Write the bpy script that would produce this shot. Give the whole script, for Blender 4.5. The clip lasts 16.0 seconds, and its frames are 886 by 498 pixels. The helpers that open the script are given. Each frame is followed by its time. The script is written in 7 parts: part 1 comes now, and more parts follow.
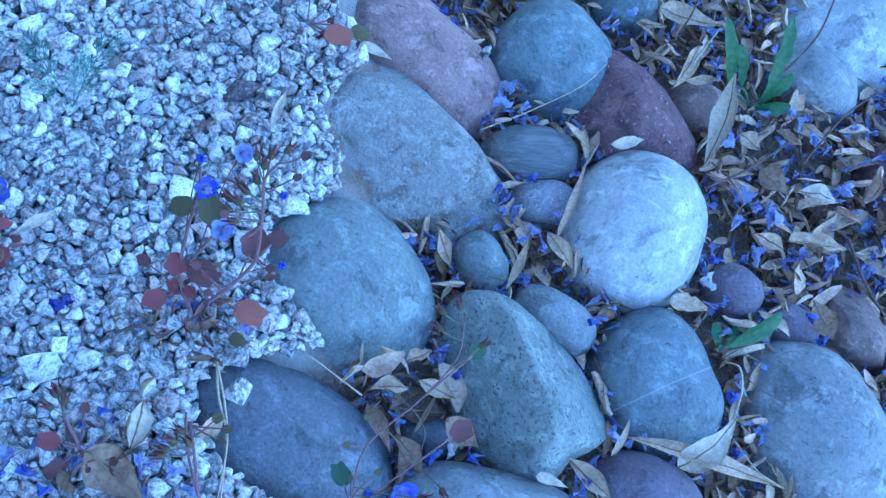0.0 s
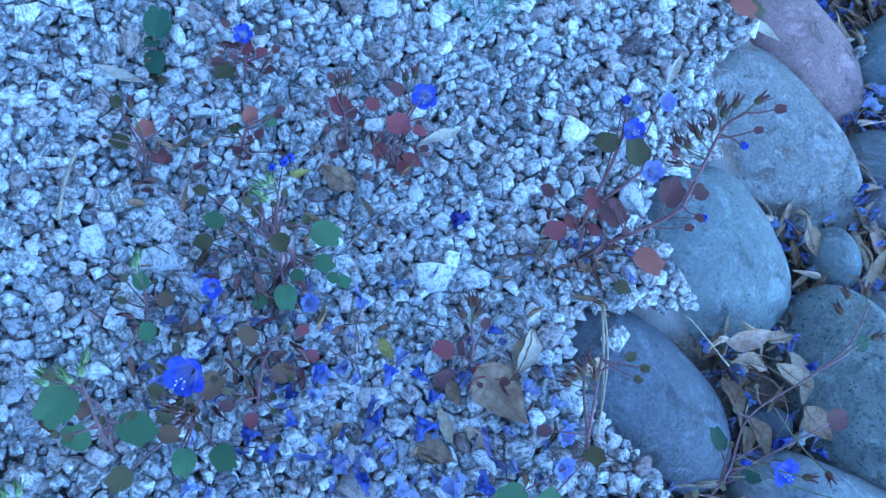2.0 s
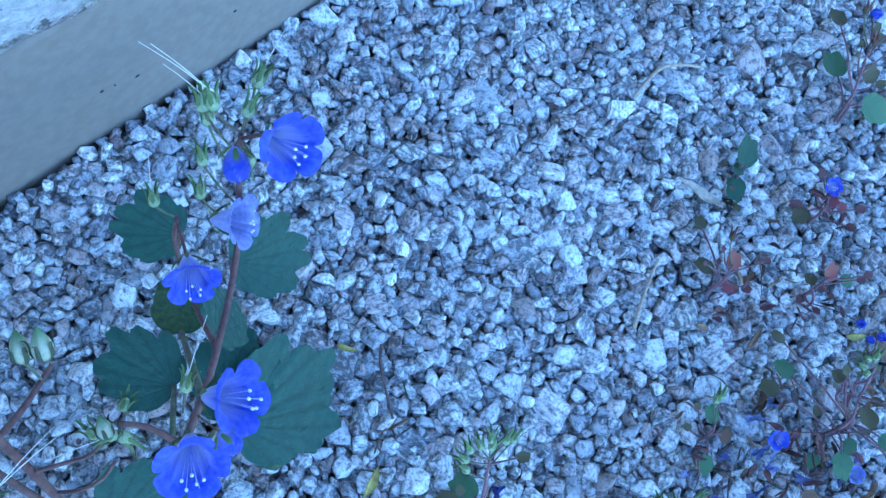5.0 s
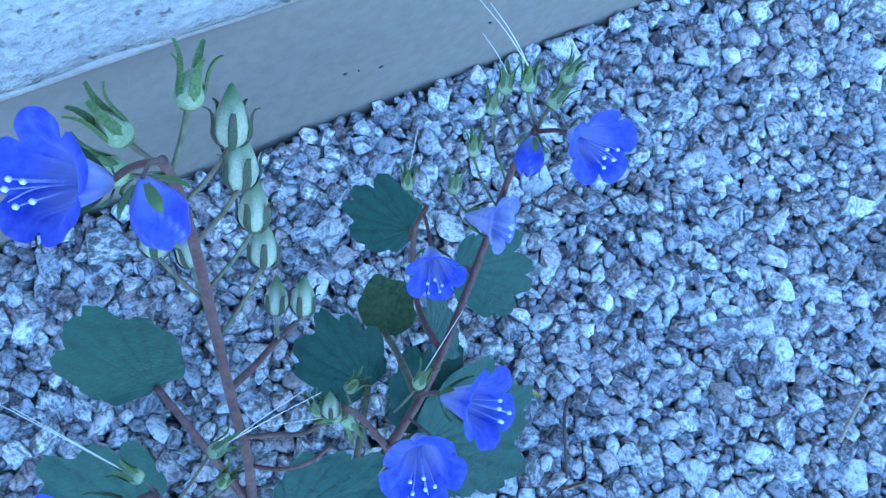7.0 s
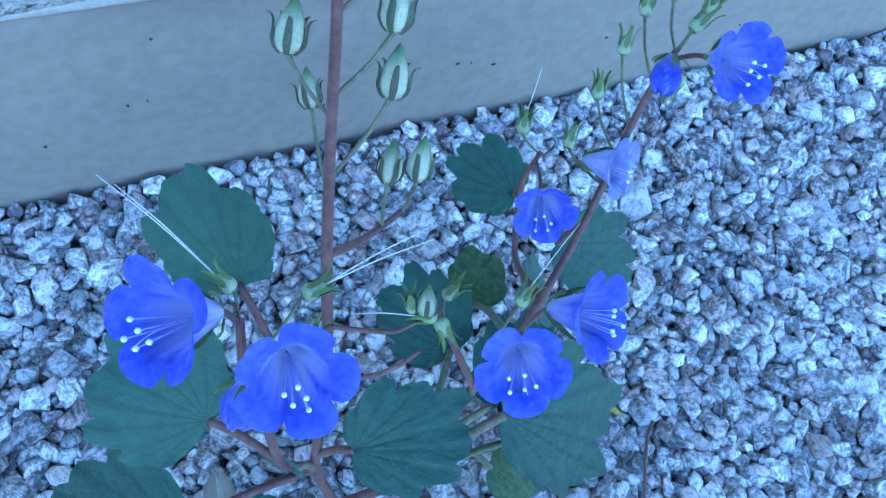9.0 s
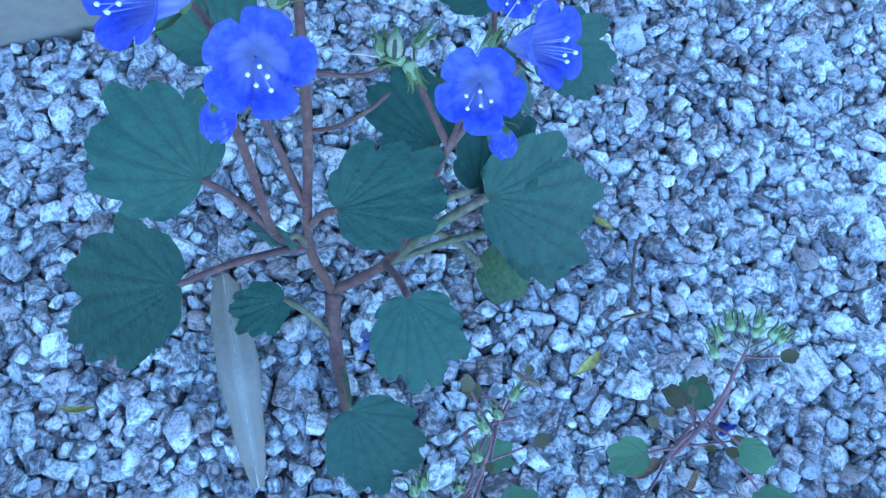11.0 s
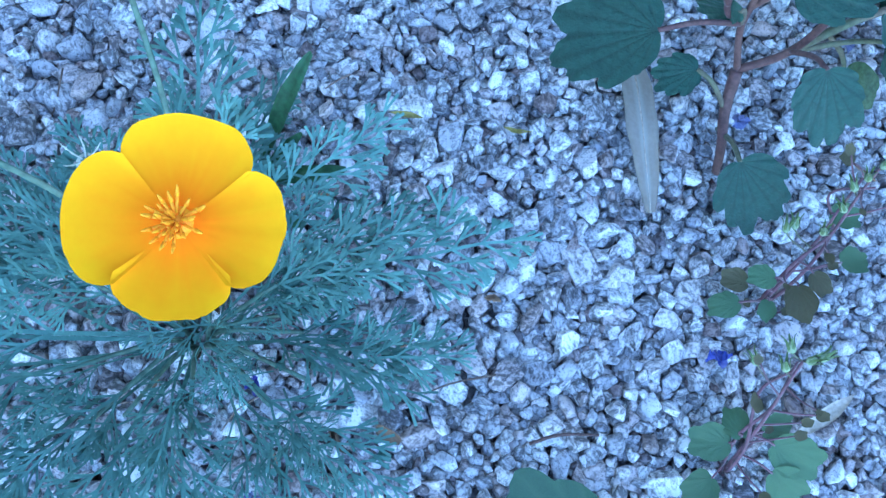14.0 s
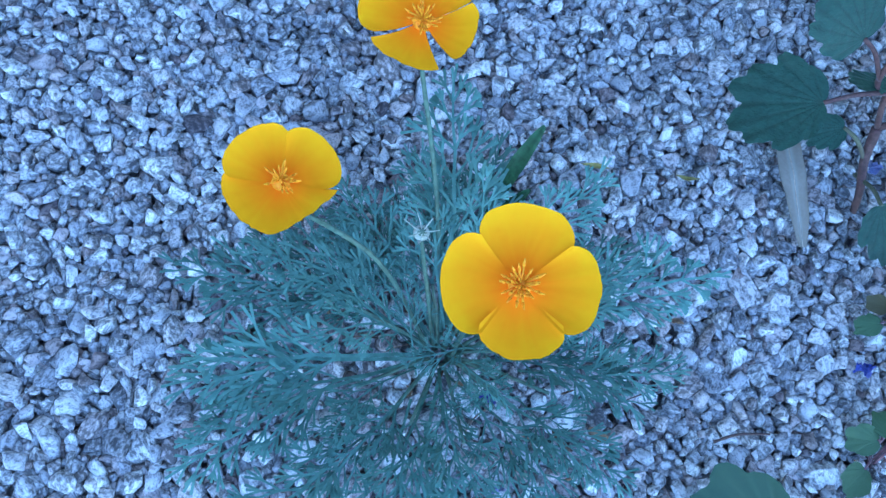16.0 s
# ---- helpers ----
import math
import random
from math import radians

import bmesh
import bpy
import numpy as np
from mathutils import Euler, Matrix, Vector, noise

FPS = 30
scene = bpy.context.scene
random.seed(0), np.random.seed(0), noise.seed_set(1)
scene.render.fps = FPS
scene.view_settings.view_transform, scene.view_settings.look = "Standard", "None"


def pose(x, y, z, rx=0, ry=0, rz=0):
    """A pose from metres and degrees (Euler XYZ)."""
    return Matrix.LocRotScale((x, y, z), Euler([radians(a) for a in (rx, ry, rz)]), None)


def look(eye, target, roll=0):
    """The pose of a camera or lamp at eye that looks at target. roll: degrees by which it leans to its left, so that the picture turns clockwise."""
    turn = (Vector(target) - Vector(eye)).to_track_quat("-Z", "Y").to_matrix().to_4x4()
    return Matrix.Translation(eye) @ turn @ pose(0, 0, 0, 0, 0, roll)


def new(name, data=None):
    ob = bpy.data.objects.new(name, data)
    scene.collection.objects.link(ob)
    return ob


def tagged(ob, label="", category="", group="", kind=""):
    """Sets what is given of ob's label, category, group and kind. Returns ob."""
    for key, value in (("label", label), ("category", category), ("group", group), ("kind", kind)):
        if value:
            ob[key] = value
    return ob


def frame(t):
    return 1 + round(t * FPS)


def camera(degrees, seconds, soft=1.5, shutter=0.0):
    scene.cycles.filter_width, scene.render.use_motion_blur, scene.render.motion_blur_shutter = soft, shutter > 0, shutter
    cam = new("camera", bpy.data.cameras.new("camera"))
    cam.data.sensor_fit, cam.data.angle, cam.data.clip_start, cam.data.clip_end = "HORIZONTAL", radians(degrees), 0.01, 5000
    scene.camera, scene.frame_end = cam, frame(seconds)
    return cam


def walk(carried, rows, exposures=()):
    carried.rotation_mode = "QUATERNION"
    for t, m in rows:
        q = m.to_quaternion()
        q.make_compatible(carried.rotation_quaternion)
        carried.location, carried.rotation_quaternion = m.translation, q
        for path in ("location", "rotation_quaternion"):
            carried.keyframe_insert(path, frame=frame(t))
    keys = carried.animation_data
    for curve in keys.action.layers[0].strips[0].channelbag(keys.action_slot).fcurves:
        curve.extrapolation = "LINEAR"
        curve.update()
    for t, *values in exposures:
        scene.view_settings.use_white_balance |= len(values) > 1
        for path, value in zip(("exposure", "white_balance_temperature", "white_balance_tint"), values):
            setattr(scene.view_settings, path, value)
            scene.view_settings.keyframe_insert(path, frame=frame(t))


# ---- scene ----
cam = camera(49.2, 16.0, 1.4)
PATH = [
    (0, (0.456, 0.552, 0.547), (0.452, 1.299, -1.308), 24.1),
    (0.5, (0.425, 0.525, 0.537), (0.386, 1.279, -1.315), 24.0),
    (1, (0.394, 0.494, 0.529), (0.311, 1.231, -1.328), 22.6),
    (1.5, (0.354, 0.453, 0.512), (0.246, 1.187, -1.345), 23.9),
    (2, (0.312, 0.434, 0.5), (0.179, 1.155, -1.361), 24.9),
    (2.5, (0.267, 0.4, 0.487), (0.108, 1.118, -1.373), 26.5),
    (3, (0.217, 0.37, 0.477), (0.064, 1.078, -1.387), 29.9),
    (3.5, (0.165, 0.347, 0.474), (-0.003, 1.041, -1.394), 31.5),
    (4, (0.119, 0.332, 0.48), (-0.059, 0.997, -1.397), 32.6),
    (4.5, (0.087, 0.312, 0.482), (-0.112, 0.964, -1.398), 32.3),
    (5, (0.068, 0.301, 0.479), (-0.163, 0.946, -1.4), 31.4),
    (5.2, (0.061, 0.296, 0.479), (-0.188, 0.935, -1.4), 30.9),
    (7.3, (0.047, 0.25, 0.425), (-0.469, 0.804, -1.426), 23.2),
    (7.5, (0.055, 0.249, 0.419), (-0.5, 0.787, -1.425), 21.1),
    (8, (0.064, 0.24, 0.408), (-0.571, 0.754, -1.418), 18.0),
    (8.5, (0.074, 0.234, 0.396), (-0.659, 0.771, -1.385), 18.7),
    (9, (0.095, 0.221, 0.39), (-0.672, 0.788, -1.368), 19.5),
    (9.5, (0.112, 0.222, 0.382), (-0.62, 0.793, -1.389), 20.1),
    (9.7, (0.118, 0.222, 0.38), (-0.591, 0.795, -1.401), 20.8),
    (11.8, (0.189, 0.217, 0.393), (-0.538, 0.623, -1.425), 13.4),
    (12, (0.195, 0.212, 0.398), (-0.525, 0.608, -1.425), 14.7),
    (12.5, (0.202, 0.204, 0.414), (-0.496, 0.576, -1.424), 15.1),
    (13, (0.225, 0.163, 0.42), (-0.467, 0.506, -1.425), 15.8),
    (13.5, (0.239, 0.107, 0.427), (-0.433, 0.383, -1.437), 14.2),
    (14, (0.235, 0.054, 0.436), (-0.382, 0.317, -1.448), 16.2),
    (14.5, (0.252, 0.014, 0.45), (-0.402, 0.276, -1.421), 17.2),
    (15, (0.264, -0.028, 0.458), (-0.407, 0.238, -1.408), 16.6),
    (15.5, (0.254, -0.061, 0.475), (-0.398, 0.211, -1.396), 17.0),
    (16, (0.223, -0.056, 0.524), (-0.361, 0.181, -1.374), 14.9),
]
walk(cam, [(t, look(eye, target, roll)) for t, eye, target, roll in PATH], [(0.0, 3.07, 4500, 4), (2.0, 3.0, 4550, 4), (5.0, 2.99, 4600, 4), (7.5, 3.03, 4650, 5), (9.5, 3.08, 4700, 5), (12.5, 3.18, 4700, 5), (13.2, 3.17, 4800, 6), (14.0, 3.27, 4960, 7), (14.6, 3.22, 4960, 7), (15.4, 3.15, 4960, 7), (16.0, 2.90, 4900, 8)])

# ---- light ----
world = bpy.data.worlds.new("sky_world")
scene.world = world
world.use_nodes = True
wn = world.node_tree
sky = wn.nodes.new("ShaderNodeTexSky")
sky.sky_type = "NISHITA"
sky.sun_disc = False
sky.sun_elevation = radians(34)
sky.sun_rotation = radians(-90)
wn.links.new(sky.outputs[0], wn.nodes["Background"].inputs[0])
wn.nodes["Background"].inputs[1].default_value = 0.12
sun = new("sun", bpy.data.lights.new("sun", "SUN"))
sun.data.energy, sun.data.angle, sun.data.color = 2.5, radians(0.6), (1.0, 0.93, 0.82)
sun.matrix_world = look((-5, 0, 3.4), (0, 0, 0))


# ---- materials ----
def mat(name, c1, c2, scale=60.0, rough=0.7, bump=0.3, fine=6.0, vary=0.0, island=False, speck=None, sheen=0.0, transl=0.0,
        dist=0.001, contrast=0.25, spec=0.4, attr=None, detail=8.0, hue=0.0, warp=0.0, patch=None, grainy=0.4, vein=None, coarse_rough=0.6, stretch=None):
    """A two-tone surface with coarse and fine grain; speck: (colour, scale, threshold); attr: a third colour laid in by a vertex tint."""
    m = bpy.data.materials.new(name)
    m.use_nodes = True
    nt = m.node_tree
    n, ln = nt.nodes, nt.links
    bs = n["Principled BSDF"]
    tc = n.new("ShaderNodeTexCoord")
    src = tc.outputs["Object"]
    if stretch:
        sv = n.new("ShaderNodeVectorMath")
        sv.operation = "MULTIPLY"
        sv.inputs[1].default_value = stretch
        ln.new(src, sv.inputs[0])
        src = sv.outputs[0]

    def noise_tex(sc, det=detail, rgh=0.6, d=0.0):
        t = n.new("ShaderNodeTexNoise")
        t.inputs["Scale"].default_value, t.inputs["Detail"].default_value = sc, det
        t.inputs["Roughness"].default_value, t.inputs["Distortion"].default_value = rgh, d
        ln.new(src, t.inputs["Vector"])
        return t.outputs[0]
    def ramp(fac, a, b, lo=(0, 0, 0, 1), hi=(1, 1, 1, 1)):
        r = n.new("ShaderNodeValToRGB")
        r.color_ramp.elements[0].position, r.color_ramp.elements[1].position = a, b
        r.color_ramp.elements[0].color, r.color_ramp.elements[1].color = lo, hi
        ln.new(fac, r.inputs[0])
        return r.outputs[0]
    def mix(fac, a, b, mode="MIX"):
        x = n.new("ShaderNodeMix")
        x.data_type, x.blend_type = "RGBA", mode
        for sock, v in ((x.inputs[0], fac), (x.inputs[6], a), (x.inputs[7], b)):
            if isinstance(v, (int, float)):
                sock.default_value = v
            elif isinstance(v, tuple):
                sock.default_value = (*v, 1)
            else:
                ln.new(v, sock)
        return x.outputs[2]
    coarse = noise_tex(scale, rgh=coarse_rough, d=warp)
    col = mix(ramp(coarse, 0.5 - contrast / 2, 0.5 + contrast / 2), c1, c2)
    for pc, psc, pth in ([patch] if isinstance(patch, tuple) else patch or ()):
        col = mix(ramp(noise_tex(psc, 5.0, 0.65, 0.6), pth, pth + 0.10), col, pc)
    grain = noise_tex(scale * fine, 3.0)
    col = mix(grainy, col, ramp(grain, 0.36, 0.64, (0.12, 0.12, 0.12, 1), (0.95, 0.95, 0.95, 1)), "SOFT_LIGHT")
    if speck:
        sc, ssc, sth = speck
        col = mix(ramp(noise_tex(ssc, 2.0), sth, sth + 0.06), col, sc)
    if vein:
        vx, vy, vd, vw = vein
        dot = n.new("ShaderNodeVectorMath")
        dot.operation = "DOT_PRODUCT"
        dot.inputs[1].default_value = (vx, vy, 0.0)
        ln.new(src, dot.inputs[0])
        wav = n.new("ShaderNodeMath")
        wav.operation = "MULTIPLY_ADD"
        wav.inputs[1].default_value, wav.inputs[2].default_value = 0.004, -0.002 - vd
        ln.new(coarse, wav.inputs[0])
        add = n.new("ShaderNodeMath")
        add.operation = "ADD"
        ln.new(dot.outputs["Value"], add.inputs[0])
        ln.new(wav.outputs[0], add.inputs[1])
        ab = n.new("ShaderNodeMath")
        ab.operation = "ABSOLUTE"
        ln.new(add.outputs[0], ab.inputs[0])
        sca = n.new("ShaderNodeMath")
        sca.operation = "MULTIPLY"
        sca.inputs[1].default_value = 0.5 / vw
        ln.new(ab.outputs[0], sca.inputs[0])
        col = mix(ramp(sca.outputs[0], 0.2, 0.5, (0.6, 0.6, 0.6, 1), (0, 0, 0, 1)), col, (0.42, 0.43, 0.42))
    if vary or island:
        if island:
            g = n.new("ShaderNodeNewGeometry")
            rnd = g.outputs["Random Per Island"]
        else:
            g = n.new("ShaderNodeObjectInfo")
            rnd = g.outputs["Random"]
        hsv = n.new("ShaderNodeHueSaturation")
        mr = n.new("ShaderNodeMapRange")
        mr.inputs[3].default_value, mr.inputs[4].default_value = 1 - vary, 1 + vary * 0.6
        ln.new(rnd, mr.inputs[0])
        ln.new(mr.outputs[0], hsv.inputs["Value"])
        if hue:
            mh = n.new("ShaderNodeMath")
            mh.operation = "MULTIPLY"
            mh.inputs[1].default_value = 7.31
            ln.new(rnd, mh.inputs[0])
            fr = n.new("ShaderNodeMath")
            fr.operation = "FRACT"
            ln.new(mh.outputs[0], fr.inputs[0])
            m2 = n.new("ShaderNodeMapRange")
            m2.inputs[3].default_value, m2.inputs[4].default_value = 0.5 - hue, 0.5 + hue
            ln.new(fr.outputs[0], m2.inputs[0])
            ln.new(m2.outputs[0], hsv.inputs["Hue"])
        ln.new(col, hsv.inputs["Color"])
        col = hsv.outputs[0]
    if attr:
        at = n.new("ShaderNodeAttribute")
        at.attribute_name = "tint"
        col = mix(at.outputs["Fac"], col, attr)
    ln.new(col, bs.inputs["Base Color"])
    bs.inputs["Roughness"].default_value = rough
    bs.inputs["Specular IOR Level"].default_value = spec
    if sheen:
        bs.inputs["Sheen Weight"].default_value = sheen
    if bump:
        bp = n.new("ShaderNodeBump")
        bp.inputs["Strength"].default_value, bp.inputs["Distance"].default_value = bump, dist
        hsum = n.new("ShaderNodeMath")
        hsum.operation = "ADD"
        ln.new(coarse, hsum.inputs[0])
        ln.new(grain, hsum.inputs[1])
        ln.new(hsum.outputs[0], bp.inputs["Height"])
        ln.new(bp.outputs[0], bs.inputs["Normal"])
    if transl:
        tr = n.new("ShaderNodeBsdfTranslucent")
        ln.new(col, tr.inputs[0])
        ms = n.new("ShaderNodeMixShader")
        ms.inputs[0].default_value = transl
        ln.new(bs.outputs[0], ms.inputs[1])
        ln.new(tr.outputs[0], ms.inputs[2])
        ln.new(ms.outputs[0], n["Material Output"].inputs[0])
    return m


def granite(name, dark, mid, light, shades, single=False):
    """Crushed granite: streaks of dark mica through grey and white grain, each stone with its own lean and shade; shades: (share, tint) steps."""
    m = bpy.data.materials.new(name)
    m.use_nodes = True
    n, ln = m.node_tree.nodes, m.node_tree.links
    bs = n["Principled BSDF"]
    g, tc = n.new("ShaderNodeNewGeometry"), n.new("ShaderNodeTexCoord")
    rnd = n.new("ShaderNodeObjectInfo").outputs["Random"] if single else g.outputs["Random Per Island"]
    size = 1.0 if single else 70.0

    def maths(op, a, b=0.0, c=0.0):
        q = n.new("ShaderNodeMath")
        q.operation = op
        for sock, v in zip(q.inputs, (a, b, c)):
            if isinstance(v, (int, float)):
                sock.default_value = v
            else:
                ln.new(v, sock)
        return q.outputs[0]

    def noise_at(vec, scale, detail, rough, warp=0.0):
        t = n.new("ShaderNodeTexNoise")
        for key, v in (("Scale", scale), ("Detail", detail), ("Roughness", rough), ("Distortion", warp)):
            t.inputs[key].default_value = v
        ln.new(vec, t.inputs["Vector"])
        return t.outputs[0]

    def blend(fac, a, b, mode="MIX"):
        x = n.new("ShaderNodeMix")
        x.data_type, x.blend_type = "RGBA", mode
        for sock, v in ((x.inputs[0], fac), (x.inputs[6], a), (x.inputs[7], b)):
            if isinstance(v, float):
                sock.default_value = v
            elif isinstance(v, tuple):
                sock.default_value = (*v, 1)
            else:
                ln.new(v, sock)
        return x.outputs[2]

    turn, ad, sc, st = (n.new("ShaderNode" + k) for k in ("VectorRotate", "VectorMath", "VectorMath", "VectorMath"))
    turn.inputs["Axis"].default_value = (0.3, 0.2, 0.93)
    ln.new(tc.outputs["Object"], turn.inputs["Vector"])
    ln.new(maths("MULTIPLY", rnd, 40.0), turn.inputs["Angle"])
    sc.operation, st.operation = "SCALE", "MULTIPLY"
    sc.inputs[0].default_value = (31.0 / size, 17.0 / size, 23.0 / size)
    ln.new(rnd, sc.inputs["Scale"])
    ln.new(turn.outputs[0], ad.inputs[0])
    ln.new(sc.outputs[0], ad.inputs[1])
    ln.new(ad.outputs[0], st.inputs[0])
    st.inputs[1].default_value = (1.0, 0.55, 0.85)
    streak = noise_at(st.outputs[0], 6.5 * size, 4.0, 0.66, 0.3)
    cloud = noise_at(ad.outputs[0], 1.5 * size, 2.0, 0.5)
    fleck = noise_at(ad.outputs[0], 12.0 * size, 2.0, 0.5)
    lean = maths("FRACT", maths("MULTIPLY", rnd, 13.7))
    v = maths("ADD", maths("MULTIPLY_ADD", cloud, 0.22, -0.11), maths("ADD", streak, maths("MULTIPLY_ADD", lean, 0.16, -0.07)))
    r = n.new("ShaderNodeValToRGB")
    e = r.color_ramp.elements
    e[0].position, e[0].color = 0.385, (*dark, 1)
    e[1].position, e[1].color = 0.59, (*light, 1)
    e.new(0.475).color = (*mid, 1)
    ln.new(v, r.inputs[0])
    fl = n.new("ShaderNodeMapRange")
    fl.inputs[1].default_value, fl.inputs[2].default_value, fl.inputs[4].default_value = 0.58, 0.66, 0.6
    ln.new(fleck, fl.inputs[0])
    col = blend(fl.outputs[0], r.outputs[0], dark)
    pick = n.new("ShaderNodeValToRGB")
    pick.color_ramp.interpolation = "CONSTANT"
    at = 0.0
    for k, (share, tint) in enumerate(shades):
        q = pick.color_ramp.elements[k] if k < 2 else pick.color_ramp.elements.new(at)
        q.position, q.color = at, (*tint, 1)
        at += share
    ln.new(maths("FRACT", maths("MULTIPLY", rnd, 7.3)), pick.inputs[0])
    col = blend(1.0, col, pick.outputs[0], "MULTIPLY")
    ln.new(col, bs.inputs["Base Color"])
    bs.inputs["Roughness"].default_value = 0.72
    bs.inputs["Specular IOR Level"].default_value = 0.3
    bp = n.new("ShaderNodeBump")
    bp.inputs["Strength"].default_value, bp.inputs["Distance"].default_value = 0.8, 0.0012
    ln.new(maths("ADD", streak, maths("MULTIPLY", fleck, 0.4)), bp.inputs["Height"])
    ln.new(bp.outputs[0], bs.inputs["Normal"])
    return m


SHADES = ((0.18, (0.92, 0.92, 0.92)), (0.18, (0.74, 0.74, 0.76)), (0.16, (0.86, 0.82, 0.80)), (0.14, (0.60, 0.60, 0.63)), (0.08, (1.05, 1.04, 1.01)), (0.10, (0.72, 0.65, 0.635)), (0.10, (0.47, 0.47, 0.50)), (0.06, (0.60, 0.52, 0.50)))
BROWNS = ((0.30, (1.0, 1.0, 1.0)), (0.30, (0.75, 0.70, 0.72)), (0.25, (1.2, 1.15, 1.15)), (0.15, (0.6, 0.62, 0.7)))
GRANITE = granite("crushed_granite", (0.215, 0.210, 0.206), (0.555, 0.542, 0.528), (0.95, 0.935, 0.905), SHADES)
GRANITE_PIECE = granite("granite_piece", (0.215, 0.210, 0.206), (0.555, 0.542, 0.528), (0.95, 0.935, 0.905), SHADES, True)
GRANITE_BROWN = granite("brown_granite", (0.12, 0.10, 0.095), (0.26, 0.21, 0.19), (0.42, 0.36, 0.33), BROWNS)
SOIL = mat("bare_soil", (0.13, 0.10, 0.08), (0.20, 0.155, 0.12), 60, 0.95, 0.8, 8.0, dist=0.004, attr=(0.34, 0.32, 0.31))
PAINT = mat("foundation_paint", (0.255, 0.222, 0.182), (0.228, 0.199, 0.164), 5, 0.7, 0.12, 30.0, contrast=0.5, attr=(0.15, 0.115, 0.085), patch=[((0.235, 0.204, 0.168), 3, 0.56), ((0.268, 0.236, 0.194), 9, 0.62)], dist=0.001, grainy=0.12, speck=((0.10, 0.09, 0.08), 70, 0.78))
STUCCO = mat("rough_stucco", (0.50, 0.49, 0.47), (0.38, 0.37, 0.355), 40, 0.9, 1.0, 5.0, contrast=0.4, speck=((0.15, 0.14, 0.13), 130, 0.63), dist=0.005)

LIP = mat("lip_paint", (0.42, 0.38, 0.33), (0.33, 0.30, 0.26), 60, 0.75, 0.4, 6.0, contrast=0.5, grainy=0.2)


# ---- mesh helpers ----
def mesh_ob(name, verts, faces, material, parent=None, smooth=True, tint=None):
    me = bpy.data.meshes.new(name)
    me.from_pydata([tuple(v) for v in verts], [], [tuple(f) for f in faces])
    me.update()
    if smooth:
        me.polygons.foreach_set("use_smooth", [True] * len(me.polygons))
    if tint is not None:
        a = me.attributes.new("tint", "FLOAT", "POINT")
        a.data.foreach_set("value", [float(v) for v in tint])
    me.materials.append(material)
    ob = new(name, me)
    ob.parent = parent
    return ob


def part(name, geo, material, parent, label="", smooth=True):
    """One mesh part under a thing; geo is (verts, faces) or (verts, faces, tint)."""
    ob = mesh_ob(name, geo[0], geo[1], material, parent, smooth, geo[2] if len(geo) > 2 else None)
    return tagged(ob, label) if label else ob


def empty(name, x, y, z):
    e = new(name)
    e.matrix_world = pose(x, y, z)
    e.empty_display_size = 0.02
    return e


def join(*geos):
    verts, faces, tint = [], [], []
    for g in geos:
        k = len(verts)
        verts += [tuple(v) for v in g[0]]
        faces += [tuple(i + k for i in f) for f in g[1]]
        tint += list(g[2]) if len(g) > 2 else [0.0] * len(g[0])
    return verts, faces, tint


def moved(geo, m):
    return ([m @ Vector(v) for v in geo[0]], *geo[1:])


def smooth_line(pts, steps=6):
    """A Catmull-Rom line through the points."""
    p = [Vector(q) for q in pts]
    if len(p) < 3:
        return [p[0].lerp(p[-1], i / steps) for i in range(steps + 1)]
    p = [2 * p[0] - p[1], *p, 2 * p[-1] - p[-2]]
    out = []
    for i in range(1, len(p) - 2):
        a, b, c, d = p[i - 1:i + 3]
        for k in range(steps):
            t = k / steps
            out.append(0.5 * (2 * b + (c - a) * t + (2 * a - 5 * b + 4 * c - d) * t * t + (3 * b - a - 3 * c + d) * t ** 3))
    out.append(p[-2])
    return out


def tube(pts, r0, r1, sides=8, steps=6, wob=0.0):
    """A tapering round stem along a smooth line."""
    line = smooth_line(pts, steps)
    verts, faces = [], []
    up = Vector((0.31, 0.2, 0.93))
    for i, c in enumerate(line):
        d = (line[min(i + 1, len(line) - 1)] - line[max(i - 1, 0)])
        d = d.normalized() if d.length > 1e-9 else Vector((0, 0, 1))
        s = d.cross(up)
        if s.length < 1e-3:
            s = d.cross(Vector((1, 0, 0)))
        s.normalize()
        u = s.cross(d)
        r = r0 + (r1 - r0) * i / (len(line) - 1)
        r *= 1 + wob * math.sin(i * 2.1)
        for k in range(sides):
            a = 2 * math.pi * k / sides
            verts.append(c + r * (math.cos(a) * s + math.sin(a) * u))
    for i in range(len(line) - 1):
        for k in range(sides):
            a, b = i * sides + k, i * sides + (k + 1) % sides
            faces.append((a, b, b + sides, a + sides))
    faces.append(tuple(range(sides))[::-1])
    faces.append(tuple(range((len(line) - 1) * sides, len(line) * sides)))
    return verts, faces


def frame_at(p, ahead, up=(0, 0, 1)):
    """A pose with x along ahead and z as near to up as can be."""
    x = Vector(ahead).normalized()
    z = Vector(up)
    y = z.cross(x)
    if y.length < 1e-4:
        y = Vector((0, 1, 0)).cross(x)
    y.normalize()
    z = x.cross(y)
    m = Matrix((x, y, z)).transposed().to_4x4()
    m.translation = Vector(p)
    return m


ICO = {}


def ico(level):
    if level not in ICO:
        bm = bmesh.new()
        bmesh.ops.create_icosphere(bm, subdivisions=level, radius=1)
        bm.verts.index_update()
        ICO[level] = [v.co.copy() for v in bm.verts], [[v.index for v in f.verts] for f in bm.faces]
        bm.free()
    return ICO[level]


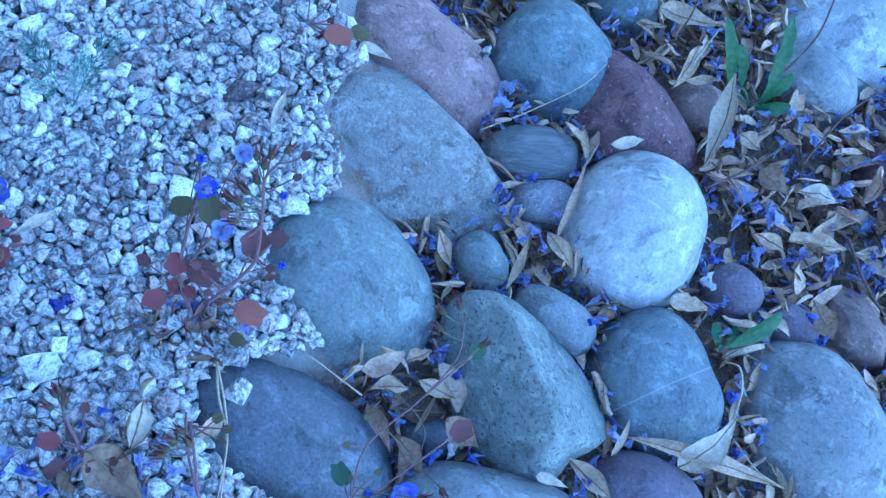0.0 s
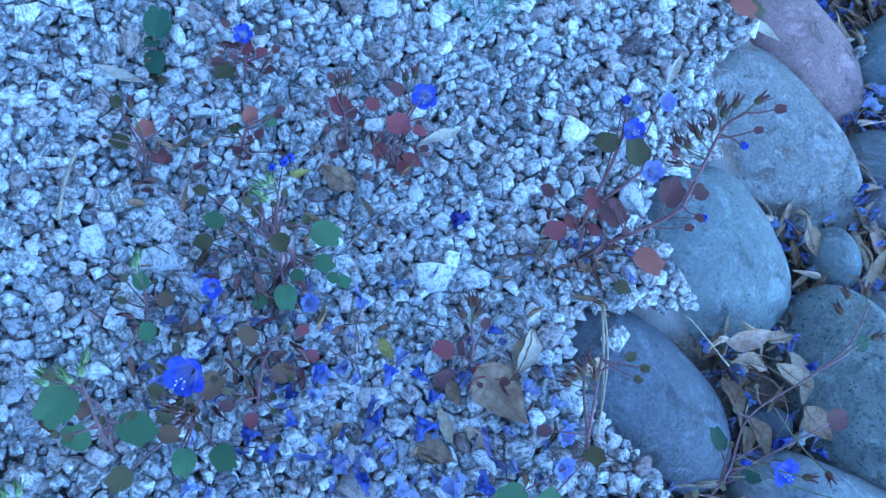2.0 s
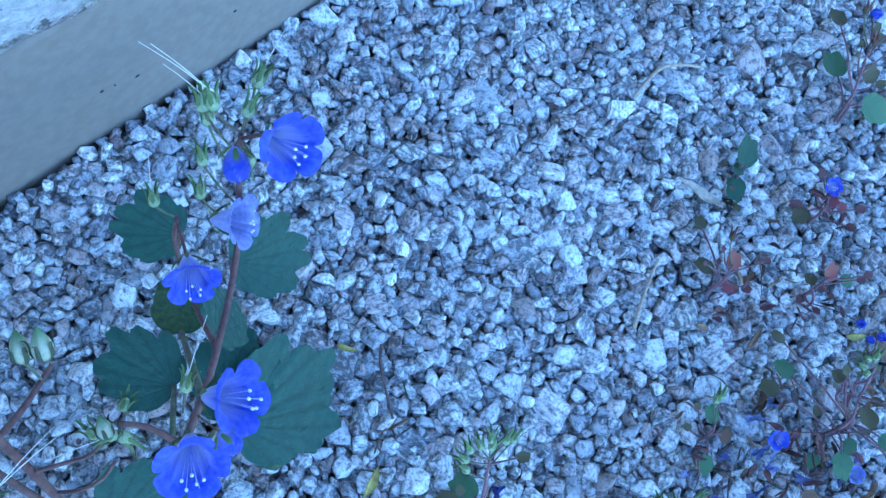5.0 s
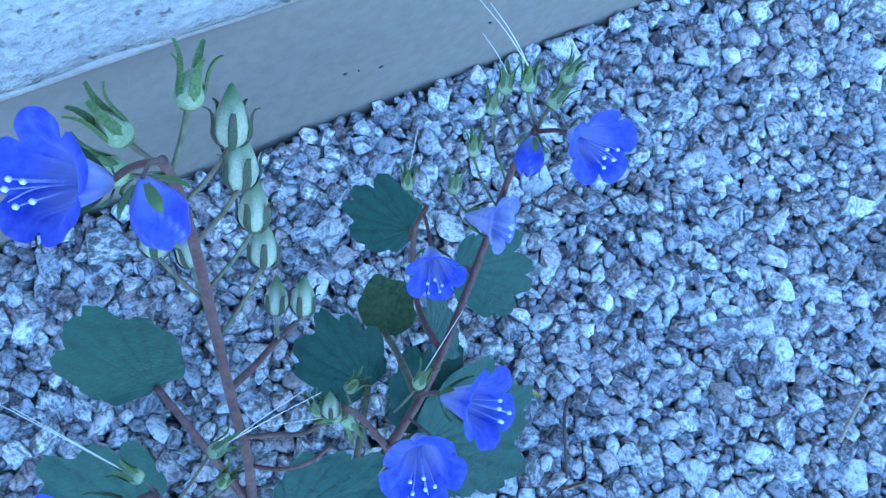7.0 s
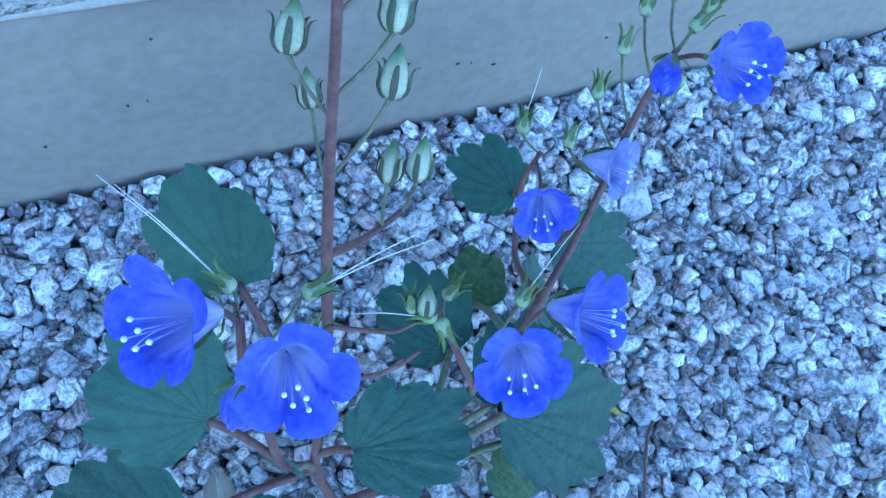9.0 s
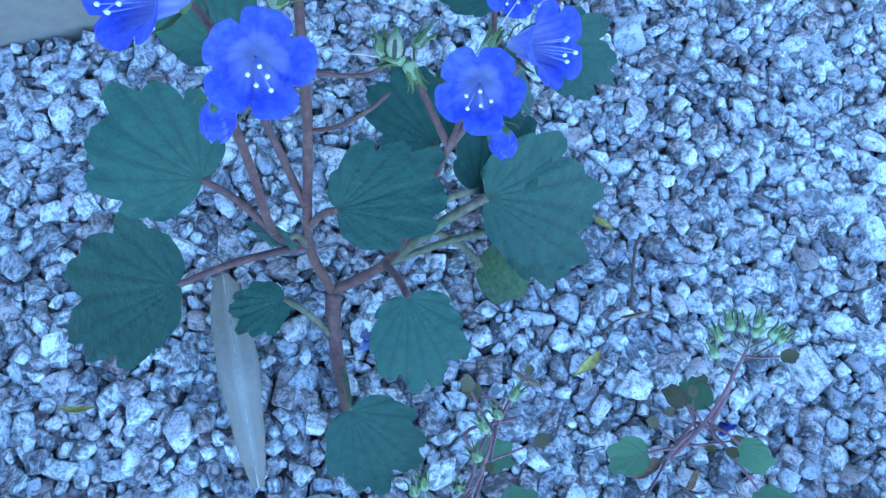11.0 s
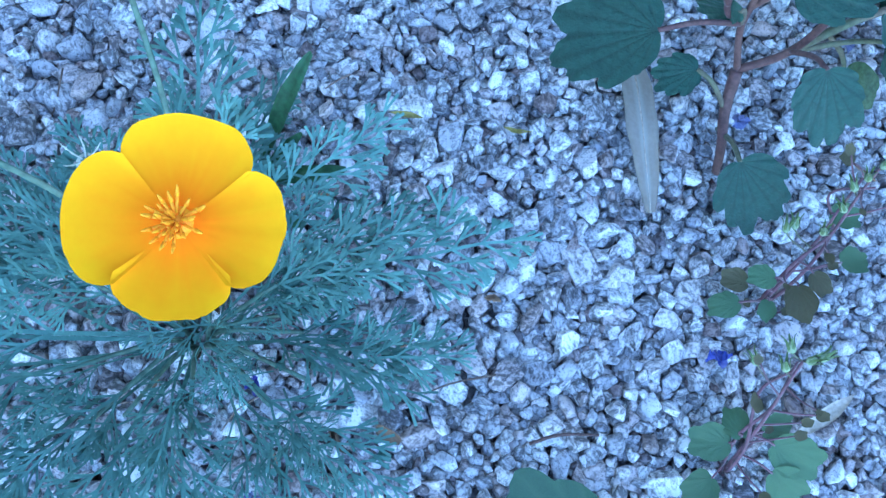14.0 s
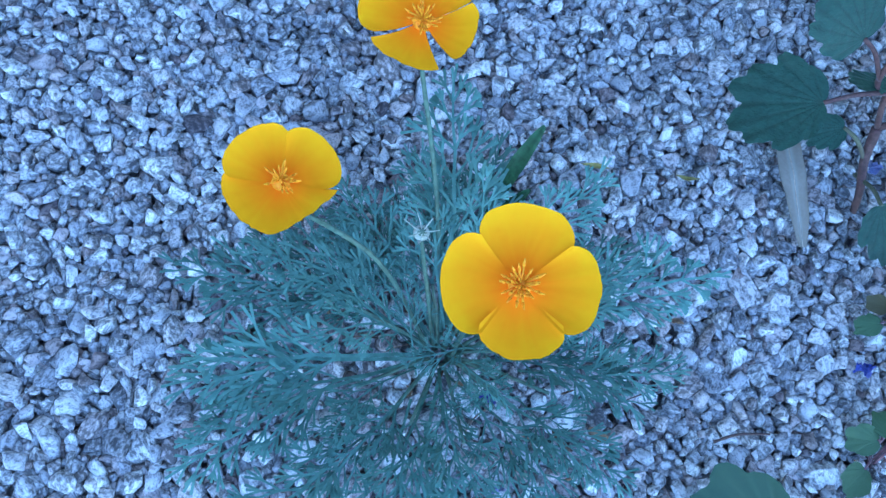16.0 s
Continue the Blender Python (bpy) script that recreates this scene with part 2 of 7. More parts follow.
# ---- ground ----
WALL_X = -0.145
EDGE_Y = (-6.0, 0.40, 0.53, 0.585, 0.605, 0.615, 0.64, 0.66, 0.69, 0.72, 0.75, 0.78, 0.80, 0.83, 0.88, 0.905, 1.1, 6.0)
EDGE_X = (0.90, 0.66, 0.54, 0.45, 0.388, 0.366, 0.350, 0.366, 0.406, 0.354, 0.346, 0.372, 0.370, 0.337, 0.35, 0.315, 0.28, 0.2)


def past_edge(x, y):
    """How far a place lies beyond the gravel's edge, into the cobbles."""
    return x - float(np.interp(y, EDGE_Y, EDGE_X))


def ground_z(x, y):
    d = min(max(past_edge(x, y) / 0.07, 0.0), 1.0)
    far = min(max((past_edge(x, y) - 0.07) / 0.35, 0.0), 1.0)
    return -0.014 - 0.045 * d * d * (3 - 2 * d) - 0.025 * far + 0.003 * noise.noise((x * 9, y * 9, 0))


def build_ground():
    xs = sorted({round(v, 3) for v in np.arange(WALL_X - 0.03, 1.3, 0.02)} | {2, 4, 8, 20, 60, 200, 800, -0.5, -2, -8, -30, -200, -800})
    ys = sorted({round(v, 3) for v in np.arange(-0.7, 1.6, 0.02)} | {-1, -2, -4, -10, -40, -200, -800, 2, 4, 10, 40, 200, 800})
    verts = [(x, y, ground_z(x, y)) for y in ys for x in xs]
    w = len(xs)
    faces = [(j * w + i, j * w + i + 1, (j + 1) * w + i + 1, (j + 1) * w + i) for j in range(len(ys) - 1) for i in range(w - 1)]
    ob = mesh_ob("ground", verts, faces, SOIL, tint=[1.0 if past_edge(v[0], v[1]) < 0.015 else 0.0 for v in verts])
    return tagged(ob, "bare brown soil under gravel and cobbles", "ground", kind="structure")


build_ground()


# ---- house wall ----
def box(x0, x1, y0, y1, z0, z1, bevel=0.0):
    bm = bmesh.new()
    bmesh.ops.create_cube(bm, size=1)
    for v in bm.verts:
        v.co = Vector(((x0 + x1) / 2 + v.co.x * (x1 - x0), (y0 + y1) / 2 + v.co.y * (y1 - y0), (z0 + z1) / 2 + v.co.z * (z1 - z0)))
    if bevel:
        bmesh.ops.bevel(bm, geom=list(bm.edges), offset=bevel, segments=3, affect="EDGES")
    out = [v.co.copy() for v in bm.verts], [[v.index for v in f.verts] for f in bm.faces]
    bm.free()
    return out


def wall_face(x, y0, y1, z0, z1, deep, seed, rough, dy, dz):
    """A slab of wall whose front is gently uneven."""
    ys, zs = np.arange(y0, y1 + dy / 2, dy), np.arange(z0, z1 + dz / 2, dz)
    verts = [(x + rough * (noise.noise((y * 7, z * 7, seed)) + 0.5 * noise.noise((y * 31, z * 31, seed + 4))), y, z) for z in zs for y in ys]
    w, k = len(ys), len(ys) * len(zs)
    faces = [(j * w + i, j * w + i + 1, (j + 1) * w + i + 1, (j + 1) * w + i) for j in range(len(zs) - 1) for i in range(w - 1)]
    verts += [(x - deep, y0, z0), (x - deep, y1, z0), (x - deep, y1, z1), (x - deep, y0, z1)]
    faces += [(k + 1, k, k + 3, k + 2)]
    top = [(len(zs) - 1) * w + i for i in range(w)]
    faces += [tuple(top) + (k + 2, k + 3), tuple(range(w))[::-1] + (k, k + 1)]
    faces += [tuple(j * w for j in range(len(zs)))[::-1] + (k, k + 3)[::1], tuple(j * w + w - 1 for j in range(len(zs))) + (k + 2, k + 1)]
    return verts, faces


fv, ff = wall_face(WALL_X, -2.0, 3.0, -0.10, 0.1148, 0.2, 3, 0.0005, 0.02, 0.00895)
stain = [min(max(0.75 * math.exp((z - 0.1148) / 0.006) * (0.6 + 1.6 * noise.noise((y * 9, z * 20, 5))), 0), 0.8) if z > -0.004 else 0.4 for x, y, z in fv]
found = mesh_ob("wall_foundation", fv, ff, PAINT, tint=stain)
tagged(found, "beige painted concrete house foundation with dirt specks", "wall", kind="structure")
lip = mesh_ob("trim", *wall_face(WALL_X + 0.0012, -2.0, 3.0, 0.1150, 0.1178, 0.2, 12, 0.0008, 0.008, 0.001), LIP)
tagged(lip, "pale painted lip along the top of the foundation", "trim", kind="structure")
wall = mesh_ob("wall_house", *wall_face(WALL_X + 0.0006, -2.0, 3.0, 0.1180, 0.503, 0.2, 8, 0.004, 0.008, 0.008), STUCCO)
tagged(wall, "rough white stucco house wall", "wall", kind="structure")
upper = mesh_ob("wall_upper", *box(WALL_X - 0.2, WALL_X - 0.002, -7.0, 8.0, 0.505, 2.9), STUCCO)
tagged(upper, "rough white stucco house wall, upper part", "wall", kind="structure")
for a, b in ((-7.0, -2.005), (3.005, 8.0)):
    side = mesh_ob("wall_side", *box(WALL_X - 0.2, WALL_X - 0.002, a, b, -0.1, 0.5), STUCCO)
    tagged(side, "rough white stucco house wall, far stretch", "wall", kind="structure")


# ---- dirt on the foundation ----
DIRT = mat("wall_dirt", (0.055, 0.05, 0.045), (0.035, 0.03, 0.028), 400, 0.9, 0.3, 4.0)


def dirt_specks():
    """Small dark specks and thin scuffs that stick to the painted face: y, z, length, height, slope in degrees."""
    rng = random.Random(31)
    marks = [(0.371, 0.0419, 0.0024, 0.0011, 15), (0.378, 0.0403, 0.0008, 0.0008, 0), (0.390, 0.0363, 0.0030, 0.0006, 5), (0.3073, 0.0344, 0.0016, 0.0022, 0), (0.3088, 0.0290, 0.0018, 0.0010, 0),
             (0.2261, 0.0543, 0.0012, 0.0022, 20), (0.2339, 0.0554, 0.0010, 0.0010, 0), (0.4481, 0.0409, 0.0022, 0.0010, 0)]
    marks += [(rng.uniform(-0.2, 0.9), rng.uniform(0.02, 0.10), rng.uniform(0.0006, 0.0018), rng.uniform(0.0005, 0.0012), rng.uniform(-40, 40)) for _ in range(14)]
    geos = []
    for y, z, long, high, slope in marks:
        d, f = ico(1)
        m = pose(WALL_X + 0.0004, y, z, slope, 0, 0)
        geos.append(([m @ Vector((v.x * 0.0005, v.y * long / 2, v.z * high / 2)) for v in d], f))
    g = join(*geos)
    return tagged(mesh_ob("dirt_specks", g[0], g[1], DIRT), "dark dirt specks and scuffs on the painted foundation", "dirt", kind="stuff")


dirt_specks()


# ---- gravel ----
def crushed(seed, chamfer):
    """An angular crushed stone about one unit across: a block broken along random planes, its edges a little worn."""
    rng = random.Random(seed)
    bm = bmesh.new()
    bmesh.ops.create_cube(bm, size=1.0)
    bmesh.ops.rotate(bm, verts=bm.verts, matrix=Euler((rng.uniform(-0.3, 0.3), rng.uniform(-0.3, 0.3), rng.uniform(0, 6))).to_matrix())
    for _ in range(rng.randrange(6, 11)):
        q = Vector((rng.gauss(0, 1), rng.gauss(0, 1), rng.gauss(0, 0.9))).normalized()
        cut = bmesh.ops.bisect_plane(bm, geom=bm.verts[:] + bm.edges[:] + bm.faces[:], plane_co=q * rng.uniform(0.33, 0.52), plane_no=q, clear_outer=True)
        rim = [e for e in cut["geom_cut"] if isinstance(e, bmesh.types.BMEdge)]
        if len(rim) > 2:
            bmesh.ops.contextual_create(bm, geom=rim)
    bmesh.ops.remove_doubles(bm, verts=bm.verts, dist=0.05)
    bmesh.ops.dissolve_degenerate(bm, edges=bm.edges, dist=0.01)
    if chamfer:
        bmesh.ops.bevel(bm, geom=bm.edges[:], offset=chamfer, segments=1, affect="EDGES")
    bmesh.ops.triangulate(bm, faces=bm.faces)
    bmesh.ops.recalc_face_normals(bm, faces=bm.faces)
    bm.verts.index_update()
    out = np.array([v.co[:] for v in bm.verts]), np.array([[v.index for v in f.verts] for f in bm.faces])
    bm.free()
    return out


STONES = [crushed(100 + i, 0.045) for i in range(60)]
CHIPS = [crushed(300 + i, 0.0) for i in range(40)]
BLOCKS = [crushed(500 + i, 0.035) for i in range(40)]


def pack(rng, sizes, gap, drop, jitter):
    """Stones of the given sizes, laid side by side without overlap: x, y, z, size."""
    x0, x1, y0, y1, cell = WALL_X + 0.002, 0.56, -0.40, 1.18, 0.014
    grid, out = {}, []
    px, py = rng.uniform(x0, x1, len(sizes)), rng.uniform(y0, y1, len(sizes))
    edge = np.interp(py, EDGE_Y, EDGE_X)
    for x, y, s, e in zip(px, py, sizes, edge):
        if x > e + 0.006 or (x > e - 0.004 and rng.random() < 0.5) or x - s * 0.3 < WALL_X:
            continue
        cx, cy = int((x - x0) / cell), int((y - y0) / cell)
        near = (q for i in range(cx - 2, cx + 3) for j in range(cy - 2, cy + 3) for q in grid.get((i, j), ()))
        if any((a - x) ** 2 + (b - y) ** 2 < (gap * (r + s)) ** 2 for a, b, r in near):
            continue
        grid.setdefault((cx, cy), []).append((x, y, s))
        out.append((x, y, ground_z(x, y) + 0.014 - drop - s * 0.20 - 0.5 * max(0.0085 - s, 0.0) + rng.uniform(-jitter, jitter), s))
    return out


def scatter_gravel():
    rng = np.random.default_rng(5)
    u = rng.uniform
    top = np.concatenate([u(0.0145, 0.020, 150), u(0.0105, 0.0145, 1400), u(0.0073, 0.0105, 12000), u(0.0052, 0.0073, 85000), u(0.0034, 0.0052, 120000)])
    low = np.concatenate([u(0.009, 0.013, 7000), u(0.006, 0.009, 34000)])
    grit = u(0.003, 0.006, 30000)
    rows = pack(rng, top, 0.43, 0.001, 0.0018) + pack(rng, low, 0.33, 0.0048, 0.0012) + pack(rng, grit, 0.24, 0.0055, 0.002) + pack(rng, low, 0.33, 0.0085, 0.0012)
    return rows, rng


def stone_mesh(name, rows, rng, material):
    vs, fs, k = [], [], 0
    for x, y, z, s in rows:
        kinds = CHIPS if s < 0.006 or z < -0.009 else STONES
        v, f = kinds[rng.integers(len(kinds))]
        v = v * (rng.uniform(1.0, 1.3), rng.uniform(0.78, 1.0), rng.uniform(0.5, 0.85))
        q = rng.normal(size=4)
        q[0] *= 4.0
        q /= np.linalg.norm(q)
        w, a, b, c = q
        rot = np.array([[1 - 2 * (b * b + c * c), 2 * (a * b - c * w), 2 * (a * c + b * w)],
                        [2 * (a * b + c * w), 1 - 2 * (a * a + c * c), 2 * (b * c - a * w)],
                        [2 * (a * c - b * w), 2 * (b * c + a * w), 1 - 2 * (a * a + b * b)]])
        t = rng.uniform(0, 2 * np.pi)
        spin = np.array([[np.cos(t), -np.sin(t), 0], [np.sin(t), np.cos(t), 0], [0, 0, 1]])
        vs.append((v * s) @ (spin @ rot).T + (x, y, z))
        fs.append(f + k)
        k += len(v)
    v, f = np.concatenate(vs), np.concatenate(fs)
    me = bpy.data.meshes.new(name)
    me.vertices.add(len(v))
    me.vertices.foreach_set("co", v.ravel())
    me.loops.add(f.size)
    me.loops.foreach_set("vertex_index", f.ravel())
    me.polygons.add(len(f))
    me.polygons.foreach_set("loop_start", np.arange(0, f.size, 3))
    me.update(calc_edges=True)
    me.validate()
    me.materials.append(material)
    return new(name, me)


GRAVEL, grng = scatter_gravel()
# the larger stones along the middle of the bed lie singly; the rest is one mass
single = sorted((g for g in GRAVEL if g[3] > 0.0095 and -0.08 < g[0] < 0.30 and 0.05 < g[1] < 0.62), key=lambda g: -g[3])[:300]
chosen = set(single)
rest = [g for g in GRAVEL if g not in chosen]
pick = grng.random(len(rest))
gravel = stone_mesh("gravel", [g for g, p in zip(rest, pick) if p > 0.035], grng, GRANITE)
tagged(gravel, "loose grey and white crushed granite gravel beside the wall", "gravel", kind="stuff")
gravel_b = stone_mesh("gravel_brown", [g for g, p in zip(rest, pick) if p <= 0.035], grng, GRANITE_BROWN)
tagged(gravel_b, "scattered brown pieces among the granite gravel", "gravel", kind="stuff")
PIECES = []
for k, (v, f) in enumerate(BLOCKS):
    me = bpy.data.meshes.new("gravel_stone")
    me.from_pydata([tuple(q) for q in v * (1.08, 0.85, 0.65)], [], [tuple(int(i) for i in q) for q in f])
    me.materials.append(GRANITE_PIECE)
    PIECES.append(me)
prng = random.Random(9)
for x, y, z, s in single:
    ob = new("gravel_stone", PIECES[prng.randrange(len(PIECES))])
    ob.parent = gravel
    ob.matrix_basis = pose(x, y, z, prng.uniform(-25, 25), prng.uniform(-25, 25), prng.uniform(0, 360)) @ Matrix.Scale(s, 4)


# ---- cobbles ----
def rock_mat(name, c1, c2, **kw):
    o = dict(scale=55, rough=0.66, bump=0.65, fine=8.0, contrast=0.26, dist=0.0018, detail=12.0, grainy=0.28, coarse_rough=0.74)
    o.update(kw)
    clouds = [(tuple(min(v * 1.34, 0.62) for v in c1), 70, 0.53), (tuple(v * 0.66 for v in c2), 52, 0.545), (tuple(v * 0.55 for v in c2), 170, 0.60)]
    o["patch"] = clouds + ([kw["patch"]] if isinstance(kw.get("patch"), tuple) else list(kw.get("patch", ())))
    return mat("stone_" + name, c1, c2, **o)


COBBLES = []
def river_rock(label, material, x, y, z, a, b, c, yaw, power=2.3, taper=0.0, tri=0.0, phase=0.0, lump=0.06, seed=0, tip=0.0, tilt=0.0, flats=0, cuts=()):
    """A water-worn cobble: a rounded block a x b x c (half sizes), egg-shaped by taper, three-sided by tri."""
    COBBLES.append((x, y, a, b, yaw))
    dirs, faces = ico(5)
    rng = random.Random(seed * 31 + 5)
    planes = [(Vector((rng.uniform(-1, 1), rng.uniform(-1, 1), rng.uniform(0.1, 1))).normalized(), rng.uniform(0.74, 0.90)) for _ in range(flats)] + [(Vector(q[:3]).normalized(), q[3]) for q in cuts]
    verts = []
    for d in dirs:
        r = (abs(d.x) ** power + abs(d.y) ** power + abs(d.z) ** 2.1) ** (-1 / power)
        t = math.atan2(d.y, d.x)
        r *= 1 + tri * math.cos(3 * t - radians(phase)) * (1 - d.z * d.z)
        r *= 1 + lump * noise.noise((d.x * 1.3 + seed * 7.1, d.y * 1.3, d.z * 1.3)) + lump * 0.45 * noise.noise((d.x * 3.1, d.y * 3.1 + seed * 3.3, d.z * 3.1)) \
            + lump * 0.16 * noise.noise((d.x * 8, d.y * 8, d.z * 8 + seed)) + lump * 0.07 * noise.noise((d.x * 19, d.y * 19, d.z * 19 + seed))
        px, py, pz = d.x * r, d.y * r, d.z * r
        for q, far in planes:
            over = px * q.x + py * q.y + pz * q.z - far
            if over > 0:
                px, py, pz = px - q.x * over * 0.8, py - q.y * over * 0.8, pz - q.z * over * 0.8
        py *= 1 + taper * px
        pz *= 1 + tip * px
        verts.append((px * a, py * b, pz * c))
    ob = mesh_ob("river_rock", verts, faces, material)
    ob.matrix_world = pose(x, y, z, tilt, 0, yaw)
    return tagged(ob, label, "rock", "river rocks in the dry bed")


GREY_TAN = rock_mat("grey_tan", (0.35, 0.34, 0.32), (0.27, 0.26, 0.25), patch=[((0.20, 0.165, 0.13), 24, 0.54), ((0.46, 0.45, 0.43), 60, 0.56)], speck=((0.46, 0.46, 0.45), 500, 0.62), bump=1.0, dist=0.0035)
PINK = rock_mat("pink", (0.33, 0.222, 0.205), (0.25, 0.165, 0.155), speck=((0.464, 0.384, 0.368), 624, 0.66))
BLUE_GREY = rock_mat("blue_grey", (0.192, 0.224, 0.232), (0.136, 0.168, 0.184), patch=((0.22, 0.15, 0.145), 13, 0.56))
MAROON = rock_mat("maroon", (0.216, 0.12, 0.128), (0.152, 0.088, 0.104), speck=((0.42, 0.35, 0.35), 300, 0.64), rough=0.75, bump=0.9, dist=0.003)
DARK_BAND = rock_mat("dark_band", (0.11, 0.115, 0.12), (0.23, 0.23, 0.23), scale=38, warp=0.5, contrast=0.25, stretch=(0.25, 2.6, 2.6))
SPECKLED = rock_mat("speckled", (0.24, 0.232, 0.248), (0.176, 0.16, 0.184), speck=((0.44, 0.424, 0.44), 832, 0.58))
WHITE = rock_mat("white", (0.47, 0.475, 0.47), (0.37, 0.375, 0.375), patch=[((0.33, 0.32, 0.29), 45, 0.60), ((0.27, 0.27, 0.26), 190, 0.645)], warp=1.5, bump=0.35)
GREEN_GREY = rock_mat("green_grey", (0.216, 0.24, 0.232), (0.176, 0.192, 0.192), speck=((0.336, 0.344, 0.328), 468, 0.72))
PITTED = rock_mat("pitted", (0.264, 0.288, 0.272), (0.2, 0.224, 0.216), speck=((0.088, 0.096, 0.088), 420, 0.60), bump=0.9, dist=0.002)
VEINED = rock_mat("veined", vein=(1.0, 0.03, 0.0078, 0.0005), c1=(0.192, 0.224, 0.24), c2=(0.152, 0.176, 0.2), speck=((0.32, 0.336, 0.344), 546, 0.68))
MID_GREY = rock_mat("mid_grey", (0.264, 0.272, 0.272), (0.2, 0.208, 0.216), speck=((0.368, 0.368, 0.36), 598, 0.66))
SLATE = rock_mat("slate", (0.152, 0.16, 0.184), (0.12, 0.128, 0.144), speck=((0.288, 0.288, 0.304), 624, 0.70))
PALE_GREY = rock_mat("pale_grey", (0.40, 0.41, 0.41), (0.30, 0.31, 0.32), patch=((0.26, 0.25, 0.24), 20, 0.62), speck=((0.5, 0.5, 0.5), 600, 0.66))
PURPLE = rock_mat("purple", (0.2, 0.16, 0.2), (0.152, 0.128, 0.16))
BROWN_RED = rock_mat("brown_red", (0.24, 0.168, 0.152), (0.16, 0.12, 0.112), speck=((0.4, 0.36, 0.336), 390, 0.68))

river_rock("large grey-tan river cobble with brown stains", GREY_TAN, 0.383, 0.845, -0.064, 0.102, 0.066, 0.054, -8, 2.8, -0.15, 0.08, 20, 0.20, 1, flats=4, cuts=((0.35, 0.93, 0.1, 0.66), (0.15, -0.3, 0.94, 0.80)))
river_rock("long smooth pinkish river cobble", PINK, 0.372, 0.921, -0.066, 0.084, 0.042, 0.050, -15, 2.4, 0.0, 0.0, 0, 0.06, 2)
river_rock("rounded blue-grey river cobble among litter", BLUE_GREY, 0.470, 0.967, -0.068, 0.048, 0.047, 0.050, -22, 2.3, 0, 0.03, 0, 0.05, 3)
river_rock("angular maroon rock with pale flecks", MAROON, 0.545, 0.945, -0.067, 0.058, 0.040, 0.048, -5, 3.0, -0.2, 0.10, 0, 0.14, 4, flats=7)
river_rock("dark oval river stone with pale bands", DARK_BAND, 0.484, 0.886, -0.060, 0.037, 0.022, 0.030, 21, 2.2, 0, 0, 0, 0.05, 5)
river_rock("small speckled purple-grey pebble", SPECKLED, 0.504, 0.857, -0.063, 0.026, 0.017, 0.025, 30, 2.4, 0, 0, 0, 0.06, 6)
river_rock("large rounded whitish river cobble", WHITE, 0.571, 0.868, -0.070, 0.061, 0.053, 0.058, -92, 2.2, -0.1, 0.03, 180, 0.05, 7)
river_rock("large smooth green-grey river cobble", GREEN_GREY, 0.401, 0.737, -0.055, 0.067, 0.058, 0.055, -11, 2.2, -0.05, 0.04, 0, 0.04, 8)
river_rock("small round grey pebble between cobbles", GREEN_GREY, 0.481, 0.794, -0.058, 0.023, 0.018, 0.030, -43, 2.3, 0, 0, 0, 0.05, 9)
river_rock("wedge-shaped pitted grey-green rock", PITTED, 0.534, 0.725, -0.054, 0.063, 0.044, 0.057, -28, 2.6, -0.05, 0.11, 180, 0.08, 10, flats=1, cuts=((-0.34, -0.64, 0.70, 0.60), (0.23, 0.63, 0.75, 0.70)))
river_rock("small grey-brown pebble under dry petals", MID_GREY, 0.541, 0.780, -0.058, 0.031, 0.018, 0.030, -9, 2.3, 0, 0, 0, 0.06, 11)
river_rock("blue-grey river cobble with a thin white vein", VEINED, 0.620, 0.774, -0.079, 0.052, 0.045, 0.050, -45, 2.4, 0.12, 0.05, 60, 0.05, 12)
river_rock("large egg-shaped grey river cobble", MID_GREY, 0.738, 0.794, -0.094, 0.070, 0.053, 0.060, -41, 2.2, 0.1, 0.03, 0, 0.04, 13)
river_rock("smooth dark slate-grey river cobble", SLATE, 0.407, 0.635, -0.060, 0.078, 0.046, 0.055, -4, 2.3, -0.05, 0.03, 0, 0.04, 14)
river_rock("flat grey river cobble by gravel", MID_GREY, 0.549, 0.645, -0.062, 0.063, 0.030, 0.050, 10, 2.4, 0, 0, 0, 0.05, 15)
river_rock("smooth purple-grey river cobble", PURPLE, 0.640, 0.700, -0.073, 0.040, 0.026, 0.040, -3, 2.3, 0, 0, 0, 0.05, 16)
river_rock("large pale grey river cobble", PALE_GREY, 0.690, 1.125, -0.095, 0.085, 0.055, 0.060, 42, 2.3, 0, 0, 0, 0.05, 17)
river_rock("dark brown river cobble in litter", MAROON, 0.760, 1.000, -0.095, 0.045, 0.035, 0.050, -54, 2.4, 0, 0, 0, 0.05, 18)
river_rock("small purple pebble in litter", PURPLE, 0.653, 0.860, -0.072, 0.022, 0.018, 0.030, -24, 2.3, 0, 0, 0, 0.05, 19)
river_rock("blue-grey pebble at the bed edge", BLUE_GREY, 0.504, 1.042, -0.075, 0.030, 0.020, 0.040, 19, 2.3, 0, 0, 0, 0.05, 20)
river_rock("small pink-brown pebble in litter", BROWN_RED, 0.585, 0.984, -0.068, 0.024, 0.018, 0.030, -5, 2.5, 0, 0, 0, 0.07, 21)
river_rock("pale grey cobble half hidden by litter", MID_GREY, 0.663, 1.055, -0.080, 0.040, 0.028, 0.040, -8, 2.3, 0, 0, 0, 0.06, 22)
river_rock("reddish broken rock among litter", BROWN_RED, 0.747, 0.875, -0.085, 0.036, 0.024, 0.038, -27, 3.0, 0, 0.06, 0, 0.14, 23, flats=7)
river_rock("dull purple pebble in litter", PURPLE, 0.702, 0.857, -0.080, 0.022, 0.016, 0.025, -16, 2.4, 0, 0, 0, 0.06, 24)
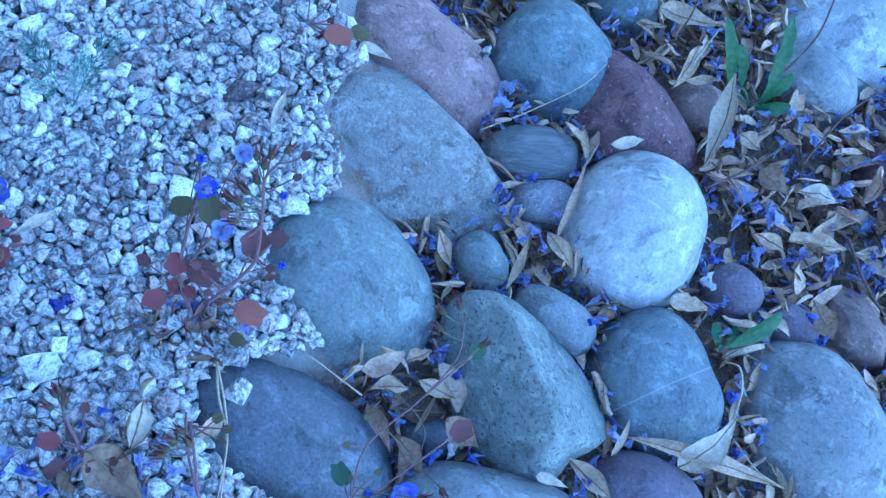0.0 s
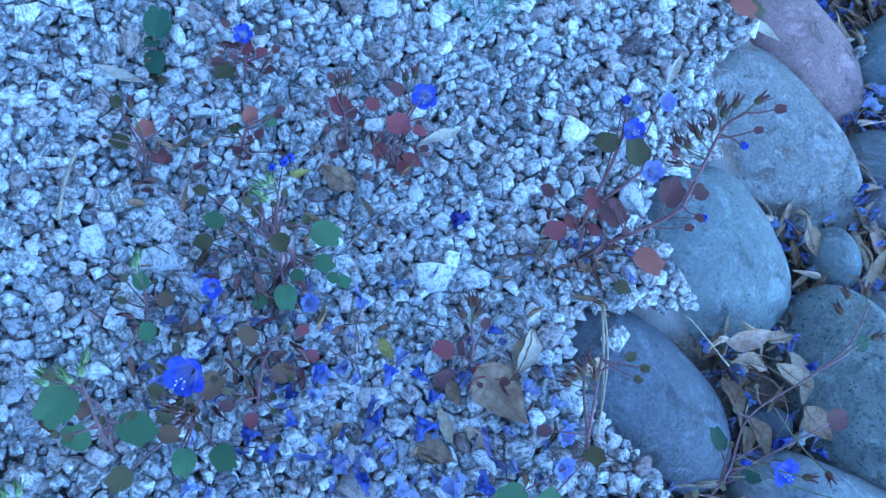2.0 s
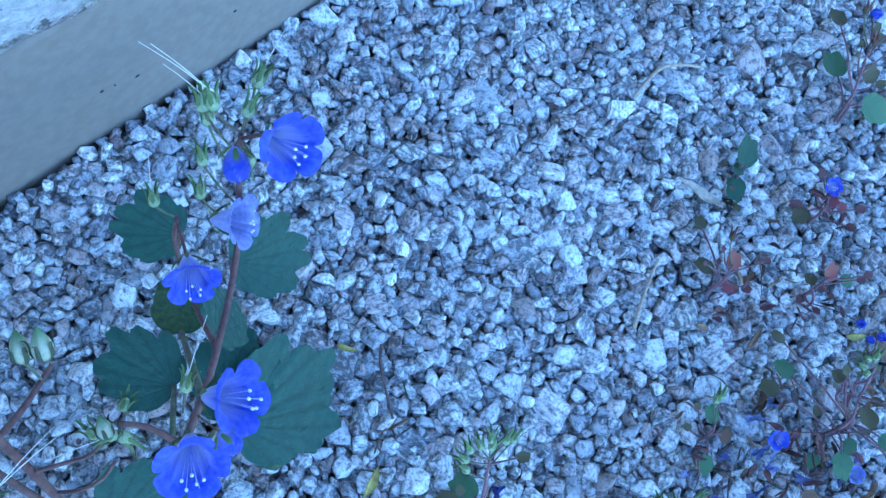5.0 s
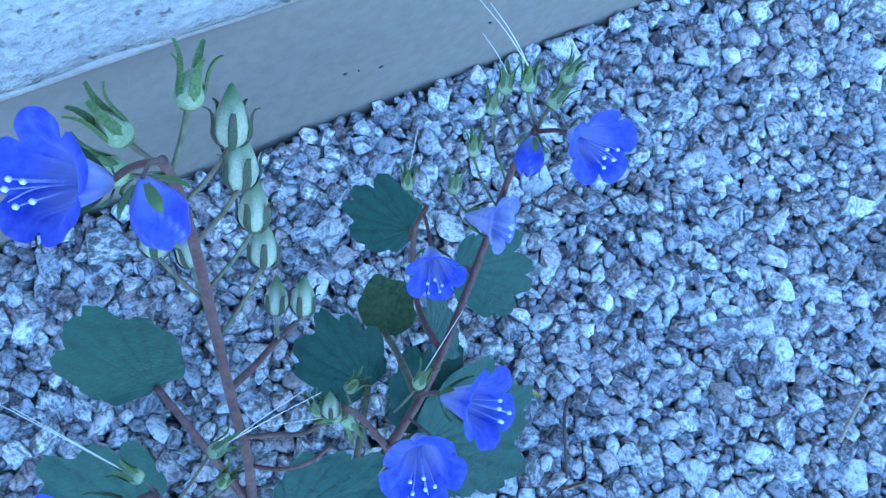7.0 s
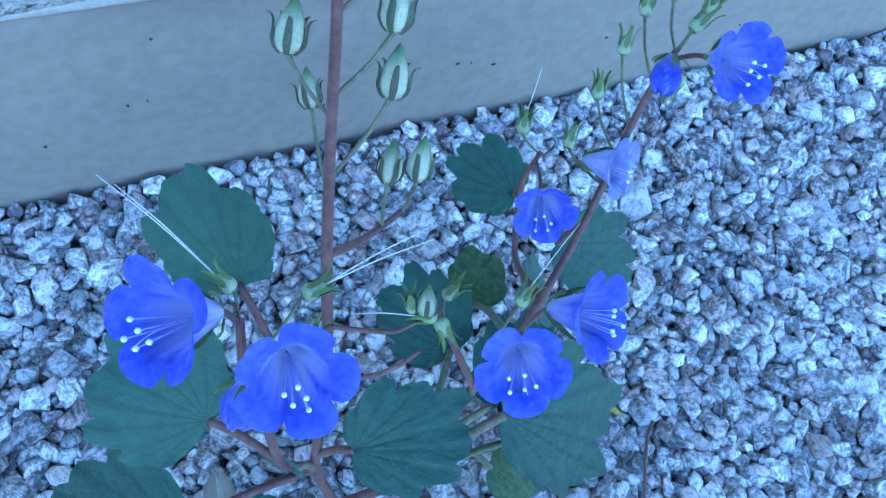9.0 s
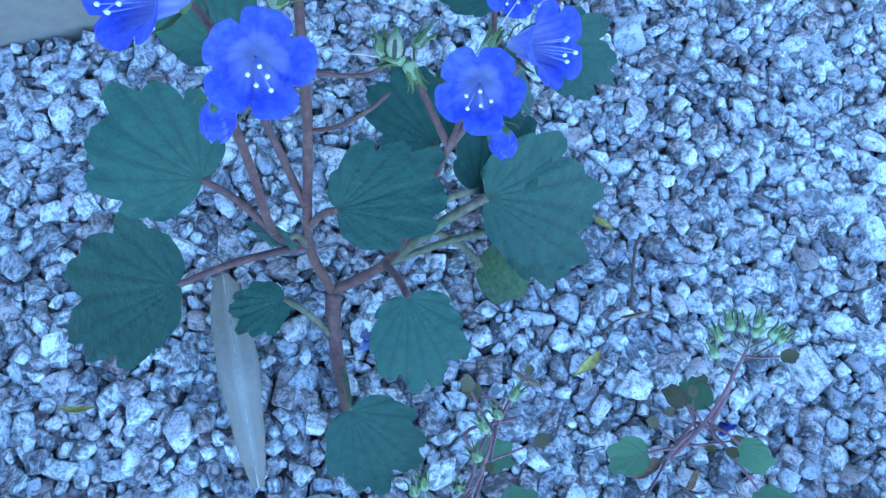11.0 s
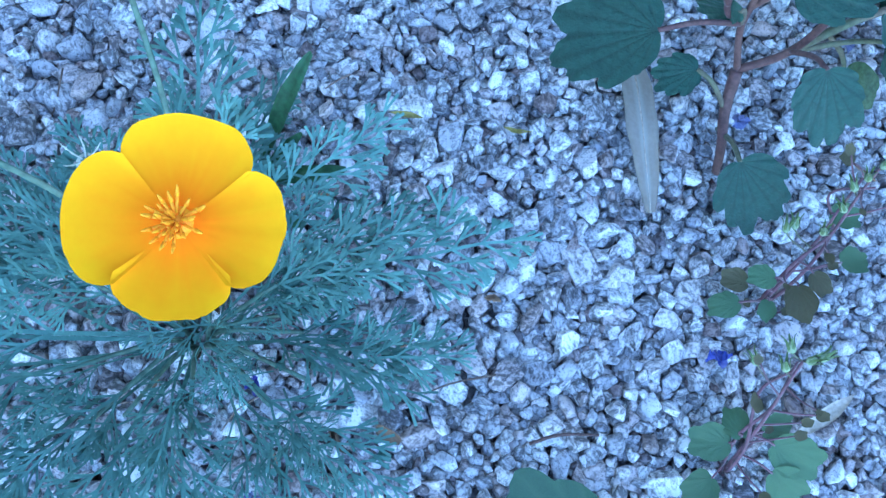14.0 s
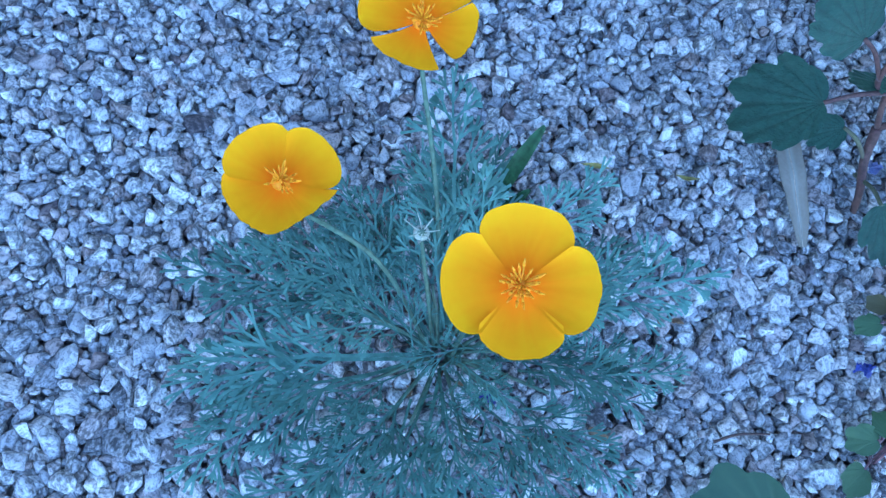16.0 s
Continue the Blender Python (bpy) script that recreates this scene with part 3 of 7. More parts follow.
river_rock("small dark stone under curled leaves", SLATE, 0.495, 0.677, -0.073, 0.022, 0.014, 0.030, -2, 2.4, 0, 0, 0, 0.06, 25)


# single stones that rolled onto the cobbles
for x, y, z, s in ((0.384, 0.645, -0.003, 0.014), (0.372, 0.672, -0.004, 0.014), (0.381, 0.686, 0.001, 0.012), (0.360, 0.760, -0.006, 0.013), (0.352, 0.771, -0.005, 0.014)):
    ob = new("gravel_stone", PIECES[prng.randrange(len(PIECES))])
    ob.matrix_world = pose(x, y, z, prng.uniform(-20, 20), prng.uniform(-20, 20), prng.uniform(0, 360)) @ Matrix.Scale(s, 4)
    tagged(ob, "loose white granite stone lying on a cobble", "stone", "loose stones on the cobbles")


# ---- plant materials ----
LEAF = mat("bluebell_leaf", (0.034, 0.092, 0.056), (0.022, 0.068, 0.044), 45, 0.55, 0.9, 5.0, vary=0.06, attr=(0.016, 0.044, 0.026), transl=0.18, dist=0.0014, sheen=0.2, contrast=0.5, grainy=0.15)
STEM = mat("hairy_stem", (0.090, 0.040, 0.036), (0.125, 0.066, 0.052), 60, 0.6, 0.3, 6.0, sheen=0.1, dist=0.0004)
STEM_GREEN = mat("pale_green_stem", (0.115, 0.135, 0.066), (0.135, 0.108, 0.066), 50, 0.6, 0.3, 6.0, sheen=0.1, dist=0.0004)
BLUE = mat("blue_petal", (0.062, 0.066, 0.52), (0.092, 0.10, 0.62), 90, 0.55, 0.25, 5.0, vary=0.08, attr=(0.62, 0.62, 0.82), transl=0.35, dist=0.0005, sheen=0.2)
PALE_BLUE = mat("faded_petal", (0.19, 0.20, 0.54), (0.29, 0.30, 0.58), 90, 0.6, 0.3, 5.0, attr=(0.5, 0.5, 0.7), transl=0.35, dist=0.0005)
WHITE_THREAD = mat("white_anther", (0.82, 0.80, 0.70), (0.72, 0.70, 0.62), 200, 0.6, 0.0, 4.0)
LILAC = mat("lilac_filament", (0.45, 0.44, 0.72), (0.36, 0.36, 0.68), 200, 0.5, 0.0, 4.0)
POD = mat("green_pod", (0.40, 0.43, 0.27), (0.48, 0.50, 0.34), 2.5, 0.55, 0.3, 5.0, attr=(0.11, 0.19, 0.07), transl=0.15)
BUD = mat("young_bud", (0.26, 0.33, 0.17), (0.33, 0.38, 0.22), 2.5, 0.6, 0.2, 5.0)
BUD_SEPAL = mat("green_sepal", (0.095, 0.155, 0.046), (0.135, 0.180, 0.060), 1.6, 0.6, 0.3, 5.0)
SEPAL = mat("dark_sepal", (0.050, 0.085, 0.036), (0.075, 0.055, 0.040), 1.6, 0.6, 0.3, 5.0)
TONES = {
    "green": mat("seedling_green", (0.112, 0.195, 0.086), (0.085, 0.155, 0.070), 90, 0.55, 0.3, 5.0, vary=0.2, attr=(0.08, 0.144, 0.072), transl=0.2),
    "deep": mat("seedling_deep", (0.032, 0.08, 0.04), (0.024, 0.064, 0.036), 90, 0.5, 0.3, 5.0, vary=0.15, attr=(0.064, 0.12, 0.064), transl=0.15),
    "olive": mat("seedling_olive", (0.088, 0.096, 0.036), (0.112, 0.08, 0.04), 90, 0.6, 0.3, 5.0, vary=0.2, attr=(0.128, 0.12, 0.064), transl=0.2),
    "red": mat("seedling_red", (0.27, 0.070, 0.076), (0.21, 0.060, 0.070), 90, 0.6, 0.3, 5.0, vary=0.2, attr=(0.24, 0.072, 0.064), transl=0.25),
    "dark": mat("seedling_dark", (0.152, 0.052, 0.06), (0.12, 0.06, 0.056), 90, 0.6, 0.3, 5.0, vary=0.2, attr=(0.176, 0.08, 0.08), transl=0.25),
    "orange": mat("seedling_orange", (0.42, 0.13, 0.09), (0.30, 0.12, 0.09), 90, 0.6, 0.3, 5.0, vary=0.15, attr=(0.336, 0.136, 0.08), transl=0.25),
    "brown": mat("seedling_brown", (0.19, 0.10, 0.06), (0.13, 0.085, 0.05), 90, 0.7, 0.4, 5.0, vary=0.2, attr=(0.176, 0.112, 0.08), transl=0.2),
    "pink": mat("seedling_pink", (0.300, 0.180, 0.145), (0.255, 0.148, 0.128), 90, 0.7, 0.4, 5.0, vary=0.1, attr=(0.32, 0.2, 0.176), transl=0.2),
}
LIGHT_LEAF = mat("light_leaf", (0.080, 0.130, 0.048), (0.060, 0.108, 0.045), 90, 0.55, 0.3, 5.0, vary=0.1, attr=(0.075, 0.12, 0.05), transl=0.2)
PINK_STEM = mat("pink_stem", (0.16, 0.068, 0.08), (0.128, 0.064, 0.068), 80, 0.6, 0.3, 5.0, sheen=0.35)


# ---- plant parts ----
def leaf_geo(length, width, teeth=7, tooth=0.18, lobe=0.05, cup=0.12, fold=0.07, notch=0.9, seed=0, rad=8, ang=84, droop=0.15):
    """A heart-based toothed leaf: attached at the origin, its tip along x."""
    verts, faces, tint = [(0.02 * length, 0, 0)], [], [0.8]
    veins = (0.0, 0.5, -0.5, 0.95, -0.95, 1.5, -1.5, 2.1, -2.1)
    for j in range(1, rad + 1):
        s = j / rad
        for i in range(ang):
            p = -math.pi + 2 * math.pi * (i + 0.5) / ang
            x, y = 0.45 * length + 0.55 * length * math.cos(p), 0.5 * width * math.sin(p)
            k = math.exp(-((abs(p) - math.pi) / 0.3) ** 2) * notch
            x, y = x * (1 - k) + 0.02 * length * k, y * (1 - k)
            g = 1 + tooth * ((abs(math.sin((teeth * 0.65) * p + 0.35 * math.sin(3 * p + seed))) ** 0.7 - 0.6) + 0.22 * (abs(math.sin(teeth * 1.95 * p + seed)) - 0.5)) * s ** 3 + lobe * math.cos(5 * p + seed) * s * s + 0.04 * noise.noise((p * 1.3, seed * 3.1, 0)) * s
            x, y = x * s * g, y * s * g
            r2 = (x / length) ** 2 + (y / (0.5 * width)) ** 2 * 0.4
            v = max(math.exp(-((p - q) / 0.05) ** 2) for q in veins)
            z = cup * length * (r2 * 0.35) * (1 if seed % 2 else -0.6) + fold * abs(y) - droop * length * (x / length) ** 2
            z += 0.035 * length * noise.noise((x * 2.6 / length, y * 2.6 / length, seed)) * s - 0.026 * length * v * s * (1.2 - s)
            z += 0.012 * length * math.sin(teeth * p * 2.0) * s ** 5 + 0.014 * length * noise.noise((x * 8 / length, y * 8 / length, seed + 2)) * s
            verts.append((x, y, z))
            tint.append(0.85 * v * (1 - 0.5 * s))
    for i in range(ang):
        n = (i + 1) % ang
        faces.append((0, 1 + i, 1 + n))
        for j in range(rad - 1):
            a = 1 + j * ang
            faces.append((a + i, a + ang + i, a + ang + n, a + n))
    return verts, faces, tint


def corolla_geo(r, long, seed=0, flare=1.0, closed=0.0):
    """A five-lobed bell along x, its mouth at x = long."""
    nt, nv = 60, 14
    verts, faces, tint = [], [], []
    for j in range(nv + 1):
        v = j / nv
        for i in range(nt):
            t = 2 * math.pi * i / nt
            c = abs(math.cos(2.5 * t))
            u = abs((t * 5 / (2 * math.pi) + 0.5) % 1.0 * 2 - 1)
            lobe = int(t * 5 / (2 * math.pi) + 0.5) % 5
            top = 0.73 + 0.27 * math.sqrt(max(1 - u ** 3.2, 0.0)) + 0.012 * noise.noise((t * 5, seed, 4))
            w = v * top
            if w < 0.55:
                k = w / 0.55
                rr, x = 0.14 + 0.42 * k ** 0.8, 0.72 * k
            else:
                k = (w - 0.55) / 0.45
                rr, x = 0.56 + 0.47 * flare * k ** 0.92, 0.72 + 0.22 * math.sin(k * 1.7) * (1.3 - flare * 0.5)
                x += 0.10 * k * noise.noise((lobe * 3.7, seed * 1.9, 6)) - 0.05 * k * k * u * u
            rr *= 1 - closed * (0.35 + 0.5 * max(w - 0.5, 0))
            wob = 1 + 0.09 * noise.noise((math.cos(t) * 1.6 + seed, math.sin(t) * 1.6, v * 2)) + 0.03 * noise.noise((math.cos(t) * 6, math.sin(t) * 6, seed + v * 5))
            rr *= wob * (1 - 0.04 * (1 - c) * v)
            verts.append((x * long + 0.05 * long * v * noise.noise((t * 1.0, seed, 2)), rr * r * math.cos(t), rr * r * math.sin(t)))
            tint.append(max(0.0, min(0.9, 1.05 - 1.75 * v + 0.18 * noise.noise((t * 6, v * 1.5, seed)))) * 0.85 + 0.10 * max(0.0, noise.noise((t * 4.5, v * 0.8, seed + 3))))
    for j in range(nv):
        for i in range(nt):
            n = (i + 1) % nt
            faces.append((j * nt + i, j * nt + n, (j + 1) * nt + n, (j + 1) * nt + i))
    faces.append(tuple(range(nt))[::-1])
    return verts, faces, tint


def bud_geo(r, long, seed=0):
    """A rounded closed bud along x: petals wrapped in a spiral, open a little at the tip."""
    nt, nv = 40, 14
    verts, faces, tint = [], [], []
    for j in range(nv + 1):
        v = j / nv
        prof = float(np.interp(v, (0, 0.12, 0.35, 0.6, 0.85, 1.0), (0.22, 0.48, 0.86, 1.0, 0.84, 0.42)))
        for i in range(nt):
            t = 2 * math.pi * i / nt
            fold = (2.5 * t / math.pi + 0.9 * v + seed * 0.37) % 1.0
            rr = r * prof * (0.92 + 0.12 * fold * min(v * 2, 1)) * (1 + 0.06 * noise.noise((math.cos(t) * 2, math.sin(t) * 2, v * 2 + seed)))
            verts.append((long * (v + 0.05 * v * math.cos(5 * t + seed)), rr * math.cos(t), rr * math.sin(t)))
            tint.append(max(0.0, 0.5 - 1.2 * v) + 0.35 * (fold > 0.9) * v)
    for j in range(nv):
        for i in range(nt):
            n = (i + 1) % nt
            faces.append((j * nt + i, j * nt + n, (j + 1) * nt + n, (j + 1) * nt + i))
    faces.append(tuple(range(nt))[::-1])
    k = len(verts)
    for i in range(nt):
        t = 2 * math.pi * i / nt
        verts.append((long * 0.8, 0.3 * r * math.cos(t), 0.3 * r * math.sin(t)))
        tint.append(0.0)
    faces += [(nv * nt + i, nv * nt + (i + 1) % nt, k + (i + 1) % nt, k + i) for i in range(nt)]
    faces.append(tuple(range(k, k + nt)))
    return verts, faces, tint


def ball(c, r, sx=1.0, level=1):
    d, f = ico(level)
    return [Vector(c) + Vector((v.x * sx, v.y, v.z)) * r for v in d], f


def sepals_geo(r, long, n=5, out=0.35, wide=0.26):
    """Narrow pointed sepals round the foot of a flower or pod, along x."""
    verts, faces = [], []
    for k in range(n):
        t = 2 * math.pi * k / n + 0.3
        a = Vector((0, math.cos(t), math.sin(t)))
        b = Vector((0, -math.sin(t), math.cos(t)))
        m = len(verts)
        for j in range(5):
            s = j / 4
            c = Vector((long * s, 0, 0)) + a * r * (0.35 + 0.75 * math.sin(math.pi * min(s * 0.75, 1)) + out * s * s)
            w = wide * r * math.sin(math.pi * (0.12 + 0.86 * s)) + 0.02 * r
            verts += [c - b * w + a * 0.06 * r, c + a * 0.16 * r, c + b * w + a * 0.06 * r]
        for j in range(4):
            q = m + 3 * j
            faces += [(q, q + 1, q + 4, q + 3), (q + 1, q + 2, q + 5, q + 4)]
    return verts, faces


def pod_sepals_geo(r, long):
    """Five narrow sepals that hug a seed pod, stand off above it and curl out at their tips, along x."""
    verts, faces = [], []
    for k in range(5):
        t = 2 * math.pi * k / 5 + 0.3
        a = Vector((0, math.cos(t), math.sin(t)))
        b = Vector((0, -math.sin(t), math.cos(t)))
        m = len(verts)
        for j in range(10):
            s = j / 9
            c = Vector((long * (s - 0.10 * s ** 8), 0, 0)) + a * r * (0.42 + 0.56 * min(1.0, s / 0.30) ** 0.7 - 0.14 * s + 0.50 * s ** 7)
            w = 0.20 * r * (0.8 + 0.4 * min(1.0, s / 0.3)) * (1 - 0.72 * s ** 3)
            verts += [c - b * w, c + a * 0.12 * r, c + b * w]
        for j in range(9):
            q = m + 3 * j
            faces += [(q, q + 1, q + 4, q + 3), (q + 1, q + 2, q + 5, q + 4)]
    return verts, faces


def bud_sepals_geo(r, long):
    """Five green sepals that close round a young bud and splay at their tips like a crown, along x."""
    verts, faces = [], []
    for k in range(5):
        t = 2 * math.pi * k / 5 + 0.3
        a = Vector((0, math.cos(t), math.sin(t)))
        b = Vector((0, -math.sin(t), math.cos(t)))
        m = len(verts)
        for j in range(9):
            s = j / 8
            c = Vector((long * (s - 0.06 * s ** 6 * (k % 2)), 0, 0)) + a * r * (0.34 + 0.52 * min(1.0, s / 0.3) ** 0.7 - 0.16 * s + 0.75 * s ** 5)
            w = 0.36 * r * (0.7 + 0.3 * min(1.0, s / 0.3)) * (1 - 0.62 * s ** 2.2)
            verts += [c - b * w - a * 0.05 * r, c + a * 0.12 * r, c + b * w - a * 0.05 * r]
        for j in range(8):
            q = m + 3 * j
            faces += [(q, q + 1, q + 4, q + 3), (q + 1, q + 2, q + 5, q + 4)]
    return verts, faces


def bluebell(parent, place, ahead, r, kind="open", seed=0, detail=True, back=None):
    """One bell flower: corolla with calyx, filaments and anthers under it; back: where its stalk begins."""
    long = r * (1.65 if kind != "bud" else 2.5)
    m = frame_at(Vector(place) - Vector(ahead).normalized() * long * 0.75, ahead)
    flower = part("flower" if kind != "bud" else "flower_bud", bud_geo(r, long, seed) if kind == "bud" else corolla_geo(r, long, seed), PALE_BLUE if kind == "pale" else BLUE, parent,
                  {"open": "open bright blue bell", "pale": "fading pale violet bell", "bud": "half-closed blue bud"}[kind])
    flower.matrix_basis = m
    part("calyx", sepals_geo(r * (0.36 if kind != "bud" else 0.80), long * (0.45 if kind != "bud" else 0.30), 5, 0.8 if kind != "bud" else 0.6), BUD_SEPAL, flower)
    if detail and kind != "bud":
        rng = random.Random(seed)
        for k in range(5):
            t = 2 * math.pi * k / 5 + 0.4 + rng.uniform(-0.2, 0.2)
            q = r * (0.20 + rng.uniform(-0.08, 0.12))
            tip = Vector((long * (1.0 + rng.uniform(-0.06, 0.08)), q * math.cos(t), q * math.sin(t) - 0.22 * r))
            mid = Vector((long * 0.55, 0.5 * tip.y, 0.5 * tip.z))
            fil = part("stamen", tube([(long * 0.12, 0, 0), mid, tip], r * 0.016, r * 0.012, 5, 4), LILAC, flower)
            part("anther", ball(tip, r * 0.055, 1.2), WHITE_THREAD, fil, "cream-white anther")
        part("style", tube([(long * 0.1, 0, 0), (long * 0.8, 0.05 * r, -0.12 * r), (long * 1.08, 0.15 * r, -0.35 * r)], r * 0.018, r * 0.010, 5, 4), LILAC, flower)
    if back is not None:
        foot = m @ Vector((0, 0, 0))
        b = Vector(back)
        mid = b.lerp(foot, 0.55) + Vector((0, 0, (foot - b).length * 0.12))
        part("pedicel", tube([b, mid, foot - Vector(ahead).normalized() * 0.0003], max(r * 0.07, 0.0004), max(r * 0.065, 0.00035), 6, 5), STEM, parent)
    return flower


POD_MESH = {}


def seed_pod(parent, place, ahead, r, seed=0, back=None, thread=0.0, small=False, dull=False, lean=0.0):
    """A ribbed green seed pod in its dark sepals, on a stalk."""
    if not POD_MESH:
        d, f = ico(3)
        v = [(1.9 + q.x * 1.9 + 0.5 * max(q.x, 0) ** 8, q.y * (1.12 - 0.42 * q.x), q.z * (1.12 - 0.42 * q.x)) for q in d]
        a = mesh_ob("seed_pod", [tuple(0.8 * c for c in p) for p in v], f, POD, tint=[min(max(1.5 * q.x - 0.35, 0), 1) for q in d])
        b = mesh_ob("sepal_ring", *pod_sepals_geo(1.08, 2.5), SEPAL)
        POD_MESH["pod"], POD_MESH["ring"] = a.data, b.data
        bpy.data.objects.remove(a)
        bpy.data.objects.remove(b)
        a = mesh_ob("green_bud", [(0.7 * (1.5 + q.x * 1.5), 0.62 * q.y * (1.1 - 0.45 * q.x), 0.62 * q.z * (1.1 - 0.45 * q.x)) for q in d], f, BUD)
        b = mesh_ob("sepal_ring", *bud_sepals_geo(0.86, 3.1), BUD_SEPAL)
        POD_MESH["bud"], POD_MESH["bud_ring"] = a.data, b.data
        POD_MESH["dull"], POD_MESH["dull_ring"] = a.data.copy(), b.data.copy()
        for key, tone in (("dull", TONES["olive"]), ("dull_ring", TONES["dark"])):
            POD_MESH[key].materials[0] = tone
        bpy.data.objects.remove(a)
        bpy.data.objects.remove(b)
    m = frame_at(place, ahead)
    pod = new("green_bud" if small else "seed_pod", POD_MESH["dull" if dull else "bud" if small else "pod"])
    pod.parent = parent
    pod.matrix_basis = m @ Matrix.Translation((-r * 1.2, 0, 0)) @ Matrix.Rotation(seed * 1.7, 4, "X") @ Matrix.Scale(r, 4)
    ring = new("sepal_ring", POD_MESH["dull_ring" if dull else "bud_ring" if small else "ring"])
    ring.parent = pod
    foot = m @ Vector((-r * 1.2, 0, 0))
    if back is not None:
        b = Vector(back)
        mid = b.lerp(foot, 0.6) - Vector((0, 0, (foot - b).length * 0.10))
        part("pedicel", tube([b, mid, foot + Vector(ahead).normalized() * r * 0.1], max(r * 0.14, 0.0004), max(r * 0.16, 0.00045), 6, 5), STEM_GREEN, parent)
    if thread:
        tip = m @ Vector((r * 0.9, 0, 0))
        for k in ((-1, 1) if thread > 0.022 else (1,)):
            side = Vector(ahead).normalized() * thread + Vector((0.05 * k, 0.05 + 0.05 * k - lean, 0.03)) * thread
            part("style", tube([tip, tip + side * 0.5 + Vector((0, 0, 0.06 * thread)), tip + side], 0.00017, 0.00009, 5, 5), WHITE_THREAD, parent, "long white dried style")
    return pod


# ---- large bluebell plant by the wall ----
def build_bluebell():
    P = empty("bluebell_plant", 0.055, 0.262, 0.0)
    off = Vector((0.055, 0.262, 0.0))

    def w(*p):
        return Vector(p) - off

    main = [w(0.069, 0.2585, -0.006), w(0.058, 0.2590, 0.010), w(0.0422, 0.2605, 0.0216), w(0.0294, 0.263, 0.0385)]
    part("stem", tube(main, 0.0020, 0.0032, 10, 6, 0.04), STEM, P, "woody reddish main stem")
    tall = [w(0.0294, 0.263, 0.0385), w(0.0210, 0.2568, 0.0640), w(0.0175, 0.2572, 0.088), w(0.008, 0.2605, 0.130), w(-0.004, 0.262, 0.165), w(-0.013, 0.2635, 0.192), w(-0.0185, 0.2645, 0.217), w(-0.0225, 0.265, 0.243), w(-0.026, 0.2650, 0.262), w(-0.027, 0.2637, 0.276)]
    part("stem", tube(tall, 0.0019, 0.0010, 10, 6, 0.03), STEM, P, "tall brown hairy flower stem")
    right = [w(0.0294, 0.263, 0.0385), w(0.0307, 0.2824, 0.0555), w(0.0285, 0.2920, 0.085), w(0.0225, 0.3025, 0.118), w(0.008, 0.325, 0.122), w(-0.020, 0.357, 0.122), w(-0.038, 0.373, 0.153), w(-0.040, 0.376, 0.180)]
    part("stem", tube(right, 0.0021, 0.0010, 10, 6, 0.03), STEM, P, "slanting brown hairy flower stem")
    left = [w(0.0205, 0.2570, 0.068), w(0.0185, 0.2455, 0.0775), w(0.0155, 0.2410, 0.118), w(0.016, 0.236, 0.165), w(0.013, 0.236, 0.190)]
    part("stem", tube(left, 0.0018, 0.0011, 8, 6, 0.03), STEM, P, "side flower stem")
    for arm in ([w(0.004, 0.2624, 0.148), w(0.007, 0.270, 0.1475), w(0.0104, 0.2775, 0.150), w(0.010, 0.284, 0.152)], [w(0.009, 0.2604, 0.124), w(0.015, 0.268, 0.133), w(0.018, 0.276, 0.143), w(0.017, 0.2827, 0.1487)]):
        part("stem", tube(arm, 0.0008, 0.0006, 7, 6), STEM, P, "thin side stem")
    fork_arm = [w(-0.006, 0.2625, 0.172), w(-0.011, 0.272, 0.164), w(-0.016, 0.281, 0.160), w(-0.0175, 0.287, 0.164)]
    part("stem", tube(fork_arm, 0.0012, 0.0008, 8, 6), STEM, P, "reddish side stem bearing pods")
    mid = [w(0.0225, 0.3025, 0.118), w(0.012, 0.297, 0.132), w(0.008, 0.291, 0.150)]
    part("stem", tube(mid, 0.0013, 0.0009, 8, 6), STEM, P, "thin side stem")
    back = [w(0.002, 0.332, 0.122), w(-0.022, 0.338, 0.100), w(-0.042, 0.345, 0.112), w(-0.046, 0.350, 0.126)]
    part("stem", tube(back, 0.0012, 0.0009, 8, 6), STEM, P, "thin side stem")

    def leaf(at, mid_p, size, wide, root, seed, teeth=7, tone=None, petiole=STEM_GREEN, up=(0.1, -0.05, 1), thick=0.0015, **kw):
        a, c = w(*at), w(*mid_p)
        geo = leaf_geo(size, wide, teeth, seed=seed, **kw)
        ob = part("leaf", geo, tone or LEAF, P)
        ob.matrix_basis = frame_at(a, c - a, up)
        r = w(*root)
        part("petiole", tube([r, r.lerp(a, 0.55) + Vector((0, 0, 0.004)), a], thick, thick * 0.8, 8, 6), petiole, P)
        return ob

    low, side = (0.0422, 0.2605, 0.0216), (0.0307, 0.2824, 0.0555)
    leaf((-0.027, 0.244, 0.121), (-0.037, 0.236, 0.147), 0.042, 0.0325, (0.0175, 0.2565, 0.092), 1, tooth=0.12, up=(0.95, -0.1, 0.35), petiole=STEM)
    leaf((0.007, 0.226, 0.106), (0.001, 0.216, 0.116), 0.036, 0.042, (0.0185, 0.245, 0.080), 2, up=(0.4, -0.2, 0.9), petiole=STEM)
    leaf((0.0290, 0.2103, 0.0805), (0.0215, 0.190, 0.0695), 0.048, 0.048, (0.0205, 0.2562, 0.066), 3, up=(0.25, -0.1, 1), petiole=STEM)
    leaf((0.027, 0.265, 0.102), (0.030, 0.282, 0.112), 0.035, 0.034, (0.0188, 0.2565, 0.076), 4, up=(0.35, -0.15, 0.9), petiole=STEM)
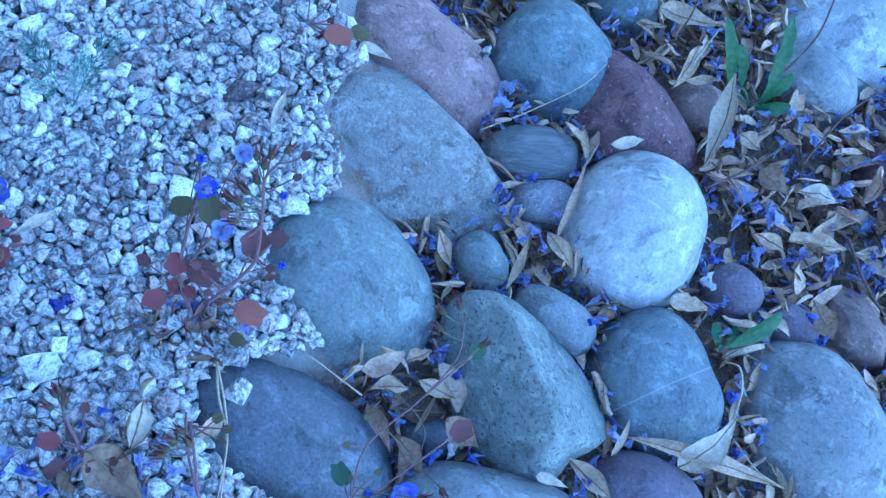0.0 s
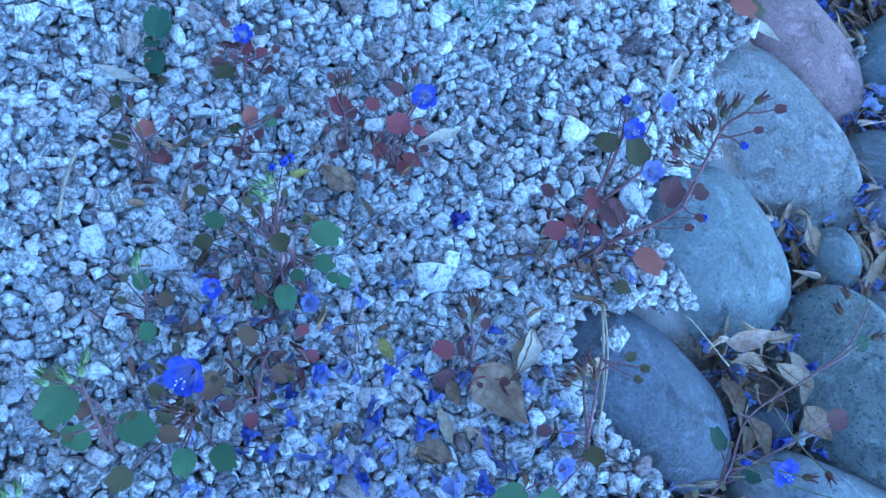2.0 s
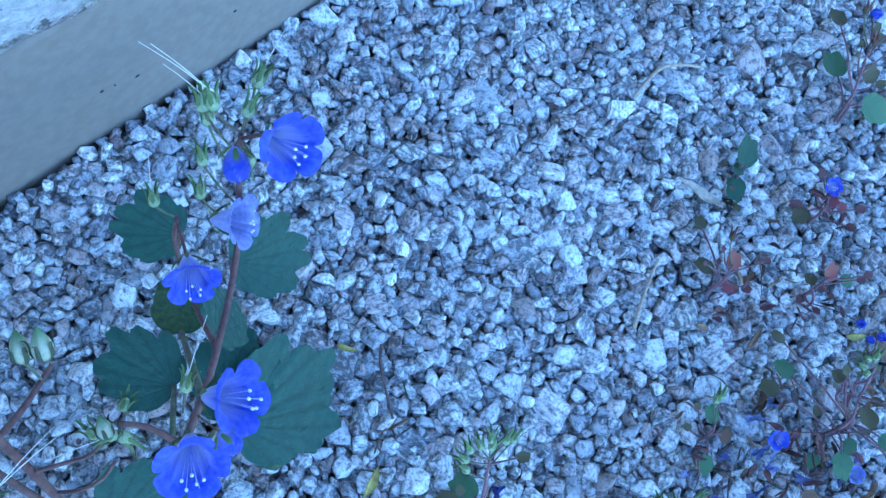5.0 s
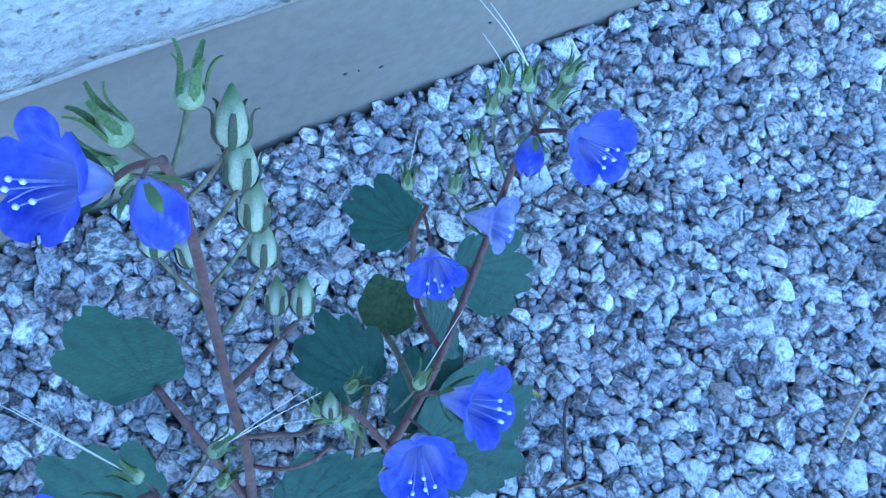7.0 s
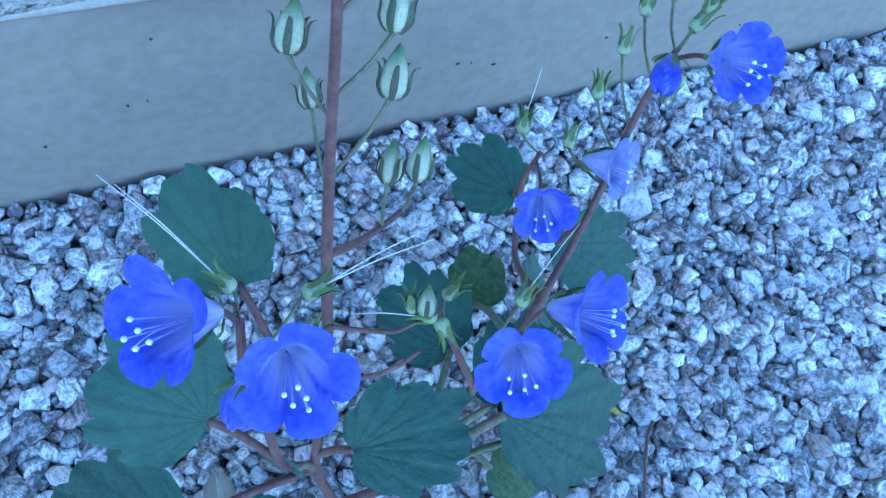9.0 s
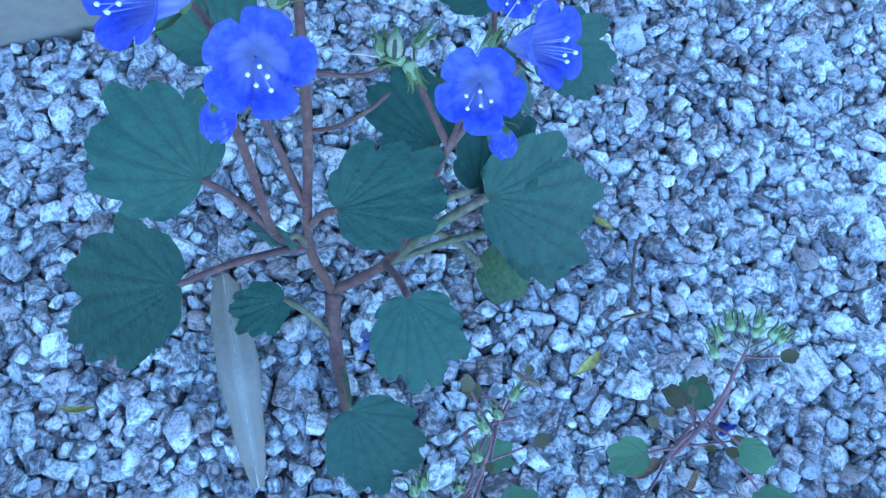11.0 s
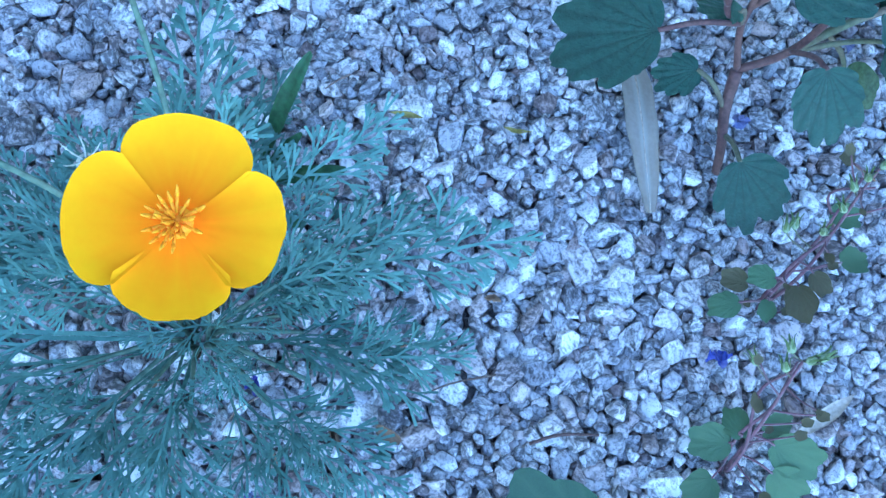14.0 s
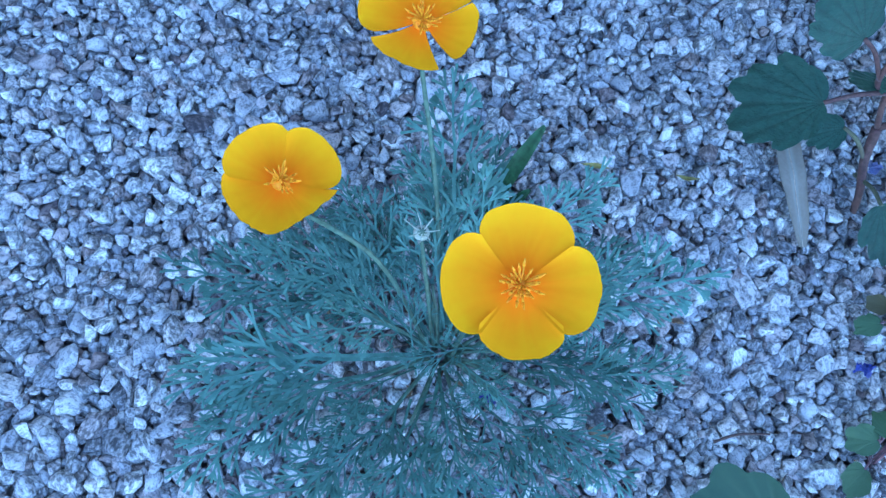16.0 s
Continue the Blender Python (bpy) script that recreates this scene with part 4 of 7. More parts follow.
    leaf((0.0235, 0.3225, 0.0745), (0.0280, 0.3530, 0.0620), 0.054, 0.050, side, 5, teeth=9, thick=0.0022, up=(0.35, -0.1, 0.95), lobe=0.08, tooth=0.13)
    leaf((0.018, 0.322, 0.070), (-0.004, 0.348, 0.078), 0.036, 0.034, (0.0285, 0.2920, 0.085), 6, up=(0.3, 0.0, 1))
    leaf((0.0550, 0.2815, 0.081), (0.0670, 0.2815, 0.0745), 0.031, 0.032, side, 7, up=(0.5, -0.1, 0.9), petiole=STEM)
    leaf((0.030, 0.326, 0.024), (0.036, 0.337, 0.020), 0.024, 0.024, (0.022, 0.306, 0.052), 8, 7, LIGHT_LEAF, tooth=0.015, up=(0.3, -0.1, 1))
    leaf((0.074, 0.257, 0.031), (0.090, 0.264, 0.022), 0.034, 0.036, (0.045, 0.262, 0.006), 9, up=(0.3, -0.2, 1), petiole=STEM_GREEN)
    leaf((0.026, 0.245, 0.036), (0.027, 0.234, 0.034), 0.021, 0.020, low, 10, 7, up=(0.3, -0.1, 1))
    leaf((0.022, 0.250, 0.080), (0.014, 0.242, 0.070), 0.024, 0.016, (0.0205, 0.2562, 0.066), 11, 7, up=(0.7, 0.1, 0.5))
    leaf((-0.051, 0.352, 0.088), (-0.062, 0.342, 0.092), 0.026, 0.028, (-0.042, 0.345, 0.108), 12, up=(0.4, -0.2, 0.9), petiole=STEM)
    leaf((-0.030, 0.362, 0.084), (-0.022, 0.382, 0.078), 0.034, 0.034, (-0.018, 0.355, 0.122), 13, up=(0.4, -0.1, 0.9), petiole=STEM)
    leaf((-0.006, 0.336, 0.100), (-0.012, 0.346, 0.092), 0.030, 0.026, (0.002, 0.332, 0.122), 14, up=(0.5, -0.1, 0.85), petiole=STEM)
    leaf((-0.006, 0.314, 0.068), (-0.022, 0.306, 0.076), 0.032, 0.033, (0.0290, 0.289, 0.076), 15, up=(0.4, -0.1, 0.9))
    leaf((-0.024, 0.330, 0.062), (-0.036, 0.338, 0.064), 0.023, 0.024, (0.012, 0.318, 0.121), 16, 7, LIGHT_LEAF, tooth=0.03, up=(0.5, -0.1, 0.9))
    leaf((0.028, 0.336, 0.052), (0.038, 0.354, 0.040), 0.034, 0.034, side, 17, up=(0.45, 0.1, 0.9))

    J = w(-0.027, 0.2637, 0.276)
    R = w(-0.039, 0.375, 0.178)
    L = w(0.013, 0.236, 0.188)
    bluebell(P, w(0.0352, 0.3005, 0.170), (0.58, -0.33, 0.74), 0.0118, "open", 1, back=w(0.0225, 0.3025, 0.118))
    bluebell(P, w(0.0280, 0.3230, 0.1725), (0.58, 0.45, 0.68), 0.0118, "open", 2, back=w(0.012, 0.319, 0.121))
    bluebell(P, w(-0.021, 0.339, 0.134), (0.78, -0.36, 0.51), 0.0102, "open", 3, back=w(-0.045, 0.349, 0.122))
    bluebell(P, w(-0.026, 0.364, 0.143), (0.69, 0.50, 0.52), 0.0100, "pale", 4, back=w(-0.032, 0.366, 0.136))
    bluebell(P, w(-0.022, 0.381, 0.197), (0.68, 0.02, 0.74), 0.0112, "open", 5, back=R)
    bluebell(P, w(0.019, 0.2205, 0.213), (0.25, -0.70, 0.67), 0.0124, "open", 6, back=L)
    bluebell(P, w(0.0308, 0.2433, 0.1955), (0.67, -0.11, 0.73), 0.0126, "open", 7, back=w(0.0155, 0.237, 0.158))
    bluebell(P, w(-0.021, 0.246, 0.296), (0.06, -0.64, 0.76), 0.0100, "open", 8, back=J)
    bluebell(P, w(-0.011, 0.259, 0.287), (0.42, 0.02, -0.5), 0.0048, "bud", 9, back=J)
    bluebell(P, w(0.0255, 0.2320, 0.164), (0.5, -0.3, -0.7), 0.0050, "bud", 10, back=L)
    bluebell(P, w(-0.029, 0.366, 0.182), (0.55, -0.35, -0.5), 0.0046, "bud", 11, back=R)
    bluebell(P, w(0.0345, 0.3150, 0.131), (0.6, 0.1, -0.6), 0.0045, "bud", 12, back=w(0.016, 0.312, 0.120))

    up = (-0.62, 0.30, 0.66)
    tall_pods = (((-0.033, 0.259, 0.226), 0.214), ((-0.028, 0.278, 0.258), 0.244), ((-0.027, 0.280, 0.235), 0.219), ((-0.025, 0.281, 0.214), 0.194), ((-0.021, 0.2825, 0.182), 0.160), ((-0.016, 0.288, 0.189), 0.160),
                 ((-0.034, 0.279, 0.265), 0.258), ((-0.036, 0.273, 0.281), 0.270), ((-0.035, 0.258, 0.279), 0.272), ((-0.032, 0.2545, 0.270), 0.270), ((-0.037, 0.2655, 0.197), 0.190))
    for k, (p, low_z) in enumerate(tall_pods):
        p = Vector(p)
        near = min(smooth_line([q + off for q in tall], 8), key=lambda q: abs(q.z - low_z)) if k not in (4, 5) else (fork_arm[2] if k == 4 else fork_arm[3]) + off
        seed_pod(P, p - off, up if k < 7 else (p - near).normalized() + Vector((-0.1, 0, 0.3)), 0.0030 if k == 10 else 0.0034 if k in (4, 5) else 0.0037, k, near - off, small=k in (7, 8, 9))
    right_pods = (((-0.059, 0.375, 0.161), (-0.037, 0.372, 0.146), 0), ((-0.054, 0.371, 0.186), (-0.039, 0.374, 0.165), 0.016), ((-0.046, 0.370, 0.202), (-0.040, 0.376, 0.180), 0.024),
                  ((-0.050, 0.391, 0.186), (-0.040, 0.377, 0.180), 0.014), ((-0.042, 0.381, 0.190), (-0.040, 0.376, 0.180), 0), ((-0.052, 0.367, 0.149), (-0.033, 0.368, 0.138), 0),
                  ((-0.050, 0.363, 0.125), (-0.030, 0.364, 0.128), 0), ((-0.030, 0.371, 0.180), (-0.040, 0.376, 0.176), 0), ((-0.056, 0.347, 0.130), (-0.046, 0.350, 0.125), 0.016))
    for k, (p, b, t) in enumerate(right_pods):
        seed_pod(P, w(*p), (0.2, -0.5, -0.7) if k == 7 else up if k < 3 or k > 4 else (-0.35, 0.75, 0.5), 0.0031, 20 + k, w(*b), t, True, lean=0.8 if k in (1, 2) else 0.0)
    seed_pod(P, w(0.009, 0.234, 0.203), (-0.74, -0.60, 0.25), 0.0025, 41, L, 0.030, True)
    seed_pod(P, w(0.010, 0.254, 0.190), (-0.05, 0.92, 0.40), 0.0028, 42, w(0.016, 0.237, 0.168), 0.024, True)
    seed_pod(P, w(0.016, 0.252, 0.178), (-0.2, 0.5, 0.8), 0.0026, 43, w(0.017, 0.238, 0.150), small=True)
    seed_pod(P, w(0.010, 0.286, 0.154), (-0.28, -0.94, 0.05), 0.0027, 44, w(0.008, 0.291, 0.150), 0.020, True)
    seed_pod(P, w(0.014, 0.290, 0.152), (0.6, 0.2, -0.6), 0.0030, 45, w(0.008, 0.291, 0.150), small=True)
    seed_pod(P, w(0.004, 0.296, 0.152), (-0.1, 0.6, 0.7), 0.0028, 46, w(0.007, 0.295, 0.138), small=True)
    seed_pod(P, w(0.011, 0.315, 0.153), (-0.5, 0.62, 0.55), 0.0030, 49, w(0.013, 0.309, 0.120), 0.021, True)
    seed_pod(P, w(0.006, 0.283, 0.156), (-0.5, -0.1, 0.8), 0.0027, 47, w(0.008, 0.284, 0.150), small=True)
    seed_pod(P, w(0.008, 0.2865, 0.157), (-0.6, 0.2, 0.7), 0.0028, 48, w(0.009, 0.285, 0.151))
    return tagged(P, "desert bluebell plant with blue bells, toothed leaves and green pods", "plant")


build_bluebell()


# ---- seedlings ----
LEAF_MESH = {}


def small_leaf(parent, tone, k, m):
    key = (tone, k % 3)
    if key not in LEAF_MESH:
        geo = leaf_geo(1.0, 0.88, 5 + k % 3, 0.10 if tone in ("green", "deep") else 0.06, 0.05, 0.30, 0.07, 0.6, k % 3 + 3, 6, 48)
        ob = mesh_ob("leaf", geo[0], geo[1], TONES[tone], tint=geo[2])
        LEAF_MESH[key] = ob.data
        bpy.data.objects.remove(ob)
    ob = new("leaf", LEAF_MESH[key])
    ob.parent, ob.matrix_basis = parent, m
    return ob


def seedling(label, base, stem, leaves, flowers=(), pods=(), more=(), thick=1.25):
    """A small plant: a stem from its base, leaves (x, y, z, radius, tone), flowers and pods at their places; more: further stems."""
    bx, by = base
    off = Vector((bx, by, ground_z(bx, by) + 0.008))
    rng = random.Random(int(bx * 7919 + by * 104729))
    P = empty("bluebell_seedling", *off)
    line = [Vector((0, 0, -0.008))] + [Vector(p) - off for p in stem]
    part("stem", tube(line, 0.00085 * thick, 0.0005 * thick, 7, 6), PINK_STEM, P)
    path = smooth_line(line, 8)
    if len(leaves) > 3 and not more and thick > 1:
        n = len(line) - 1
        more = [[line[0] + off + Vector((0.001, 0, 0))] + [line[i] + off + Vector((rng.uniform(-0.007, 0.007), rng.uniform(-0.007, 0.007), -0.2 * line[i].z)) for i in range(1, n + 1)] for _ in range(1 + len(leaves) // 6)]
    for extra in more:
        side = [Vector(p) - off for p in extra]
        part("stem", tube(side, 0.0008 * thick, 0.0005 * thick, 7, 6), PINK_STEM, P)
        path += smooth_line(side, 8)

    def nearest(p):
        good = [q for q in path if q.z <= max(p.z, 0.004)] or path[:1]
        return min(good, key=lambda q: (q - p).length)

    for k, (x, y, z, r, tone) in enumerate(leaves):
        c = Vector((x, y, z)) - off
        a = nearest(c)
        out = c - a
        out.z *= 0.4
        if out.length < 1e-3:
            out = Vector((1, 0.2, 0))
        out.normalize()
        r *= 0.92 if by > 0.33 else 1.1 if tone == "green" else 1.0
        at = c - out * r * 0.85
        m = frame_at(at, out + Vector((0, 0, rng.uniform(-0.25, 0.15))), (rng.uniform(-0.1, 0.5), rng.uniform(-0.4, 0.2), 1)) @ Matrix.Scale(r * 2, 4)
        small_leaf(P, tone, k, m)
        mid = a.lerp(at, 0.5) + Vector((0, 0, 0.002))
        part("petiole", tube([a, mid, at], 0.0006, 0.0005, 6, 4), PINK_STEM, P)
    for k in range(5 + len(leaves) // 2):
        t = rng.uniform(0, 2 * math.pi)
        a = path[rng.randrange(len(path) // 2)]
        e = a + Vector((math.cos(t) * 0.016, math.sin(t) * 0.016, 0.010)) * rng.uniform(0.5, 1.1)
        part("side_shoot", tube([a, a.lerp(e, 0.5) - Vector((0, 0, 0.002)), e], 0.0006, 0.0004, 5, 4), PINK_STEM, P)
        tip = small_leaf(P, "dark" if leaves[0][4] in ("red", "dark", "orange") else "olive", k, frame_at(e, e - a, (0.2, -0.2, 1)) @ Matrix.Scale(rng.uniform(0.003, 0.006), 4))
    for k, (x, y, z, r, kind) in enumerate(flowers):
        c = Vector((x, y, z)) - off
        ahead = Vector((0.35 + rng.uniform(-0.3, 0.3), -0.35 + rng.uniform(-0.3, 0.3), 0.85))
        bluebell(P, c, ahead, r * (0.62 if kind == "bud" else 1.0), kind, k + int(bx * 100), kind == "open" and r > 0.005, nearest(c - Vector((0, 0, 0.006))))
    dull = leaves[0][4] in ("red", "dark", "orange", "brown") or by > 0.57
    for k, p in enumerate(pods):
        c = Vector(p) - off
        b = min(path, key=lambda q: (q - c).length + max(q.z - c.z + 0.004, 0) * 5)
        seed_pod(P, c, (c - b).normalized() + Vector((rng.uniform(-0.7, 0.2), rng.uniform(-0.2, 0.7), 0.15)), 0.0026, k, b, small=True, dull=dull)
    return tagged(P, label, "seedling", "bluebell seedlings on the gravel")


seedling('red-stemmed bluebell seedling arching over the edge of a cobble', (0.341, 0.672), [(0.347, 0.676, 0.016), (0.358, 0.686, 0.036), (0.367, 0.697, 0.056), (0.367, 0.704, 0.063), (0.363, 0.718, 0.080), (0.360, 0.727, 0.098), (0.364, 0.734, 0.108)],
         [(0.328, 0.685, 0.041, 0.0074, 'red'), (0.341, 0.687, 0.038, 0.0088, 'dark'), (0.322, 0.667, 0.020, 0.0068, 'red'), (0.372, 0.680, 0.025, 0.0092, 'orange'), (0.318, 0.712, 0.052, 0.0072, 'olive'), (0.361, 0.711, 0.045, 0.0090, 'dark'), (0.334, 0.715, 0.054, 0.0086, 'olive'), (0.372, 0.716, 0.056, 0.0066, 'dark'), (0.306, 0.684, 0.020, 0.0044, 'dark'), (0.327, 0.679, 0.014, 0.0051, 'red'), (0.370, 0.668, 0.005, 0.0050, 'olive'), (0.338, 0.677, 0.026, 0.0042, 'red')],
         [(0.325, 0.726, 0.053, 0.0066, 'open'), (0.373, 0.722, 0.102, 0.0034, 'bud'), (0.381, 0.703, 0.057, 0.0038, 'bud'), (0.345, 0.706, 0.062, 0.0060, 'pale'), (0.332, 0.755, 0.050, 0.0055, 'pale'), (0.313, 0.742, 0.050, 0.0044, 'bud')],
         [(0.347, 0.710, 0.084), (0.350, 0.715, 0.087), (0.352, 0.721, 0.090), (0.355, 0.728, 0.093), (0.356, 0.735, 0.098), (0.351, 0.737, 0.100), (0.352, 0.706, 0.081), (0.358, 0.739, 0.104), (0.345, 0.716, 0.084), (0.348, 0.723, 0.089), (0.366, 0.742, 0.112)],
         more=[[(0.339, 0.672, 0.004), (0.330, 0.682, 0.030), (0.327, 0.697, 0.047), (0.324, 0.712, 0.051), (0.321, 0.724, 0.050), (0.316, 0.736, 0.050)], [(0.330, 0.685, 0.034), (0.337, 0.697, 0.046), (0.341, 0.708, 0.052)]], thick=1.5)
seedling('crimson-leaved seedling with one blue flower', (0.229, 0.650), [(0.223, 0.660, 0.012), (0.220, 0.672, 0.025), (0.220, 0.679, 0.030)],
         [(0.218, 0.665, 0.025, 0.0075, 'red'), (0.216, 0.651, 0.012, 0.0048, 'red'), (0.233, 0.656, 0.012, 0.0057, 'red'), (0.206, 0.678, 0.030, 0.0047, 'dark'), (0.231, 0.653, 0.005, 0.0045, 'red'), (0.228, 0.670, 0.020, 0.0044, 'red')],
         [(0.221, 0.683, 0.032, 0.0072, 'open')],
         [(0.205, 0.688, 0.030), (0.208, 0.693, 0.030)])
seedling('small crimson-leaved seedling with no flower', (0.201, 0.643), [(0.196, 0.647, 0.010), (0.189, 0.653, 0.020)],
         [(0.185, 0.655, 0.020, 0.0069, 'red'), (0.198, 0.668, 0.020, 0.0051, 'red'), (0.190, 0.659, 0.012, 0.0045, 'dark'), (0.197, 0.644, 0.005, 0.0045, 'dark')],
         [],
         [(0.177, 0.665, 0.025), (0.180, 0.669, 0.026), (0.176, 0.663, 0.024)])
seedling('straggling green-leaved bluebell seedling', (0.212, 0.557), [(0.212, 0.566, 0.020), (0.203, 0.574, 0.035), (0.195, 0.586, 0.045)],
         [(0.227, 0.581, 0.046, 0.0080, 'green'), (0.226, 0.551, 0.016, 0.0071, 'green'), (0.232, 0.574, 0.025, 0.0059, 'green'), (0.245, 0.575, 0.015, 0.0042, 'green'), (0.216, 0.543, 0.010, 0.0044, 'green'), (0.172, 0.562, 0.016, 0.0060, 'green'), (0.174, 0.550, 0.014, 0.0056, 'olive'), (0.157, 0.570, 0.020, 0.0042, 'olive'), (0.211, 0.566, 0.040, 0.0063, 'olive'), (0.190, 0.575, 0.030, 0.0041, 'olive'), (0.224, 0.564, 0.012, 0.0048, 'green'), (0.240, 0.572, 0.020, 0.0036, 'green')],
         [(0.194, 0.532, 0.018, 0.0055, 'open'), (0.188, 0.600, 0.045, 0.0043, 'bud'), (0.237, 0.557, 0.008, 0.0051, 'pale'), (0.185, 0.594, 0.045, 0.0035, 'bud')],
         [(0.188, 0.582, 0.050), (0.190, 0.586, 0.052), (0.189, 0.577, 0.050), (0.193, 0.577, 0.048)])
seedling('seedling with russet and green leaves', (0.153, 0.604), [(0.153, 0.610, 0.010), (0.152, 0.616, 0.020)],
         [(0.151, 0.619, 0.022, 0.0055, 'orange'), (0.160, 0.624, 0.020, 0.0043, 'green'), (0.147, 0.611, 0.016, 0.0040, 'olive'), (0.153, 0.605, 0.005, 0.0031, 'dark')],
         [(0.182, 0.613, 0.020, 0.0043, 'bud')],
         [])
seedling('seedling with rusty leaves beside a bark chip', (0.118, 0.566), [(0.117, 0.572, 0.012), (0.113, 0.577, 0.020)],
         [(0.112, 0.580, 0.020, 0.0057, 'orange'), (0.105, 0.568, 0.015, 0.0057, 'olive'), (0.122, 0.576, 0.004, 0.0043, 'red'), (0.086, 0.586, 0.010, 0.0043, 'olive')],
         [],
         [(0.101, 0.584, 0.030)])
seedling('withered seedling with one blue flower', (0.127, 0.644), [(0.125, 0.648, 0.012), (0.121, 0.653, 0.020)],
         [(0.123, 0.652, 0.020, 0.0044, 'red'), (0.130, 0.656, 0.018, 0.0038, 'red'), (0.119, 0.638, 0.010, 0.0064, 'olive'), (0.113, 0.639, 0.012, 0.0038, 'dark')],
         [(0.118, 0.656, 0.024, 0.0054, 'open')],
         [])
seedling('small seedling with two green leaves', (0.079, 0.625), [(0.079, 0.626, 0.006), (0.077, 0.628, 0.009)],
         [(0.073, 0.636, 0.014, 0.0096, 'deep'), (0.084, 0.620, 0.008, 0.0072, 'deep'), (0.077, 0.627, 0.010, 0.0048, 'deep')],
         [],
         [])
seedling('green-leaved seedling with a large blue flower', (0.226, 0.467), [(0.224, 0.474, 0.020), (0.221, 0.481, 0.040)],
         [(0.227, 0.490, 0.030, 0.0074, 'brown'), (0.239, 0.456, 0.030, 0.0069, 'green'), (0.253, 0.467, 0.035, 0.0074, 'green'), (0.217, 0.468, 0.020, 0.0049, 'olive'), (0.218, 0.433, 0.015, 0.0070, 'olive'), (0.208, 0.474, 0.030, 0.0041, 'olive')],
         [(0.219, 0.485, 0.052, 0.0098, 'open')],
         [(0.229, 0.475, 0.050), (0.224, 0.474, 0.050), (0.232, 0.475, 0.048), (0.223, 0.470, 0.046), (0.229, 0.470, 0.044)])
seedling('broad-leaved seedling with hairy pink stems and pale buds', (0.205, 0.441), [(0.199, 0.444, 0.015), (0.191, 0.450, 0.032), (0.183, 0.456, 0.046)],
         [(0.179, 0.443, 0.040, 0.0108, 'green'), (0.189, 0.436, 0.015, 0.0082, 'green'), (0.209, 0.455, 0.021, 0.0098, 'green'), (0.223, 0.462, 0.018, 0.0056, 'brown'), (0.187, 0.448, 0.030, 0.0045, 'brown')],
         [],
         [(0.178, 0.466, 0.052), (0.178, 0.454, 0.052), (0.170, 0.447, 0.050), (0.168, 0.450, 0.050), (0.181, 0.460, 0.054), (0.173, 0.455, 0.050)])
seedling('low seedling with round green and red leaves', (0.207, 0.384), [(0.203, 0.386, 0.010), (0.196, 0.392, 0.018)],
         [(0.193, 0.370, 0.015, 0.0058, 'green'), (0.189, 0.381, 0.010, 0.0066, 'red'), (0.191, 0.396, 0.017, 0.0055, 'green'), (0.212, 0.395, 0.015, 0.0092, 'olive'), (0.199, 0.402, 0.016, 0.0062, 'green')],
         [],
         [(0.184, 0.399, 0.028), (0.187, 0.404, 0.026)])
seedling('small seedling with green and brown leaves', (0.172, 0.503), [(0.170, 0.509, 0.010), (0.167, 0.512, 0.015)],
         [(0.163, 0.514, 0.014, 0.0052, 'green'), (0.177, 0.515, 0.010, 0.0049, 'brown'), (0.180, 0.497, 0.008, 0.0055, 'green')],
         [],
         [(0.157, 0.521, 0.025), (0.157, 0.518, 0.024)])
seedling('brown withering seedling among fallen petals', (0.249, 0.496), [(0.244, 0.505, 0.012), (0.238, 0.517, 0.020)],
         [(0.249, 0.518, 0.016, 0.0063, 'brown'), (0.244, 0.541, 0.018, 0.0038, 'red'), (0.225, 0.522, 0.020, 0.0057, 'brown'), (0.255, 0.533, 0.015, 0.0041, 'red'), (0.250, 0.491, 0.008, 0.0046, 'red'), (0.236, 0.490, 0.010, 0.0040, 'dark')],
         [(0.264, 0.530, 0.010, 0.0052, 'pale')],
         [])
seedling('red-leaved seedling with upright seed heads', (0.327, 0.574), [(0.322, 0.583, 0.015), (0.313, 0.591, 0.030)],
         [(0.309, 0.577, 0.012, 0.0063, 'red'), (0.318, 0.566, 0.008, 0.0060, 'dark'), (0.330, 0.579, 0.010, 0.0042, 'red')],
         [],
         [(0.306, 0.598, 0.038), (0.306, 0.591, 0.036), (0.312, 0.597, 0.037), (0.308, 0.600, 0.040)])
seedling('red-stemmed seedling growing between cobbles', (0.478, 0.592), [(0.468, 0.609, 0.010), (0.461, 0.640, 0.020), (0.479, 0.679, 0.020), (0.487, 0.705, 0.030), (0.481, 0.724, 0.045)],
         [(0.455, 0.623, 0.012, 0.0070, 'deep'), (0.497, 0.716, 0.020, 0.0057, 'deep'), (0.506, 0.672, 0.012, 0.0075, 'dark'), (0.480, 0.617, 0.010, 0.0049, 'deep')],
         [(0.490, 0.626, 0.020, 0.0081, 'open'), (0.473, 0.620, 0.015, 0.0042, 'bud')],
         [(0.499, 0.627, 0.030), (0.508, 0.634, 0.030), (0.525, 0.629, 0.030), (0.468, 0.721, 0.045), (0.470, 0.713, 0.040), (0.476, 0.727, 0.048), (0.498, 0.718, 0.030)], thick=0.8)
